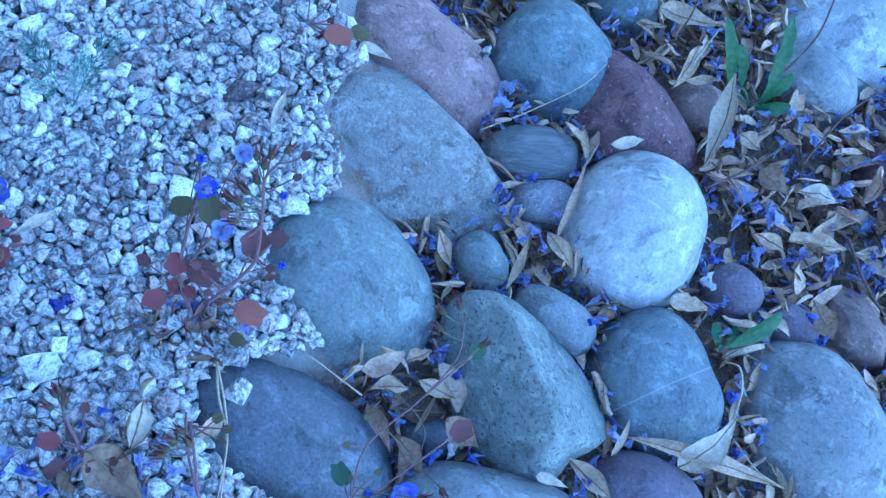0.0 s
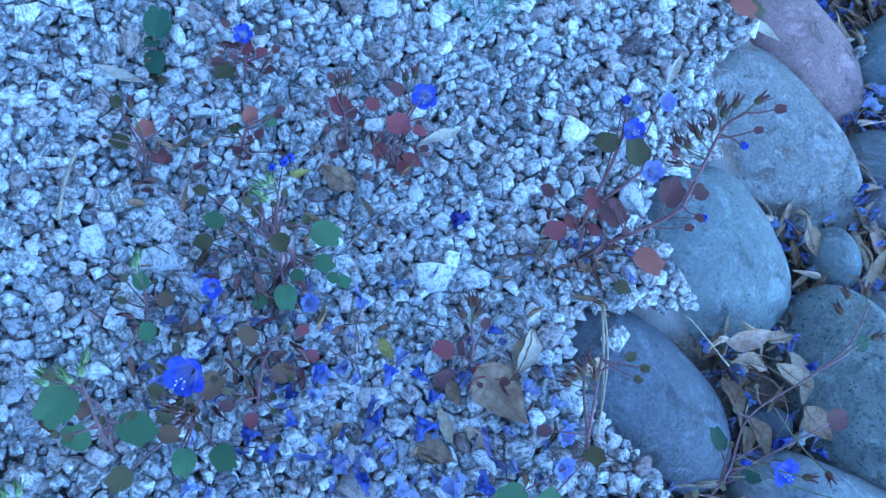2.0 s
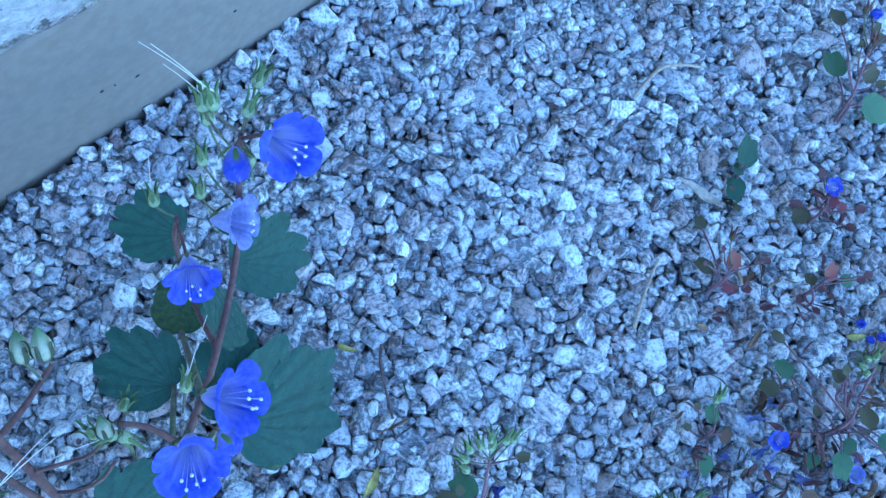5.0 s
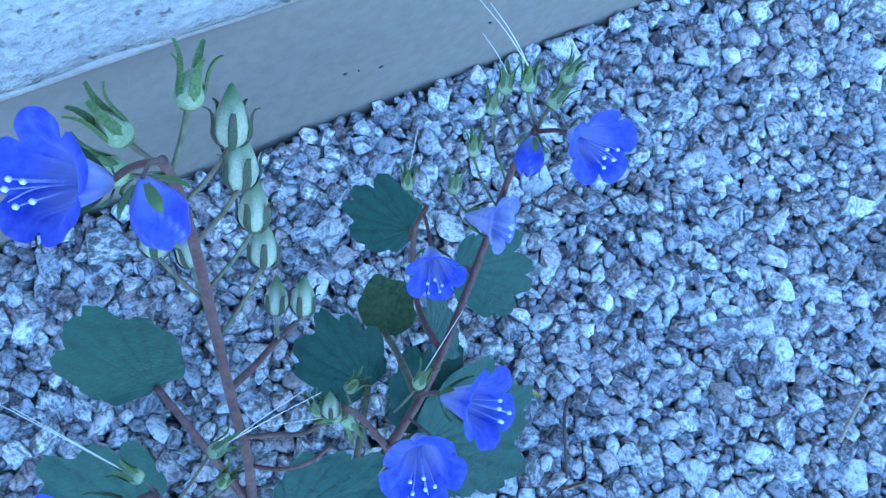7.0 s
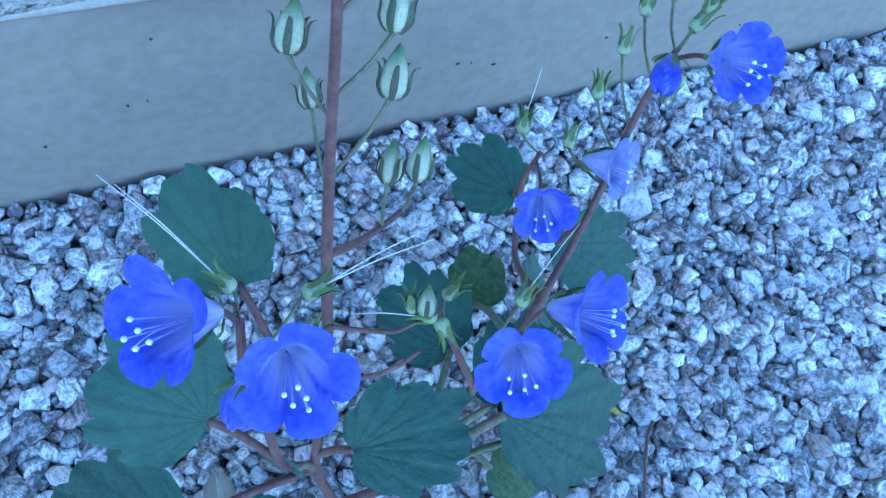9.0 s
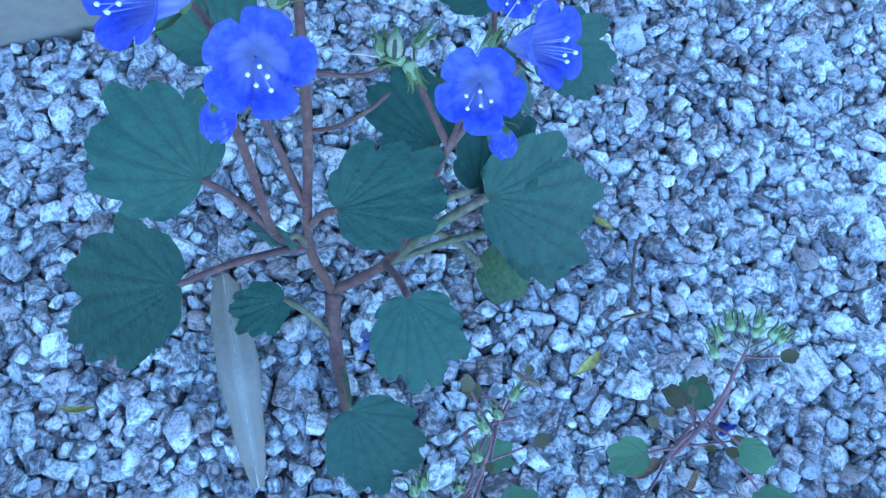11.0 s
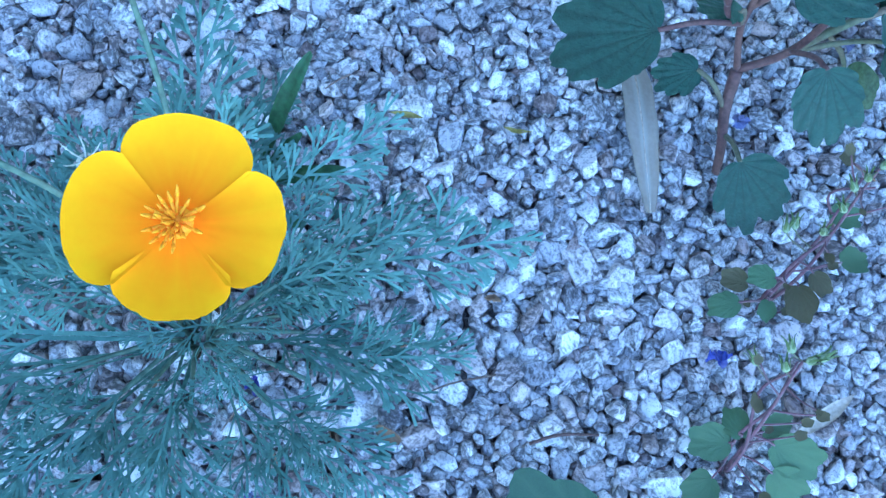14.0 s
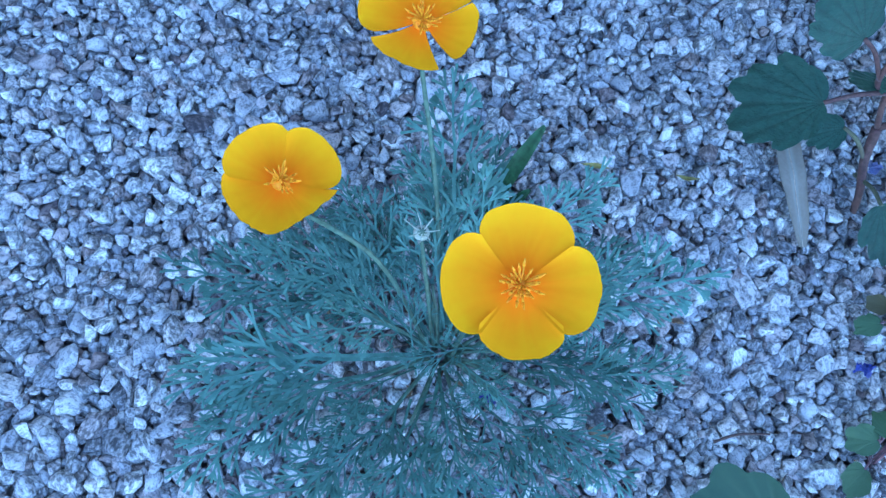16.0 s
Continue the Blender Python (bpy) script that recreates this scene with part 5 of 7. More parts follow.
seedling('olive-leaved seedling in front of dry leaves', (0.406, 0.572), [(0.394, 0.581, 0.020), (0.383, 0.599, 0.035), (0.375, 0.612, 0.045)],
         [(0.402, 0.574, 0.020, 0.0064, 'olive'), (0.378, 0.533, 0.020, 0.0085, 'green'), (0.394, 0.542, 0.020, 0.0077, 'green'), (0.374, 0.570, 0.020, 0.0041, 'dark')],
         [(0.392, 0.560, 0.020, 0.0063, 'pale'), (0.385, 0.574, 0.020, 0.0047, 'pale')],
         [(0.372, 0.606, 0.045), (0.369, 0.595, 0.042), (0.370, 0.600, 0.044), (0.378, 0.603, 0.040), (0.368, 0.591, 0.040)])
seedling('green-leaved seedling with hairy pink stems and seed heads', (0.125, 0.378), [(0.121, 0.383, 0.020), (0.114, 0.390, 0.040), (0.102, 0.399, 0.060)],
         [(0.120, 0.357, 0.016, 0.0094, 'green'), (0.136, 0.397, 0.033, 0.0075, 'green'), (0.157, 0.398, 0.028, 0.0108, 'green'), (0.107, 0.389, 0.028, 0.0073, 'green'), (0.106, 0.379, 0.030, 0.0052, 'olive'), (0.149, 0.343, 0.004, 0.0096, 'pink')],
         [],
         [(0.094, 0.390, 0.062), (0.094, 0.399, 0.065), (0.098, 0.403, 0.066), (0.100, 0.410, 0.064), (0.098, 0.389, 0.055), (0.092, 0.394, 0.066), (0.102, 0.414, 0.060), (0.095, 0.404, 0.068)])
seedling('low seedling with rounded olive leaves and seed heads', (0.140, 0.260), [(0.124, 0.275, 0.020), (0.114, 0.292, 0.030), (0.102, 0.301, 0.045), (0.093, 0.309, 0.055)],
         [(0.127, 0.248, 0.016, 0.0067, 'olive'), (0.128, 0.260, 0.020, 0.0062, 'green'), (0.141, 0.276, 0.018, 0.0088, 'olive'), (0.136, 0.281, 0.030, 0.0058, 'olive'), (0.137, 0.243, 0.012, 0.0066, 'green'), (0.124, 0.308, 0.018, 0.0073, 'green'), (0.105, 0.302, 0.030, 0.0068, 'green'), (0.085, 0.299, 0.050, 0.0035, 'olive'), (0.141, 0.263, 0.010, 0.0045, 'green')],
         [],
         [(0.108, 0.274, 0.035), (0.109, 0.270, 0.034), (0.114, 0.285, 0.038), (0.096, 0.303, 0.055), (0.106, 0.293, 0.045), (0.092, 0.311, 0.058), (0.098, 0.298, 0.050)])
seedling('seedling with round green leaves and pale buds', (0.215, 0.228), [(0.199, 0.237, 0.020), (0.186, 0.244, 0.040), (0.174, 0.253, 0.050)],
         [(0.199, 0.220, 0.014, 0.0088, 'green'), (0.193, 0.232, 0.018, 0.0065, 'green'), (0.197, 0.249, 0.020, 0.0073, 'green'), (0.210, 0.254, 0.020, 0.0105, 'green'), (0.222, 0.250, 0.016, 0.0089, 'green'), (0.219, 0.211, 0.012, 0.0089, 'green'), (0.187, 0.235, 0.035, 0.0049, 'olive')],
         [],
         [(0.168, 0.247, 0.055), (0.175, 0.255, 0.055), (0.175, 0.245, 0.050), (0.174, 0.261, 0.055), (0.169, 0.237, 0.040)])
seedling('seedling with one broad toothed green leaf', (0.246, 0.168), [(0.239, 0.156, 0.015)],
         [(0.227, 0.141, 0.030, 0.0245, 'deep'), (0.242, 0.170, 0.020, 0.0105, 'green')],
         [],
         [])
seedling('seedling with green leaves by the path edge', (0.095, 0.710), [(0.087, 0.711, 0.020), (0.073, 0.714, 0.050)],
         [(0.067, 0.727, 0.010, 0.0091, 'green'), (0.102, 0.724, 0.015, 0.0113, 'green'), (0.047, 0.734, 0.030, 0.0066, 'olive'), (0.084, 0.722, 0.030, 0.0065, 'olive'), (0.070, 0.728, 0.050, 0.0069, 'olive')],
         [(0.061, 0.726, 0.060, 0.0050, 'bud')],
         [(0.071, 0.712, 0.060), (0.055, 0.723, 0.060)])
seedling('rust-leaved seedling at the edge of the cobbles', (0.317, 0.884), [(0.317, 0.871, 0.012), (0.331, 0.865, 0.020)],
         [(0.339, 0.866, 0.020, 0.0096, 'orange'), (0.348, 0.883, 0.008, 0.0066, 'olive')],
         [],
         [])


# ---- California poppy ----
PETAL = mat("poppy_petal", (1.0, 0.475, 0.0), (1.0, 0.43, 0.0), 60, 0.7, 0.06, 6.0, attr=(1.0, 0.215, 0.0), dist=0.0004, spec=0.04, grainy=0.0)
STAMEN = mat("poppy_stamen", (1.0, 0.43, 0.004), (1.0, 0.36, 0.0), 300, 0.6, 0.2, 4.0)
FERN = mat("poppy_foliage", (0.158, 0.296, 0.236), (0.116, 0.234, 0.186), 40, 0.6, 0.0, 4.0, vary=0.25, transl=0.12)
STALK = mat("poppy_stalk", (0.10, 0.17, 0.12), (0.13, 0.18, 0.12), 40, 0.55, 0.2, 6.0)
DRIED = mat("dried_collar", (0.52, 0.55, 0.46), (0.42, 0.46, 0.36), 200, 0.7, 0.2, 4.0)
WEED = mat("weed_leaf", (0.036, 0.104, 0.04), (0.048, 0.12, 0.048), 50, 0.5, 0.3, 6.0, transl=0.2)


def petal_geo(r, half, seed, cup, flat):
    """A broad fan petal from the origin along x; half: half its angle in degrees; flat: 0 for a round end, 1 for a straight one with sharp corners."""
    na, nr = 26, 12
    verts, faces, tint = [], [], []
    for j in range(nr + 1):
        v = j / nr
        for i in range(na + 1):
            u = 2 * i / na - 1
            a = radians(half) * u
            edge = (1 - flat) * (1 - 0.22 * abs(u) ** 5) + flat * math.cos(radians(half)) / math.cos(a) + 0.024 * noise.noise((u * 3.3, seed, 0)) + 0.018 * noise.noise((u * 13, seed + 5, 0))
            d = r * v * edge
            z = r * (cup * v * v - 0.06 * math.sin(math.pi * v)) + r * 0.010 * v * (1 - u * u) * math.cos(seed) + r * 0.012 * noise.noise((u * 7, v * 1.2, seed)) * v * (1 - u * u) + 0.003 * r * math.sin(u * 40) * v * v * 0.4
            verts.append((d * math.cos(a), d * math.sin(a), z))
            tint.append(max(0.0, min(1.0, 1.22 - 1.30 * v + 0.10 * noise.noise((u * 9, v * 2, seed)))))
    for j in range(nr):
        for i in range(na):
            k = j * (na + 1) + i
            faces.append((k, k + 1, k + na + 2, k + na + 1))
    return verts, faces, tint


def poppy_flower(plant, place, up, turns, r, seed, cups, halves, foot, lengths=(0.97, 1.0, 0.97, 1.0), flats=(0, 0, 0, 0)):
    """A four-petalled poppy on its stalk; turns: each petal's bearing in degrees."""
    p = Vector(place)
    z = Vector(up).normalized()
    m = frame_at(p - z * r * 0.10, Vector((1, 0, 0)) - z * z.x, z)
    d, f = ico(2)
    body = part("flower", ([(v.x * r * 0.16, v.y * r * 0.16, v.z * r * 0.10 - r * 0.02) for v in d], f), STAMEN, plant, "open orange-yellow poppy")
    body.matrix_basis = m
    for k, (t, cup, half) in enumerate(zip(turns, cups, halves)):
        ob = part("petal", petal_geo(r * lengths[k], half, seed + k * 2.3, cup, flats[k]), PETAL, body)
        ob.matrix_basis = pose(0, 0, r * (0.012 + 0.012 * (k % 2)), 0, 0, t)
    rng = random.Random(seed)
    for k in range(34):
        t = rng.uniform(0, 360)
        h, o = r * rng.uniform(0.16, 0.28), r * rng.uniform(0.05, 0.24)
        a = Vector((math.cos(radians(t)), math.sin(radians(t)), 0))
        geo = join(tube([a * r * 0.03, a * o * 0.5 + Vector((0, 0, h * 0.5)), a * o + Vector((0, 0, h * 0.7))], r * 0.016, r * 0.017, 5, 3),
                   tube([a * o + Vector((0, 0, h * 0.68)), a * o * 1.35 + Vector((0, 0, h))], r * 0.024, r * 0.009, 6, 2))
        part("stamen", geo, STAMEN, body)
    b = Vector(foot)
    q = p - z * r * 0.15
    part("flower_stalk", tube([b, b.lerp(q, 0.45) + (q - b).cross(Vector((0.3, 1, 0))) * 0.08, q - z * 0.02, q], 0.0013, 0.0011, 8, 8), STALK, plant)
    return body


def fern_geo(long, seed):
    """A finely cut grey-green leaf: rachis along x, forking into flat narrow segments."""
    rng = random.Random(seed)
    verts, faces = [], []

    def strip(a, b, w0, w1, lift=0.0):
        d = (b - a)
        s = d.cross(Vector((0, 0, 1)))
        s = s.normalized() if s.length > 1e-7 else Vector((0, 1, 0))
        n = s.cross(d.normalized())
        k = len(verts)
        mid = a.lerp(b, 0.5) + Vector((0, 0, lift))
        for c, w in ((a, w0), (mid, 0.5 * (w0 + w1)), (b, w1)):
            verts.extend((c - s * w, c - n * w * 0.7, c + s * w))
        for j in range(2):
            q = k + 3 * j
            faces.extend(((q, q + 1, q + 4, q + 3), (q + 1, q + 2, q + 5, q + 4), (q + 2, q, q + 3, q + 5)))

    def fork(a, d, length, level):
        e = a + d * length
        strip(a, e, 0.00043 + 0.00004 * level, 0.00058 if level == 0 else 0.00045, 0.05 * length)
        if level == 0:
            return
        n = 3 if level > 1 else rng.choice((2, 3, 3))
        for k in range(n):
            ang = (k - (n - 1) / 2) * radians(rng.uniform(14, 30))
            r = Matrix.Rotation(ang, 3, "Z") @ Matrix.Rotation(rng.uniform(-0.35, 0.35), 3, "Y")
            fork(e, (r @ d).normalized(), length * rng.uniform(0.75, 1.1), level - 1)

    nodes = 5
    prev = Vector((0, 0, 0))
    dirn = Vector((1, 0, 0.5)).normalized()
    for j in range(nodes):
        step = long * (0.46 if j == 0 else 0.12)
        nxt = prev + dirn * step
        strip(prev, nxt, 0.0008 - 0.00005 * j, 0.0007 - 0.00005 * j)
        dirn = (dirn + Vector((0.1, rng.uniform(-0.22, 0.22), -0.17))).normalized()
        for sgn in (-1, 1):
            r = Matrix.Rotation(sgn * radians(rng.uniform(26, 46)), 3, "Z")
            fork(nxt, (r @ dirn + Vector((0, 0, rng.uniform(-0.1, 0.2)))).normalized(), long * (0.105 - 0.012 * j) * rng.uniform(0.75, 1.25), 2)
        prev = nxt
    fork(prev, dirn, long * 0.09, 2)
    return verts, faces


FERNS = []
for k in range(12):
    ob = mesh_ob("fern_leaf", *fern_geo(0.09, 40 + k), FERN, smooth=False)
    FERNS.append(ob.data)
    bpy.data.objects.remove(ob)


# how far the foliage reaches from its foot, bearing by bearing
BEARINGS = (0, 20, 46, 79, 91, 107, 118, 136, 150, 160, 183, 203, 249, 271, 295, 346, 360)
REACHES = (0.120, 0.118, 0.125, 0.088, 0.112, 0.128, 0.105, 0.105, 0.135, 0.140, 0.120, 0.105, 0.115, 0.138, 0.135, 0.122, 0.120)


def build_poppy():
    base = Vector((0.123, -0.001, -0.002))
    P = empty("poppy_plant", *base)
    rng = random.Random(77)
    for k in range(68):
        t = 360 * ((k * 0.618034) % 1.0)
        if (t < 40 or t > 325) and k % 5 < 2:
            continue
        a = radians(t)
        reach = float(np.interp(t, BEARINGS, REACHES))
        ring = 1 if k < 46 else 0.7 if k < 60 else 0.5
        ln = reach * ring * rng.uniform(0.66, 0.96)
        start = Vector((math.cos(a), math.sin(a), 0)) * (0.004 + 0.012 * rng.random() + (0.35 * reach * rng.random() if k % 4 == 0 else 0))
        if ring == 0.5:
            t, start = rng.uniform(0, 360), Vector((rng.uniform(-0.05, 0.03), rng.uniform(-0.04, 0.04), 0))
        start.z = 0.004 + 0.010 * rng.random() + (0.02 * rng.random() if ring < 1 else 0)
        ob = new("leaf", FERNS[k % 12])
        ob.parent = P
        rise = (rng.uniform(2, 26) + (14 if 60 < t < 130 else 0)) if ring == 1 else rng.uniform(20, 52)
        ob.matrix_basis = Matrix.Translation(start) @ pose(0, 0, 0, rng.uniform(-25, 25), 4 - rise, t + rng.uniform(-20, 20)) @ Matrix.Scale(ln / 0.09, 4)
    for k in range(16):
        t = rng.uniform(0, 2 * math.pi)
        a = Vector((math.cos(t), math.sin(t), 0))
        part("leaf_stalk", tube([a * 0.004, a * 0.015 + Vector((0, 0, 0.025)), a * rng.uniform(0.03, 0.06) + Vector((0, 0, rng.uniform(0.03, 0.06)))], 0.0013, 0.0009, 6, 5), STALK, P)
    w = lambda *p: Vector(p) - base
    poppy_flower(P, w(0.132, 0.016, 0.172), (0.16, 0.02, 1), (166, 76, -8, 263), 0.0315, 3, (0.11, 0.11, 0.11, 0.11), (48, 44.5, 46, 50), (0.004, 0.004, 0.004), (1.0, 0.98, 0.91, 1.0))
    poppy_flower(P, w(0.076, -0.071, 0.163), (0.05, 0.10, 1), (121, 216, 308, 32), 0.0250, 11, (0.14, 0.14, 0.14, 0.14), (48.5, 49, 47.5, 42), (-0.006, -0.006, 0.004), (0.98, 1.0, 1.04, 0.95), (0, 0.1, 0.35, 0.85))
    poppy_flower(P, w(0.0120, -0.006, 0.168), (0.10, 0.0, 1), (328, 64, 150, 240), 0.0275, 21, (0.14, 0.15, 0.15, 0.14), (41, 38, 47, 43), (-0.010, 0.002, 0.004), (0.96, 0.92, 0.97, 1.0), (0.6, 0.4, 0, 0))
    bud = part("spent_flower", ball((0, 0, 0), 0.0026, 1.6, 2), STALK, P, "spent flower base with pale collar")
    bud.matrix_basis = frame_at(w(0.096, -0.016, 0.137), (0.1, 0.1, 1))
    part("collar", tube([(0.001, 0, 0), (0.0025, 0, 0)], 0.0036, 0.0028, 14, 2), DRIED, bud, "pale dried collar")
    for k in range(7):
        d = Vector((0.9, math.cos(k * 0.9), math.sin(k * 0.9)))
        part("bristle", tube([(0.003, 0, 0), d * 0.0045, d * 0.007 + Vector((0, 0, 0.0012 * (k % 3)))], 0.0004, 0.0002, 5, 3), DRIED, bud, "dried pale thread")
    part("flower_stalk", tube([(-0.004, -0.003, 0.004), w(0.105, -0.010, 0.07), w(0.096, -0.016, 0.136)], 0.0010, 0.0009, 7, 8), STALK, P)
    return tagged(P, "California poppy with orange flowers and feathery blue-green foliage", "plant")


build_poppy()


def build_sprig(label, base, sprigs):
    """A young feathery plant: a few upright cut leaves; sprigs: bearing, rise and length."""
    P = empty("poppy_seedling", *base)
    for k, (turn, rise, long) in enumerate(sprigs):
        ob = new("leaf", FERNS[(k * 5 + 2) % 12])
        ob.parent = P
        ob.matrix_basis = pose(0, 0, 0, 20 * (k % 3 - 1), -rise, turn) @ Matrix.Scale(long / 0.09, 4)
    return tagged(P, label, "seedling")


build_sprig("feathery blue-green poppy seedling on the gravel", (0.216, 0.757, 0.0), ((140, 30, 0.045), (75, 22, 0.048), (105, 45, 0.036), (35, 35, 0.026), (190, 30, 0.028)))


def blade_geo(long, wide, lobes, bow, seed):
    """A narrow upright weed leaf along x; lobes: how deeply its edge is cut."""
    n = 22
    verts, faces = [], []
    for i in range(n + 1):
        s = i / n
        h = 0.5 * wide * (0.12 + 0.88 * math.sin(math.pi * min(1, 0.02 + 0.96 * s ** 1.25)) ** 0.7) * (1 - lobes * (0.5 + 0.5 * math.sin(s * 26 + seed)) * (1 - s * 0.6))
        for k in range(5):
            u = k / 2 - 1
            verts.append((long * s, u * h, bow * long * math.sin(math.pi * s * 0.8) + 0.30 * h * abs(u) + 0.02 * long * noise.noise((s * 4, u, seed))))
    for i in range(n):
        for k in range(4):
            a = i * 5 + k
            faces.append((a, a + 1, a + 6, a + 5))
    return verts, faces


def build_weed(label, base, blades):
    """blades: foot, tip, width, lobes."""
    off = Vector(base)
    P = empty("weed", *off)
    for k, (a, b, wd, lobes) in enumerate(blades):
        a, b = Vector(a) - off, Vector(b) - off
        part("petiole", tube([(0, 0, 0), a * 0.6 + Vector((0, 0, 0.003)), a], 0.0010, 0.0008, 6, 4), STALK, P)
        ob = part("leaf", blade_geo((b - a).length, wd, lobes, 0.08, k * 1.7), WEED, P)
        ob.matrix_basis = frame_at(a, b - a, (0.5, -0.6, 0.6))
    return tagged(P, label, "weed")


build_weed('broad-bladed green weed under the poppy', (0.057, 0.029, 0.004), [((0.050, 0.034, 0.020), (0.024, 0.063, 0.075), 0.0089, 0.10), ((0.053, 0.030, 0.015), (0.063, 0.073, 0.040), 0.0084, 0.10), ((0.053, 0.036, 0.020), (0.049, 0.055, 0.050), 0.0064, 0.10), ((0.062, 0.027, 0.012), (0.080, 0.051, 0.020), 0.0096, 0.10), ((0.067, 0.027, 0.012), (0.090, 0.026, 0.020), 0.0085, 0.10)])
build_weed('green weed with long upright lobed leaves among litter', (0.616, 0.995, -0.045), [((0.596, 0.988, -0.030), (0.564, 1.005, 0.020), 0.0108, 0.15), ((0.620, 0.988, -0.030), (0.606, 1.029, 0.020), 0.0140, 0.42), ((0.617, 0.984, -0.030), (0.638, 0.991, -0.020), 0.0113, 0.05), ((0.603, 0.995, -0.030), (0.584, 1.006, 0.000), 0.0095, 0.30), ((0.620, 0.992, -0.030), (0.629, 1.010, -0.010), 0.0120, 0.35)])
build_weed('small green weed between cobbles', (0.649, 0.804, -0.040), [((0.648, 0.804, -0.030), (0.670, 0.836, -0.015), 0.0168, 0.10), ((0.645, 0.805, -0.035), (0.634, 0.814, -0.025), 0.0081, 0.20), ((0.650, 0.809, -0.035), (0.648, 0.818, -0.025), 0.0074, 0.20)])


# ---- dry leaves, twigs, fallen flowers ----
DRY = {
    "fawn": mat("dry_fawn", (0.36, 0.25, 0.165), (0.28, 0.19, 0.125), 60, 0.75, 0.3, 5.0, attr=(0.22, 0.15, 0.10), transl=0.1),
    "tan": mat("dry_tan", (0.60, 0.46, 0.32), (0.44, 0.33, 0.22), 70, 0.75, 0.5, 6.0, vary=0.2, transl=0.15),
    "pale": mat("dry_pale", (0.66, 0.58, 0.46), (0.52, 0.45, 0.35), 70, 0.75, 0.5, 6.0, vary=0.15, transl=0.2),
    "brown": mat("dry_brown", (0.34, 0.235, 0.155), (0.25, 0.165, 0.11), 70, 0.8, 0.5, 6.0, vary=0.25, transl=0.12),
    "dark": mat("dry_dark", (0.088, 0.06, 0.044), (0.128, 0.088, 0.064), 70, 0.8, 0.5, 6.0, vary=0.2, transl=0.05),
    "long": mat("willow_leaf", (0.40, 0.345, 0.265), (0.36, 0.31, 0.24), 60, 0.7, 0.2, 8.0, grainy=0.12, attr=(0.496, 0.48, 0.4), transl=0.1),
    "yellow": mat("dry_yellow", (0.416, 0.368, 0.096), (0.336, 0.272, 0.08), 80, 0.7, 0.4, 6.0, vary=0.2, transl=0.2),
}
WOOD = {
    "straw": mat("straw", (0.44, 0.368, 0.264), (0.352, 0.288, 0.208), 150, 0.7, 0.3, 5.0),
    "bark": mat("twig_bark", (0.128, 0.08, 0.068), (0.088, 0.06, 0.052), 150, 0.8, 0.5, 5.0),
}
SPENT = {
    "blue": mat("fallen_blue", (0.07, 0.08, 0.42), (0.12, 0.14, 0.50), 90, 0.6, 0.4, 5.0, vary=0.25, attr=(0.224, 0.224, 0.48), transl=0.25),
    "pale": mat("fallen_pale", (0.24, 0.26, 0.54), (0.36, 0.38, 0.60), 90, 0.6, 0.4, 5.0, vary=0.2, attr=(0.4, 0.4, 0.544), transl=0.3),
    "dark": mat("fallen_dark", (0.024, 0.024, 0.208), (0.048, 0.04, 0.24), 90, 0.7, 0.4, 5.0, vary=0.2, attr=(0.08, 0.08, 0.24), transl=0.1),
    "white": mat("fallen_white", (0.528, 0.528, 0.528), (0.44, 0.448, 0.464), 90, 0.7, 0.4, 5.0, vary=0.1, attr=(0.56, 0.56, 0.56), transl=0.2),
}


def curled_geo(long, wide, curl, seed, n=16, m=7, blunt=1.15):
    """A dry lance-shaped leaf along x from 0 to long, rolled across by curl and bowed along its length, with thickness."""
    rng = random.Random(seed)
    bow, twist, skew = rng.uniform(-0.12, 0.16), rng.uniform(-2.2, 2.2) * curl, rng.uniform(0.55, 1.2)
    top, tint = [], []
    for i in range(n + 1):
        s = i / n
        h = 0.5 * wide * (math.sin(math.pi * (0.015 + 0.97 * s ** skew)) ** blunt) * (1 + 0.16 * noise.noise((s * 5, seed, 1)))
        for k in range(m):
            u = 2 * k / (m - 1) - 1
            ang = u * curl * 1.9
            y, z = (h * math.sin(ang) / max(curl * 1.9, 0.05), h * (1 - math.cos(ang)) / max(curl * 1.9, 0.05))
            t = twist * (s - 0.5)
            y, z = y * math.cos(t) - z * math.sin(t), y * math.sin(t) + z * math.cos(t)
            z += bow * long * math.sin(math.pi * s) + 0.14 * wide * noise.noise((s * 5, u * 1.5, seed))
            top.append(Vector((long * s + 0.03 * wide * noise.noise((s * 3, u * 3, seed + 9)), y, z)))
            tint.append(1.0 if k == m // 2 else 0.0)
    verts = top + [v - Vector((0, 0, 0.0005)) for v in top]
    faces, q = [], len(top)
    for i in range(n):
        for k in range(m - 1):
            a = i * m + k
            faces += [(a, a + m, a + m + 1, a + 1), (q + a, q + a + 1, q + a + m + 1, q + a + m)]
        for k in (0, m - 1):
            a = i * m + k
            faces.append((a, q + a, q + a + m, a + m) if k else (a, a + m, q + a + m, q + a))
    return verts, faces, tint + tint


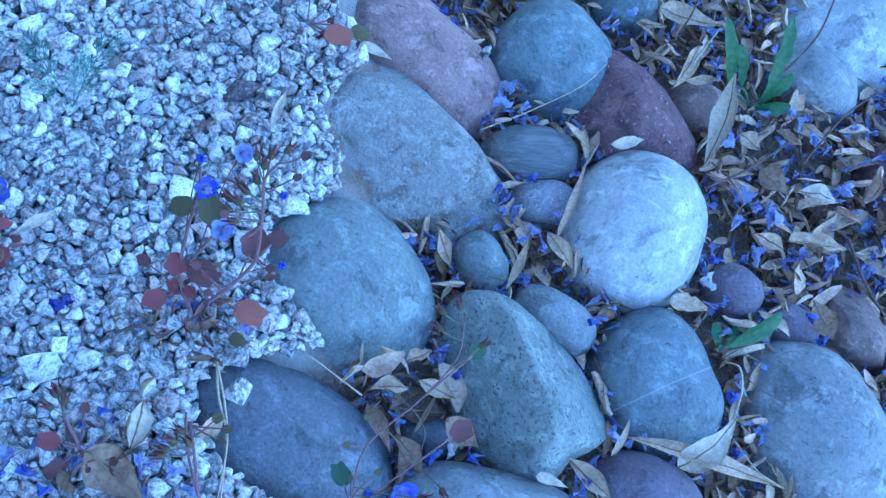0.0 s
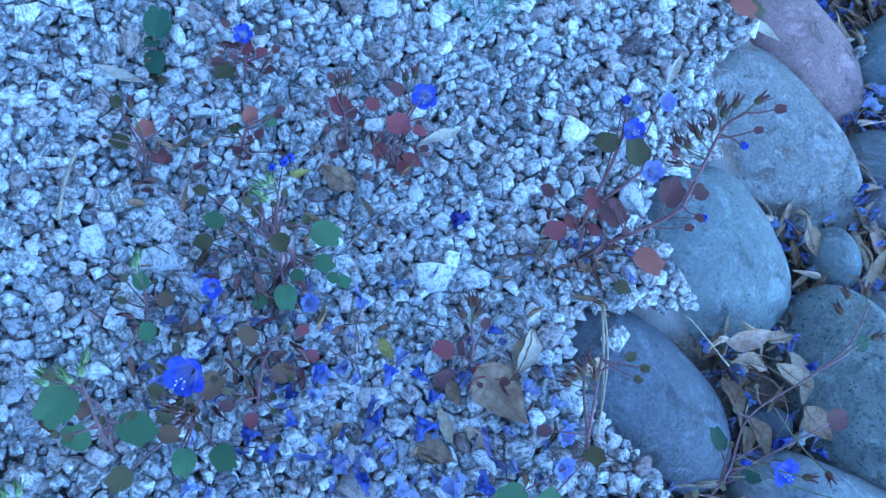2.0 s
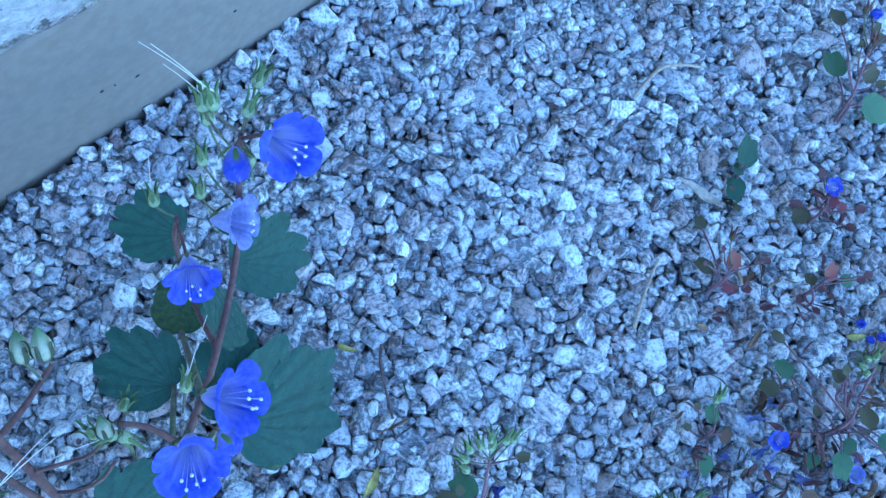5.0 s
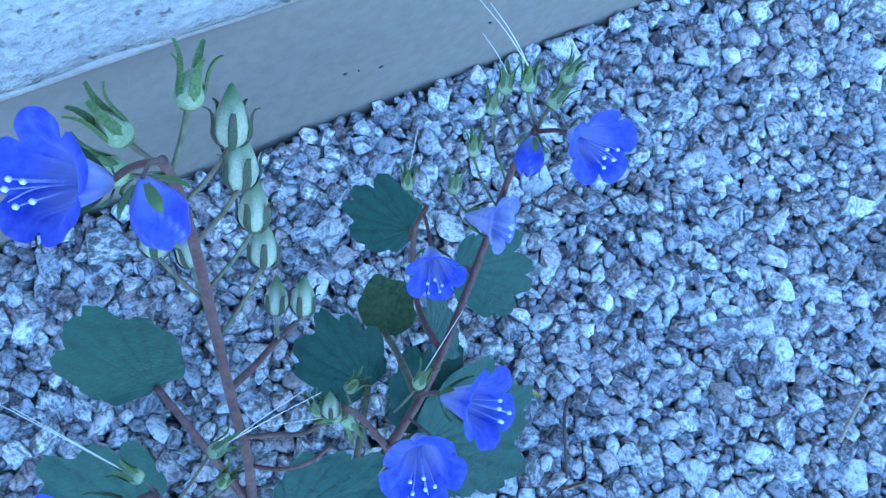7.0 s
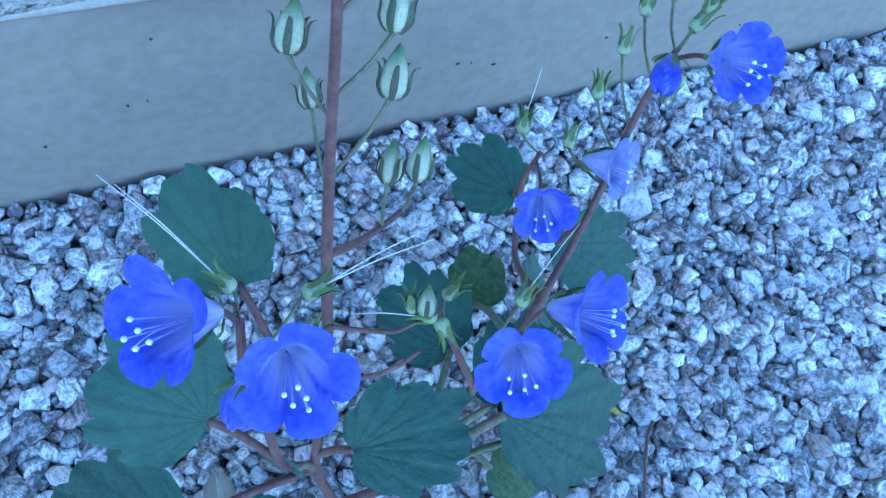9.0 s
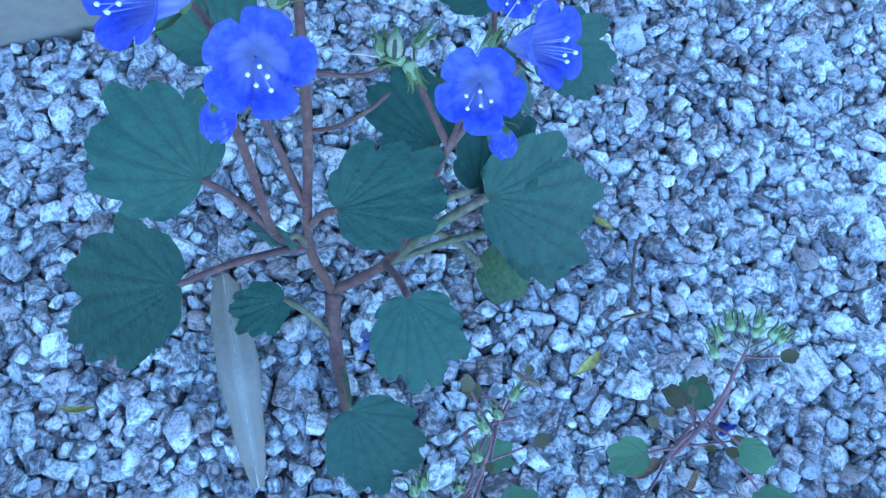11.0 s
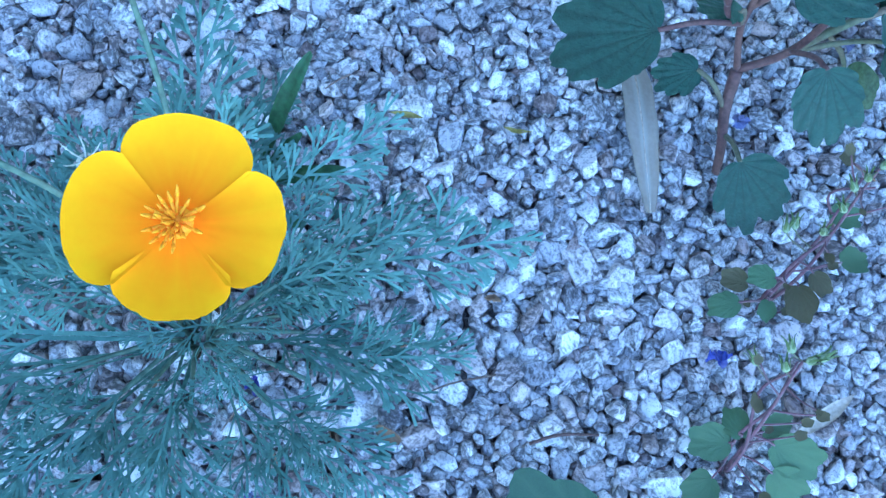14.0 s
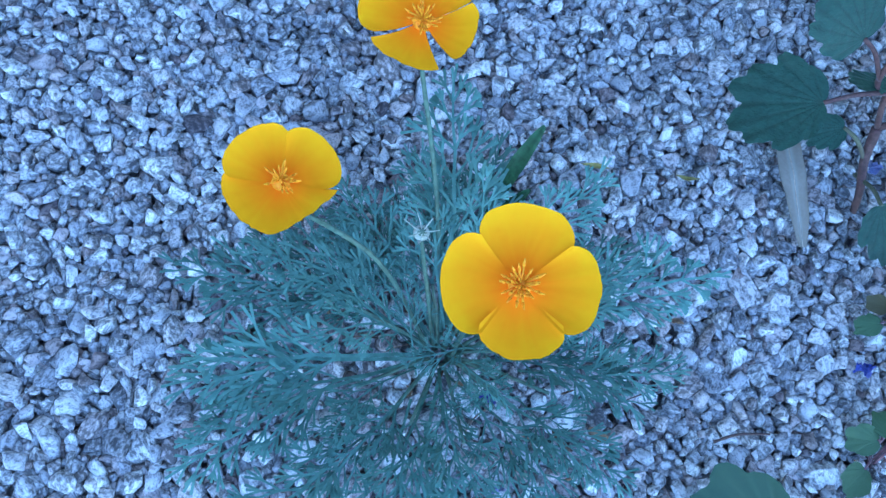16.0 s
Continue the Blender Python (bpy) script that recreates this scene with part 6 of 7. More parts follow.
def dry_leaf(label, a, b, wide, curl, tone):
    a, b = Vector(a), Vector(b)
    long = (b - a).length
    seed = int(a.x * 9173 + a.y * 3571) % 1000
    rng = random.Random(seed)
    geo = curled_geo(long, wide * (1.0 if tone != "long" else 0.96), curl, seed, blunt=1.15 if tone != "long" else 0.42)
    ob = mesh_ob("dry_leaf", geo[0], geo[1], DRY[tone], tint=geo[2])
    ob.matrix_world = frame_at(a, b - a, (rng.uniform(-0.6, 0.6), rng.uniform(-0.6, 0.6), 1) if tone != "long" else (0.1, -0.05, 1))
    if wide > 0.011:
        mid = [geo[0][i * 7 + 3] + Vector((0, 0, 0.0002)) for i in range(0, 17, 2)]
        part("midrib", tube(mid, 0.0006, 0.0003, 5, 2), DRY["pale"] if tone == "long" else DRY["brown"], ob)
    return tagged(ob, label, "dry leaf", "dry leaves on the ground")


def twig(label, pts, r, tone):
    ob = mesh_ob("twig", *tube(pts, r, r * 0.7, 7, 8, 0.12), WOOD[tone])
    return tagged(ob, label, "twig", "twigs and straws on the ground")


SPENT_MESH = {}


def fallen_flower(place, r, tone):
    """A crumpled bell lying where it fell."""
    seed = int(place[0] * 7717 + place[1] * 4241) % 1000
    rng = random.Random(seed)
    key = (tone, seed % 5)
    if key not in SPENT_MESH:
        v, f, t = corolla_geo(1.0, 1.7, seed % 5 + 30, 0.75, 0.15)
        v = [(x + 0.25 * noise.noise((x * 2, y * 2, z * 2 + seed % 5)), y + 0.35 * noise.noise((x * 2 + 7, y * 2, z * 2)), 0.55 * z + 0.3 * noise.noise((x * 2, y * 2 + 5, z * 2))) for x, y, z in v]
        ob = mesh_ob("fallen_flower", v, f, SPENT[tone], tint=t)
        SPENT_MESH[key] = ob.data
        bpy.data.objects.remove(ob)
    ob = new("fallen_flower", SPENT_MESH[key])
    ob.matrix_world = Matrix.Translation(place) @ pose(0, 0, 0, rng.uniform(0, 360), rng.uniform(-40, 15), rng.uniform(0, 360)) @ Matrix.Scale(r * 0.9, 4) @ Matrix.Translation((-0.8, 0, 0))
    words = {"blue": "fallen crumpled blue bell flower", "pale": "fallen faded violet bell flower", "dark": "fallen shrivelled dark-blue bell flower", "white": "fallen bleached white bell flower"}
    return tagged(ob, words[tone], "fallen flower", "fallen bell flowers")


dry_leaf('long curled tan leaf lying across cobbles', (0.607, 0.721, -0.030), (0.713, 0.734, -0.035), 0.0148, 0.50, 'tan')
dry_leaf('pale papery dry leaf between cobbles', (0.644, 0.718, -0.035), (0.665, 0.760, -0.020), 0.0218, 0.35, 'pale')
dry_leaf('rolled tan leaf beside a dark cobble', (0.449, 0.679, -0.022), (0.470, 0.690, -0.022), 0.0148, 0.80, 'tan')
dry_leaf('rolled tan leaf in the gap between cobbles', (0.474, 0.698, -0.025), (0.499, 0.697, -0.025), 0.0143, 0.70, 'tan')
dry_leaf('curled brown leaf in the gap between cobbles', (0.452, 0.673, -0.030), (0.476, 0.652, -0.030), 0.0135, 0.70, 'brown')
dry_leaf('curled brown leaf with a twig over it', (0.463, 0.704, -0.020), (0.474, 0.717, -0.020), 0.0123, 0.70, 'tan')
dry_leaf('dark curled leaf in the gap between cobbles', (0.468, 0.680, -0.040), (0.498, 0.690, -0.040), 0.0208, 0.50, 'dark')
dry_leaf('brown curled leaf in the gap between cobbles', (0.475, 0.664, -0.035), (0.498, 0.648, -0.035), 0.0162, 0.60, 'brown')
dry_leaf('broad brown leaf half under a cobble', (0.498, 0.682, -0.020), (0.522, 0.675, -0.020), 0.0184, 0.30, 'brown')
dry_leaf('large blue-grey dry leaf standing upright in litter', (0.599, 0.929, -0.040), (0.586, 0.973, 0.010), 0.0204, 0.50, 'pale')
dry_leaf('curled tan leaf against a white cobble', (0.512, 0.821, -0.020), (0.536, 0.804, -0.020), 0.0146, 0.60, 'tan')
dry_leaf('narrow tan leaf among pebbles', (0.502, 0.777, -0.030), (0.503, 0.815, -0.030), 0.0080, 0.40, 'tan')
dry_leaf('narrow tan leaf leaning on a white cobble', (0.520, 0.825, -0.030), (0.519, 0.889, -0.030), 0.0061, 0.30, 'tan')
dry_leaf('tan leaf beside a maroon rock', (0.556, 0.969, -0.030), (0.563, 1.013, -0.030), 0.0139, 0.50, 'tan')
dry_leaf('large curled tan leaf in litter', (0.526, 1.030, -0.030), (0.575, 1.039, -0.030), 0.0230, 0.60, 'tan')
dry_leaf('broad tan leaf in litter', (0.516, 1.015, -0.035), (0.537, 1.022, -0.035), 0.0117, 0.40, 'tan')
dry_leaf('rolled tan leaf near a maroon rock', (0.562, 0.981, -0.030), (0.588, 0.994, -0.030), 0.0106, 0.80, 'tan')
dry_leaf('white papery leaf in litter', (0.665, 0.937, -0.035), (0.696, 0.943, -0.035), 0.0160, 0.40, 'pale')
dry_leaf('curled tan leaf with a torn edge', (0.672, 0.901, -0.040), (0.712, 0.914, -0.040), 0.0217, 0.50, 'tan')
dry_leaf('curled tan leaf in litter', (0.647, 0.896, -0.040), (0.670, 0.893, -0.040), 0.0157, 0.60, 'tan')
dry_leaf('brown torn leaf in litter', (0.636, 0.941, -0.035), (0.661, 0.932, -0.035), 0.0180, 0.30, 'brown')
dry_leaf('tan leaf standing in litter', (0.613, 0.959, -0.030), (0.630, 0.953, -0.030), 0.0160, 0.40, 'tan')
dry_leaf('brown leaf beside a reddish rock', (0.702, 0.870, -0.045), (0.723, 0.848, -0.045), 0.0194, 0.30, 'brown')
dry_leaf('tan curled leaf below a pitted rock', (0.573, 0.693, -0.025), (0.607, 0.681, -0.025), 0.0163, 0.60, 'tan')
dry_leaf('small pale leaf below a pitted rock', (0.560, 0.673, -0.020), (0.580, 0.675, -0.020), 0.0080, 0.40, 'pale')
dry_leaf('white leaf tip on a white cobble', (0.528, 0.896, -0.012), (0.548, 0.910, -0.012), 0.0099, 0.40, 'pale')
dry_leaf('tan leaf by a striped pebble', (0.495, 0.908, -0.030), (0.517, 0.896, -0.030), 0.0078, 0.40, 'tan')
dry_leaf('tan leaf by a striped pebble', (0.471, 0.846, -0.040), (0.487, 0.858, -0.040), 0.0054, 0.30, 'tan')
dry_leaf('curled tan leaf in the gravel seam', (0.446, 0.793, -0.020), (0.464, 0.772, -0.020), 0.0129, 0.70, 'tan')
dry_leaf('tan leaf near a small grey pebble', (0.477, 0.831, -0.040), (0.494, 0.825, -0.040), 0.0113, 0.50, 'tan')
dry_leaf('dry leaf sliver by the pink cobble', (0.345, 0.884, -0.004), (0.373, 0.881, -0.004), 0.0067, 0.30, 'pale')
dry_leaf('dry leaf sliver on gravel', (0.328, 0.796, 0.006), (0.325, 0.824, 0.006), 0.0063, 0.40, 'pale')
dry_leaf('pale dry leaf on gravel', (0.229, 0.670, 0.004), (0.244, 0.693, 0.004), 0.0071, 0.30, 'pale')
dry_leaf('tan dry leaf standing on gravel', (0.342, 0.618, 0.006), (0.348, 0.591, 0.006), 0.0152, 0.40, 'tan')
dry_leaf('tan dry leaf on gravel by a dark cobble', (0.374, 0.611, 0.004), (0.384, 0.627, 0.004), 0.0117, 0.50, 'tan')
dry_leaf('curled brown leaf under a red seedling', (0.340, 0.662, 0.004), (0.357, 0.674, 0.004), 0.0102, 0.50, 'brown')
dry_leaf('broad brown dry leaf on gravel', (0.328, 0.580, 0.012), (0.366, 0.570, 0.012), 0.0265, 0.22, 'fawn')
dry_leaf('tan dry leaf on gravel', (0.341, 0.616, 0.008), (0.347, 0.590, 0.008), 0.0141, 0.40, 'pale')
dry_leaf('narrow brown leaf on gravel', (0.322, 0.553, 0.005), (0.340, 0.540, 0.005), 0.0077, 0.40, 'tan')
dry_leaf('small brown leaf on gravel', (0.340, 0.552, 0.005), (0.358, 0.549, 0.005), 0.0089, 0.40, 'tan')
dry_leaf('brown dry leaf under fallen petals', (0.324, 0.530, 0.004), (0.346, 0.534, 0.004), 0.0146, 0.30, 'brown')
dry_leaf('brown crumpled leaf on gravel', (0.194, 0.626, 0.004), (0.219, 0.626, 0.004), 0.0143, 0.40, 'brown')
dry_leaf('pale dry leaf on gravel', (0.061, 0.598, 0.006), (0.088, 0.606, 0.006), 0.0081, 0.30, 'pale')
dry_leaf('long grey-tan willow leaf on gravel', (-0.003, 0.226, 0.006), (0.086, 0.218, 0.006), 0.0167, 0.12, 'long')
dry_leaf('pale narrow dry leaf on gravel', (0.201, 0.263, 0.004), (0.185, 0.298, 0.004), 0.0079, 0.30, 'pale')
dry_leaf('yellow dried petal on gravel', (0.184, 0.610, 0.006), (0.192, 0.620, 0.006), 0.0050, 0.40, 'yellow')
dry_leaf('yellow dried petal on gravel', (0.277, 0.564, 0.006), (0.290, 0.558, 0.006), 0.0078, 0.40, 'yellow')
dry_leaf('yellow leaf scrap on gravel', (0.015, 0.389, 0.006), (0.024, 0.395, 0.006), 0.0039, 0.50, 'yellow')
dry_leaf('yellow leaf scrap on gravel', (0.020, 0.097, 0.005), (0.025, 0.114, 0.005), 0.0034, 0.40, 'yellow')
dry_leaf('yellow leaf scrap on gravel', (0.033, 0.153, 0.005), (0.037, 0.167, 0.005), 0.0030, 0.40, 'yellow')
dry_leaf('olive leaf scrap on gravel', (0.081, 0.351, 0.006), (0.074, 0.367, 0.006), 0.0055, 0.40, 'yellow')
twig('pale double straw lying across a dark cobble', [(0.366, 0.652, 0.006), (0.376, 0.635, 0.008), (0.389, 0.618, 0.000), (0.402, 0.587, 0.006)], 0.00080, 'straw')
twig('pale straw on gravel beside a cobble', [(0.367, 0.651, 0.008), (0.382, 0.631, 0.006), (0.392, 0.613, 0.002), (0.401, 0.585, 0.008)], 0.00070, 'straw')
twig('thin dry grass stem over litter', [(0.445, 0.864, -0.010), (0.470, 0.894, -0.012), (0.495, 0.926, -0.008), (0.506, 0.960, -0.020)], 0.00040, 'straw')
twig('dry twig over litter', [(0.603, 0.907, -0.030), (0.625, 0.933, -0.030), (0.646, 0.963, -0.020)], 0.00090, 'bark')
twig('dark twig leaning over pale cobble', [(0.619, 0.999, -0.020), (0.634, 1.036, 0.000), (0.636, 1.072, 0.010)], 0.00090, 'bark')
twig('dark twig in litter', [(0.662, 0.957, -0.030), (0.679, 1.005, -0.020), (0.701, 1.037, -0.010)], 0.00080, 'bark')
twig('dark twig in litter', [(0.547, 1.015, -0.030), (0.549, 1.031, -0.020), (0.547, 1.044, -0.010)], 0.00080, 'bark')
twig('brown twig in litter', [(0.712, 0.923, -0.040), (0.729, 0.893, -0.035), (0.749, 0.875, -0.035)], 0.00130, 'bark')
twig('bent straw by the large cobble', [(0.667, 0.761, -0.030), (0.663, 0.777, -0.020), (0.654, 0.786, -0.010), (0.648, 0.790, -0.020)], 0.00080, 'straw')
twig('thin straw below cobbles', [(0.672, 0.747, -0.030), (0.690, 0.736, -0.030), (0.707, 0.732, -0.030)], 0.00060, 'straw')
twig('curved brown tendril in the cobble gap', [(0.459, 0.677, -0.010), (0.473, 0.677, -0.005), (0.488, 0.669, -0.010), (0.492, 0.658, -0.020)], 0.00060, 'bark')
twig('straw stub in litter', [(0.562, 0.988, -0.020), (0.571, 1.024, -0.020)], 0.00090, 'straw')
twig('curled brown tendril on gravel', [(0.308, 0.644, 0.004), (0.321, 0.652, 0.010), (0.333, 0.652, 0.004)], 0.00100, 'bark')
twig('thin grey straw on gravel', [(0.105, 0.517, 0.005), (0.095, 0.534, 0.007), (0.086, 0.554, 0.006)], 0.00120, 'straw')
twig('thin brown stem on gravel', [(0.029, 0.406, 0.006), (0.038, 0.398, 0.008), (0.061, 0.387, 0.006)], 0.00090, 'bark')
twig('curved pale dry stalk on gravel', [(0.008, 0.610, 0.006), (0.005, 0.630, 0.012), (0.010, 0.645, 0.010), (0.019, 0.657, 0.008)], 0.00120, 'straw')
twig('thin brown stem on gravel', [(0.189, 0.140, 0.006), (0.187, 0.154, 0.008), (0.189, 0.172, 0.006)], 0.00090, 'bark')
twig('faint straw on gravel', [(0.447, 0.672, -0.010), (0.416, 0.677, 0.000), (0.408, 0.678, 0.000)], 0.00050, 'straw')
fallen_flower((0.293, 0.549, 0.009), 0.0070, 'blue')
fallen_flower((0.307, 0.559, 0.009), 0.0071, 'blue')
fallen_flower((0.263, 0.528, 0.009), 0.0077, 'blue')
fallen_flower((0.300, 0.530, 0.009), 0.0076, 'blue')
fallen_flower((0.323, 0.536, 0.009), 0.0083, 'blue')
fallen_flower((0.299, 0.497, 0.009), 0.0087, 'pale')
fallen_flower((0.352, 0.525, 0.009), 0.0096, 'pale')
fallen_flower((0.363, 0.534, 0.009), 0.0083, 'blue')
fallen_flower((0.334, 0.507, 0.009), 0.0088, 'pale')
fallen_flower((0.269, 0.522, 0.009), 0.0068, 'pale')
fallen_flower((0.255, 0.486, 0.009), 0.0067, 'blue')
fallen_flower((0.275, 0.646, 0.009), 0.0076, 'dark')
fallen_flower((0.256, 0.514, 0.009), 0.0054, 'dark')
fallen_flower((0.315, 0.497, 0.009), 0.0080, 'blue')
fallen_flower((0.267, 0.484, 0.009), 0.0067, 'blue')
fallen_flower((0.326, 0.603, 0.009), 0.0054, 'blue')
fallen_flower((0.362, 0.600, 0.009), 0.0058, 'pale')
fallen_flower((0.230, 0.494, 0.009), 0.0061, 'dark')
fallen_flower((0.319, 0.555, 0.009), 0.0053, 'blue')
fallen_flower((0.265, 0.503, 0.009), 0.0054, 'blue')
fallen_flower((0.285, 0.502, 0.009), 0.0061, 'pale')
fallen_flower((0.371, 0.549, 0.009), 0.0063, 'pale')
fallen_flower((0.375, 0.590, 0.009), 0.0065, 'pale')
fallen_flower((0.040, 0.275, 0.005), 0.0065, 'pale')
fallen_flower((0.002, 0.345, 0.005), 0.0053, 'pale')
fallen_flower((0.160, 0.234, 0.005), 0.0045, 'blue')
fallen_flower((0.187, 0.358, 0.005), 0.0066, 'blue')
fallen_flower((0.162, 0.238, 0.005), 0.0053, 'blue')
fallen_flower((0.150, 0.022, 0.005), 0.0063, 'dark')
fallen_flower((0.198, 0.019, 0.005), 0.0061, 'pale')
fallen_flower((0.160, 0.236, 0.005), 0.0051, 'blue')
fallen_flower((0.275, 0.647, 0.005), 0.0057, 'dark')
fallen_flower((0.321, 0.772, 0.005), 0.0055, 'pale')
fallen_flower((0.121, 0.404, 0.005), 0.0049, 'dark')
fallen_flower((0.317, 0.591, 0.005), 0.0030, 'blue')
fallen_flower((0.188, 0.326, 0.005), 0.0040, 'dark')
fallen_flower((0.448, 0.914, -0.028), 0.0078, 'pale')
fallen_flower((0.451, 0.901, -0.028), 0.0085, 'pale')
fallen_flower((0.465, 0.903, -0.028), 0.0070, 'pale')
fallen_flower((0.502, 0.822, -0.028), 0.0059, 'pale')
fallen_flower((0.490, 0.859, -0.028), 0.0053, 'blue')
fallen_flower((0.454, 0.696, -0.028), 0.0062, 'pale')
fallen_flower((0.495, 0.713, -0.028), 0.0055, 'blue')
fallen_flower((0.501, 0.661, -0.028), 0.0080, 'blue')
fallen_flower((0.524, 0.668, -0.028), 0.0054, 'blue')
fallen_flower((0.461, 0.640, -0.028), 0.0046, 'blue')
fallen_flower((0.591, 0.681, -0.028), 0.0075, 'blue')
fallen_flower((0.599, 0.718, -0.028), 0.0070, 'pale')
fallen_flower((0.663, 0.774, -0.028), 0.0065, 'blue')
fallen_flower((0.676, 0.741, -0.028), 0.0056, 'blue')
fallen_flower((0.563, 0.781, -0.028), 0.0058, 'blue')
fallen_flower((0.471, 0.838, -0.028), 0.0052, 'blue')
fallen_flower((0.655, 0.907, -0.028), 0.0101, 'pale')
fallen_flower((0.629, 0.915, -0.028), 0.0086, 'pale')
fallen_flower((0.650, 0.872, -0.028), 0.0091, 'pale')
fallen_flower((0.702, 0.893, -0.028), 0.0085, 'pale')
fallen_flower((0.625, 0.858, -0.028), 0.0068, 'blue')
fallen_flower((0.629, 0.889, -0.028), 0.0085, 'pale')
fallen_flower((0.697, 0.954, -0.028), 0.0080, 'pale')
fallen_flower((0.663, 0.981, -0.028), 0.0081, 'pale')
fallen_flower((0.623, 0.981, -0.028), 0.0065, 'pale')
fallen_flower((0.605, 0.946, -0.028), 0.0079, 'pale')
fallen_flower((0.625, 0.840, -0.028), 0.0075, 'white')
fallen_flower((0.644, 0.811, -0.028), 0.0059, 'pale')
fallen_flower((0.425, 0.933, -0.028), 0.0087, 'white')
fallen_flower((0.509, 0.669, -0.028), 0.0067, 'white')
fallen_flower((0.642, 0.993, -0.028), 0.0057, 'pale')
fallen_flower((0.709, 0.837, -0.028), 0.0060, 'blue')
fallen_flower((0.384, 0.947, -0.028), 0.0064, 'blue')
fallen_flower((0.395, 0.942, -0.028), 0.0056, 'blue')
fallen_flower((0.510, 1.016, -0.028), 0.0058, 'pale')
fallen_flower((0.698, 0.849, -0.028), 0.0060, 'blue')


# ---- loose litter between the cobbles ----
def free_place(x, y):
    """Whether a place lies in the cobble bed and outside the middles of the cobbles."""
    if past_edge(x, y) < 0.035:
        return False
    for cx, cy, a, b, yaw in COBBLES:
        t = radians(-yaw)
        u, v = (x - cx) * math.cos(t) - (y - cy) * math.sin(t), (x - cx) * math.sin(t) + (y - cy) * math.cos(t)
        if (u / a) ** 2 + (v / b) ** 2 < 0.80:
            return False
    return True


def scatter_litter(name, label, count, make, material, seed, lift):
    rng = random.Random(seed)
    geos, n, tries = [], 0, 0
    while n < count and tries < count * 12:
        tries += 1
        x, y = rng.uniform(0.36, 0.90), rng.uniform(0.55, 1.24)
        if not free_place(x, y):
            continue
        z = ground_z(x, y) + rng.uniform(0.001, lift)
        m = Matrix.Translation((x, y, z)) @ pose(0, 0, 0, rng.uniform(-35, 35), rng.uniform(-30, 30), rng.uniform(0, 360))
        geos.append(moved(make(rng), m))
        n += 1
    verts, faces, tint = [], [], []
    for g in geos:
        k = len(verts)
        verts.extend(tuple(v) for v in g[0])
        faces.extend(tuple(i + k for i in f) for f in g[1])
        tint.extend(g[2] if len(g) > 2 else [0.0] * len(g[0]))
    ob = mesh_ob(name, verts, faces, material, tint=tint)
    return tagged(ob, label, "leaf litter", kind="stuff")


def crumb(rng, lo, hi):
    ln = rng.uniform(lo, hi)
    return curled_geo(ln, ln * rng.uniform(0.2, 0.7), rng.uniform(0.5, 1.9), rng.randrange(999), 8, 6, rng.uniform(0.3, 1.0))


def petal_crumb(rng):
    """A spent bell, wilted flat: a crumpled, folded scrap that widens to a ragged mouth."""
    long, wide = rng.uniform(0.006, 0.013), rng.uniform(0.0045, 0.009)
    fold, s0 = rng.uniform(0.3, 1.3), rng.random() * 40
    n, m, verts, faces = 6, 6, [], []
    for i in range(n + 1):
        s = i / n
        h = 0.5 * wide * (0.22 + 0.78 * s ** 1.3)
        for k in range(m + 1):
            u = 2 * k / m - 1
            end = 1 + 0.10 * math.cos(u * 7 + s0) * s
            q = Vector((long * s * end, h * u * math.cos(fold * u), h * abs(u) * math.sin(fold * abs(u))))
            crease = Vector((noise.noise((s * 3, u * 2, s0)), noise.noise((s * 3 + 9, u * 2, s0)), 1.6 * noise.noise((s * 3, u * 2 + 5, s0))))
            verts.append(q + crease * wide * 0.30 * (0.3 + s))
    for i in range(n):
        for k in range(m):
            a = i * (m + 1) + k
            faces.append((a, a + 1, a + m + 2, a + m + 1))
    return verts, faces


def stick(rng):
    ln = rng.uniform(0.012, 0.045)
    return tube([(0, 0, 0), (ln / 2, rng.uniform(-0.1, 0.1) * ln, rng.uniform(0, 0.1) * ln), (ln, 0, 0)], rng.uniform(0.0003, 0.0008), 0.0003, 4, 3)


LITTER_TAN = mat("litter_tan", (0.66, 0.51, 0.37), (0.46, 0.34, 0.24), 90, 0.8, 0.5, 5.0, vary=0.35, island=True, hue=0.01)
LITTER_BROWN = mat("litter_brown", (0.28, 0.18, 0.105), (0.17, 0.11, 0.068), 90, 0.8, 0.5, 5.0, vary=0.5, island=True)
LITTER_BLUE = mat("litter_blue", (0.15, 0.155, 0.40), (0.36, 0.37, 0.58), 90, 0.7, 0.4, 5.0, vary=0.4, island=True, transl=0.2, hue=0.02)
LITTER_STICK = mat("litter_stick", (0.24, 0.176, 0.128), (0.128, 0.088, 0.072), 90, 0.8, 0.3, 5.0, vary=0.5, island=True)
scatter_litter("leaf_litter", "dark brown rotting leaf scraps between cobbles", 3000, lambda r: crumb(r, 0.007, 0.022), LITTER_BROWN, 1, 0.020)
scatter_litter("leaf_litter_pale", "tan curled leaf scraps between cobbles", 2300, lambda r: crumb(r, 0.006, 0.034), LITTER_TAN, 2, 0.026)
scatter_litter("petal_litter", "faded violet-blue petals strewn between cobbles", 2600, petal_crumb, LITTER_BLUE, 3, 0.028)
scatter_litter("stick_litter", "thin broken stalks strewn between cobbles", 420, stick, LITTER_STICK, 4, 0.026)


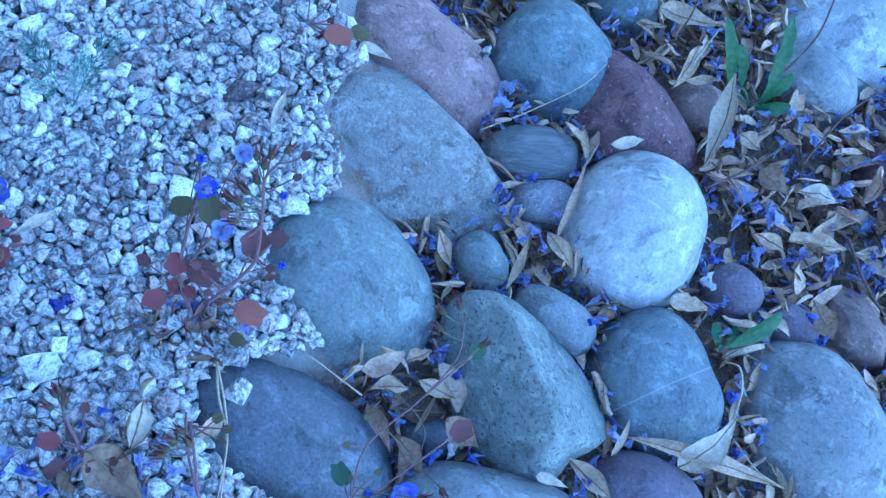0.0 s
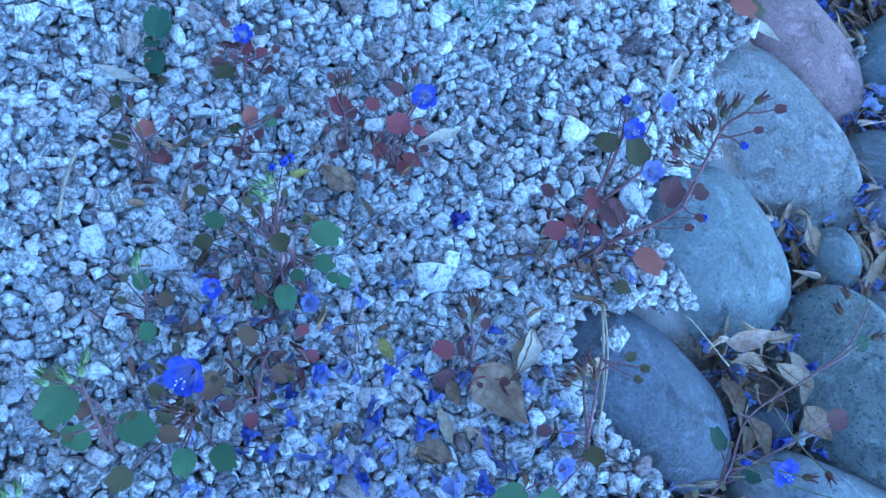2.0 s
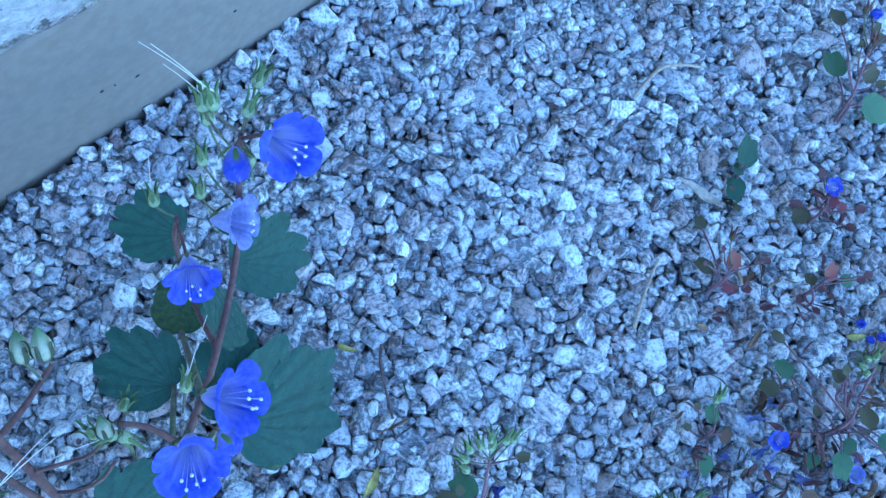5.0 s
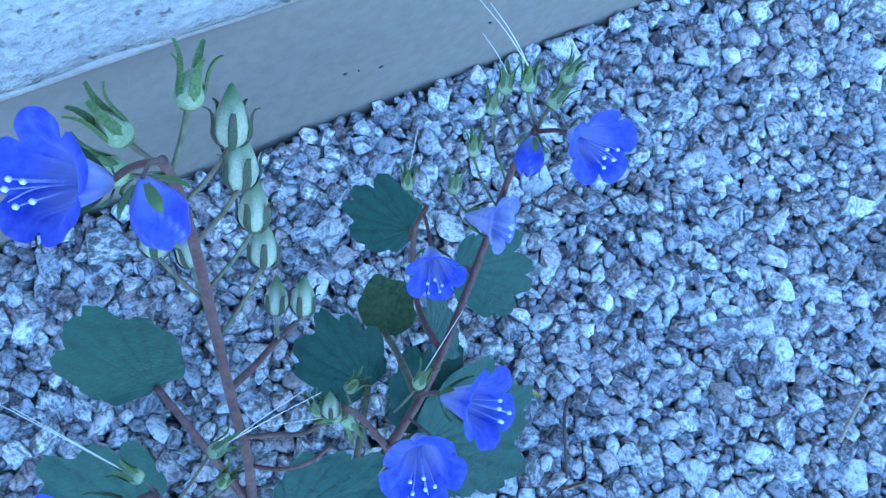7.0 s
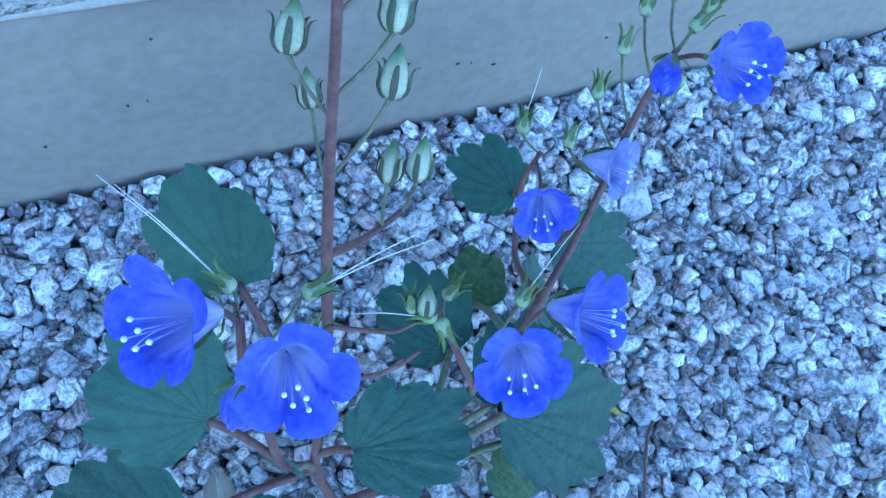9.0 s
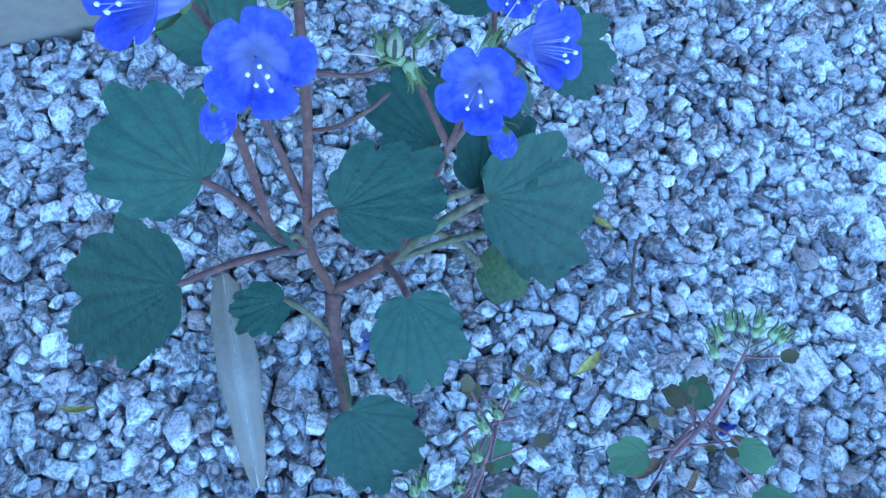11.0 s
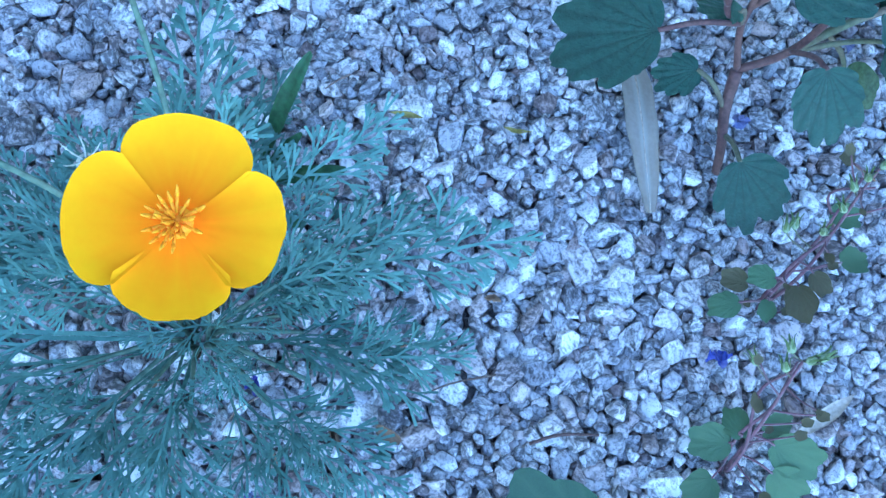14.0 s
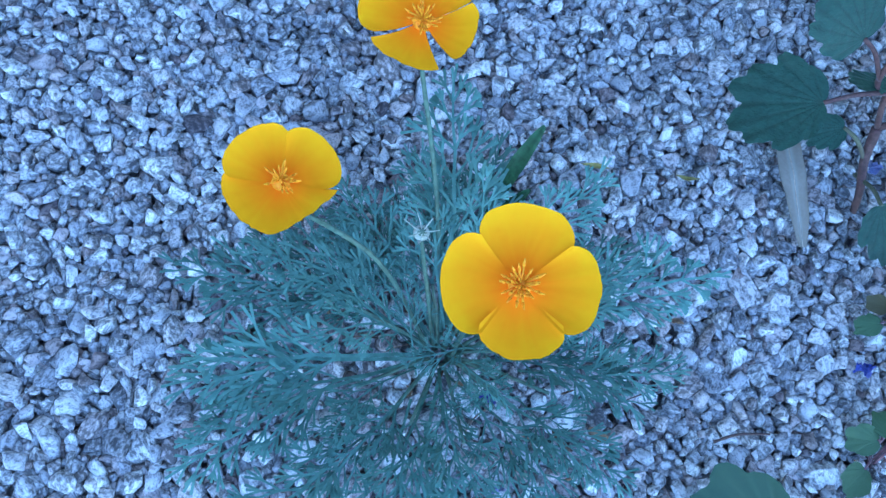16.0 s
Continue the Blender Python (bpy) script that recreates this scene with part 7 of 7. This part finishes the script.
def strew(name, label, centres, make, material, seed):
    """Loose scraps strewn on the gravel round some middles: x, y, spread, count."""
    rng = random.Random(seed)
    geos = []
    for cx, cy, spread, count in centres:
        for _ in range(count):
            x, y = rng.gauss(cx, spread), rng.gauss(cy, spread)
            geos.append(moved(make(rng), Matrix.Translation((x, y, 0.004 + rng.uniform(0, 0.004))) @ pose(0, 0, 0, rng.uniform(-40, 40), rng.uniform(-40, 40), rng.uniform(0, 360))))
    g = join(*geos)
    return tagged(mesh_ob(name, g[0], g[1], material, tint=g[2]), label, "leaf litter", kind="stuff")


strew("petal_scraps", "small faded blue petal scraps strewn on gravel", ((0.30, 0.52, 0.035, 34), (0.22, 0.53, 0.03, 22), (0.34, 0.56, 0.03, 26), (0.34, 0.67, 0.015, 8), (0.24, 0.47, 0.03, 12)), petal_crumb, LITTER_BLUE, 21)
strew("leaf_scraps", "small brown leaf scraps strewn on gravel", ((0.30, 0.53, 0.05, 24), (0.20, 0.56, 0.05, 24), (0.34, 0.66, 0.02, 12), (0.14, 0.38, 0.05, 16), (0.13, 0.03, 0.05, 24)), lambda r: crumb(r, 0.006, 0.016), LITTER_BROWN, 22)
strew("stalk_scraps", "thin dry stalks strewn on gravel", ((0.28, 0.53, 0.05, 16), (0.20, 0.56, 0.05, 12), (0.12, 0.38, 0.08, 4), (0.10, 0.02, 0.06, 16)), stick, LITTER_STICK, 23)


def withered(rng):
    g = crumb(rng, 0.006, 0.012)
    return moved(g, Matrix.Translation((0, 0, rng.uniform(0.0, 0.016))))


WITHERED = mat("withered_leaf", (0.20, 0.095, 0.09), (0.14, 0.08, 0.07), 90, 0.75, 0.4, 5.0, vary=0.4, island=True, transl=0.15, hue=0.03)
strew("withered_leaves", "shrivelled dark red leaves round the seedlings", ((0.210, 0.540, 0.012, 16), (0.230, 0.529, 0.013, 16), (0.245, 0.52, 0.014, 12), (0.335, 0.674, 0.012, 18), (0.345, 0.585, 0.012, 10), (0.176, 0.497, 0.012, 10), (0.222, 0.653, 0.010, 8), (0.155, 0.60, 0.010, 8), (0.12, 0.566, 0.010, 8), (0.127, 0.644, 0.008, 8)), withered, WITHERED, 24)
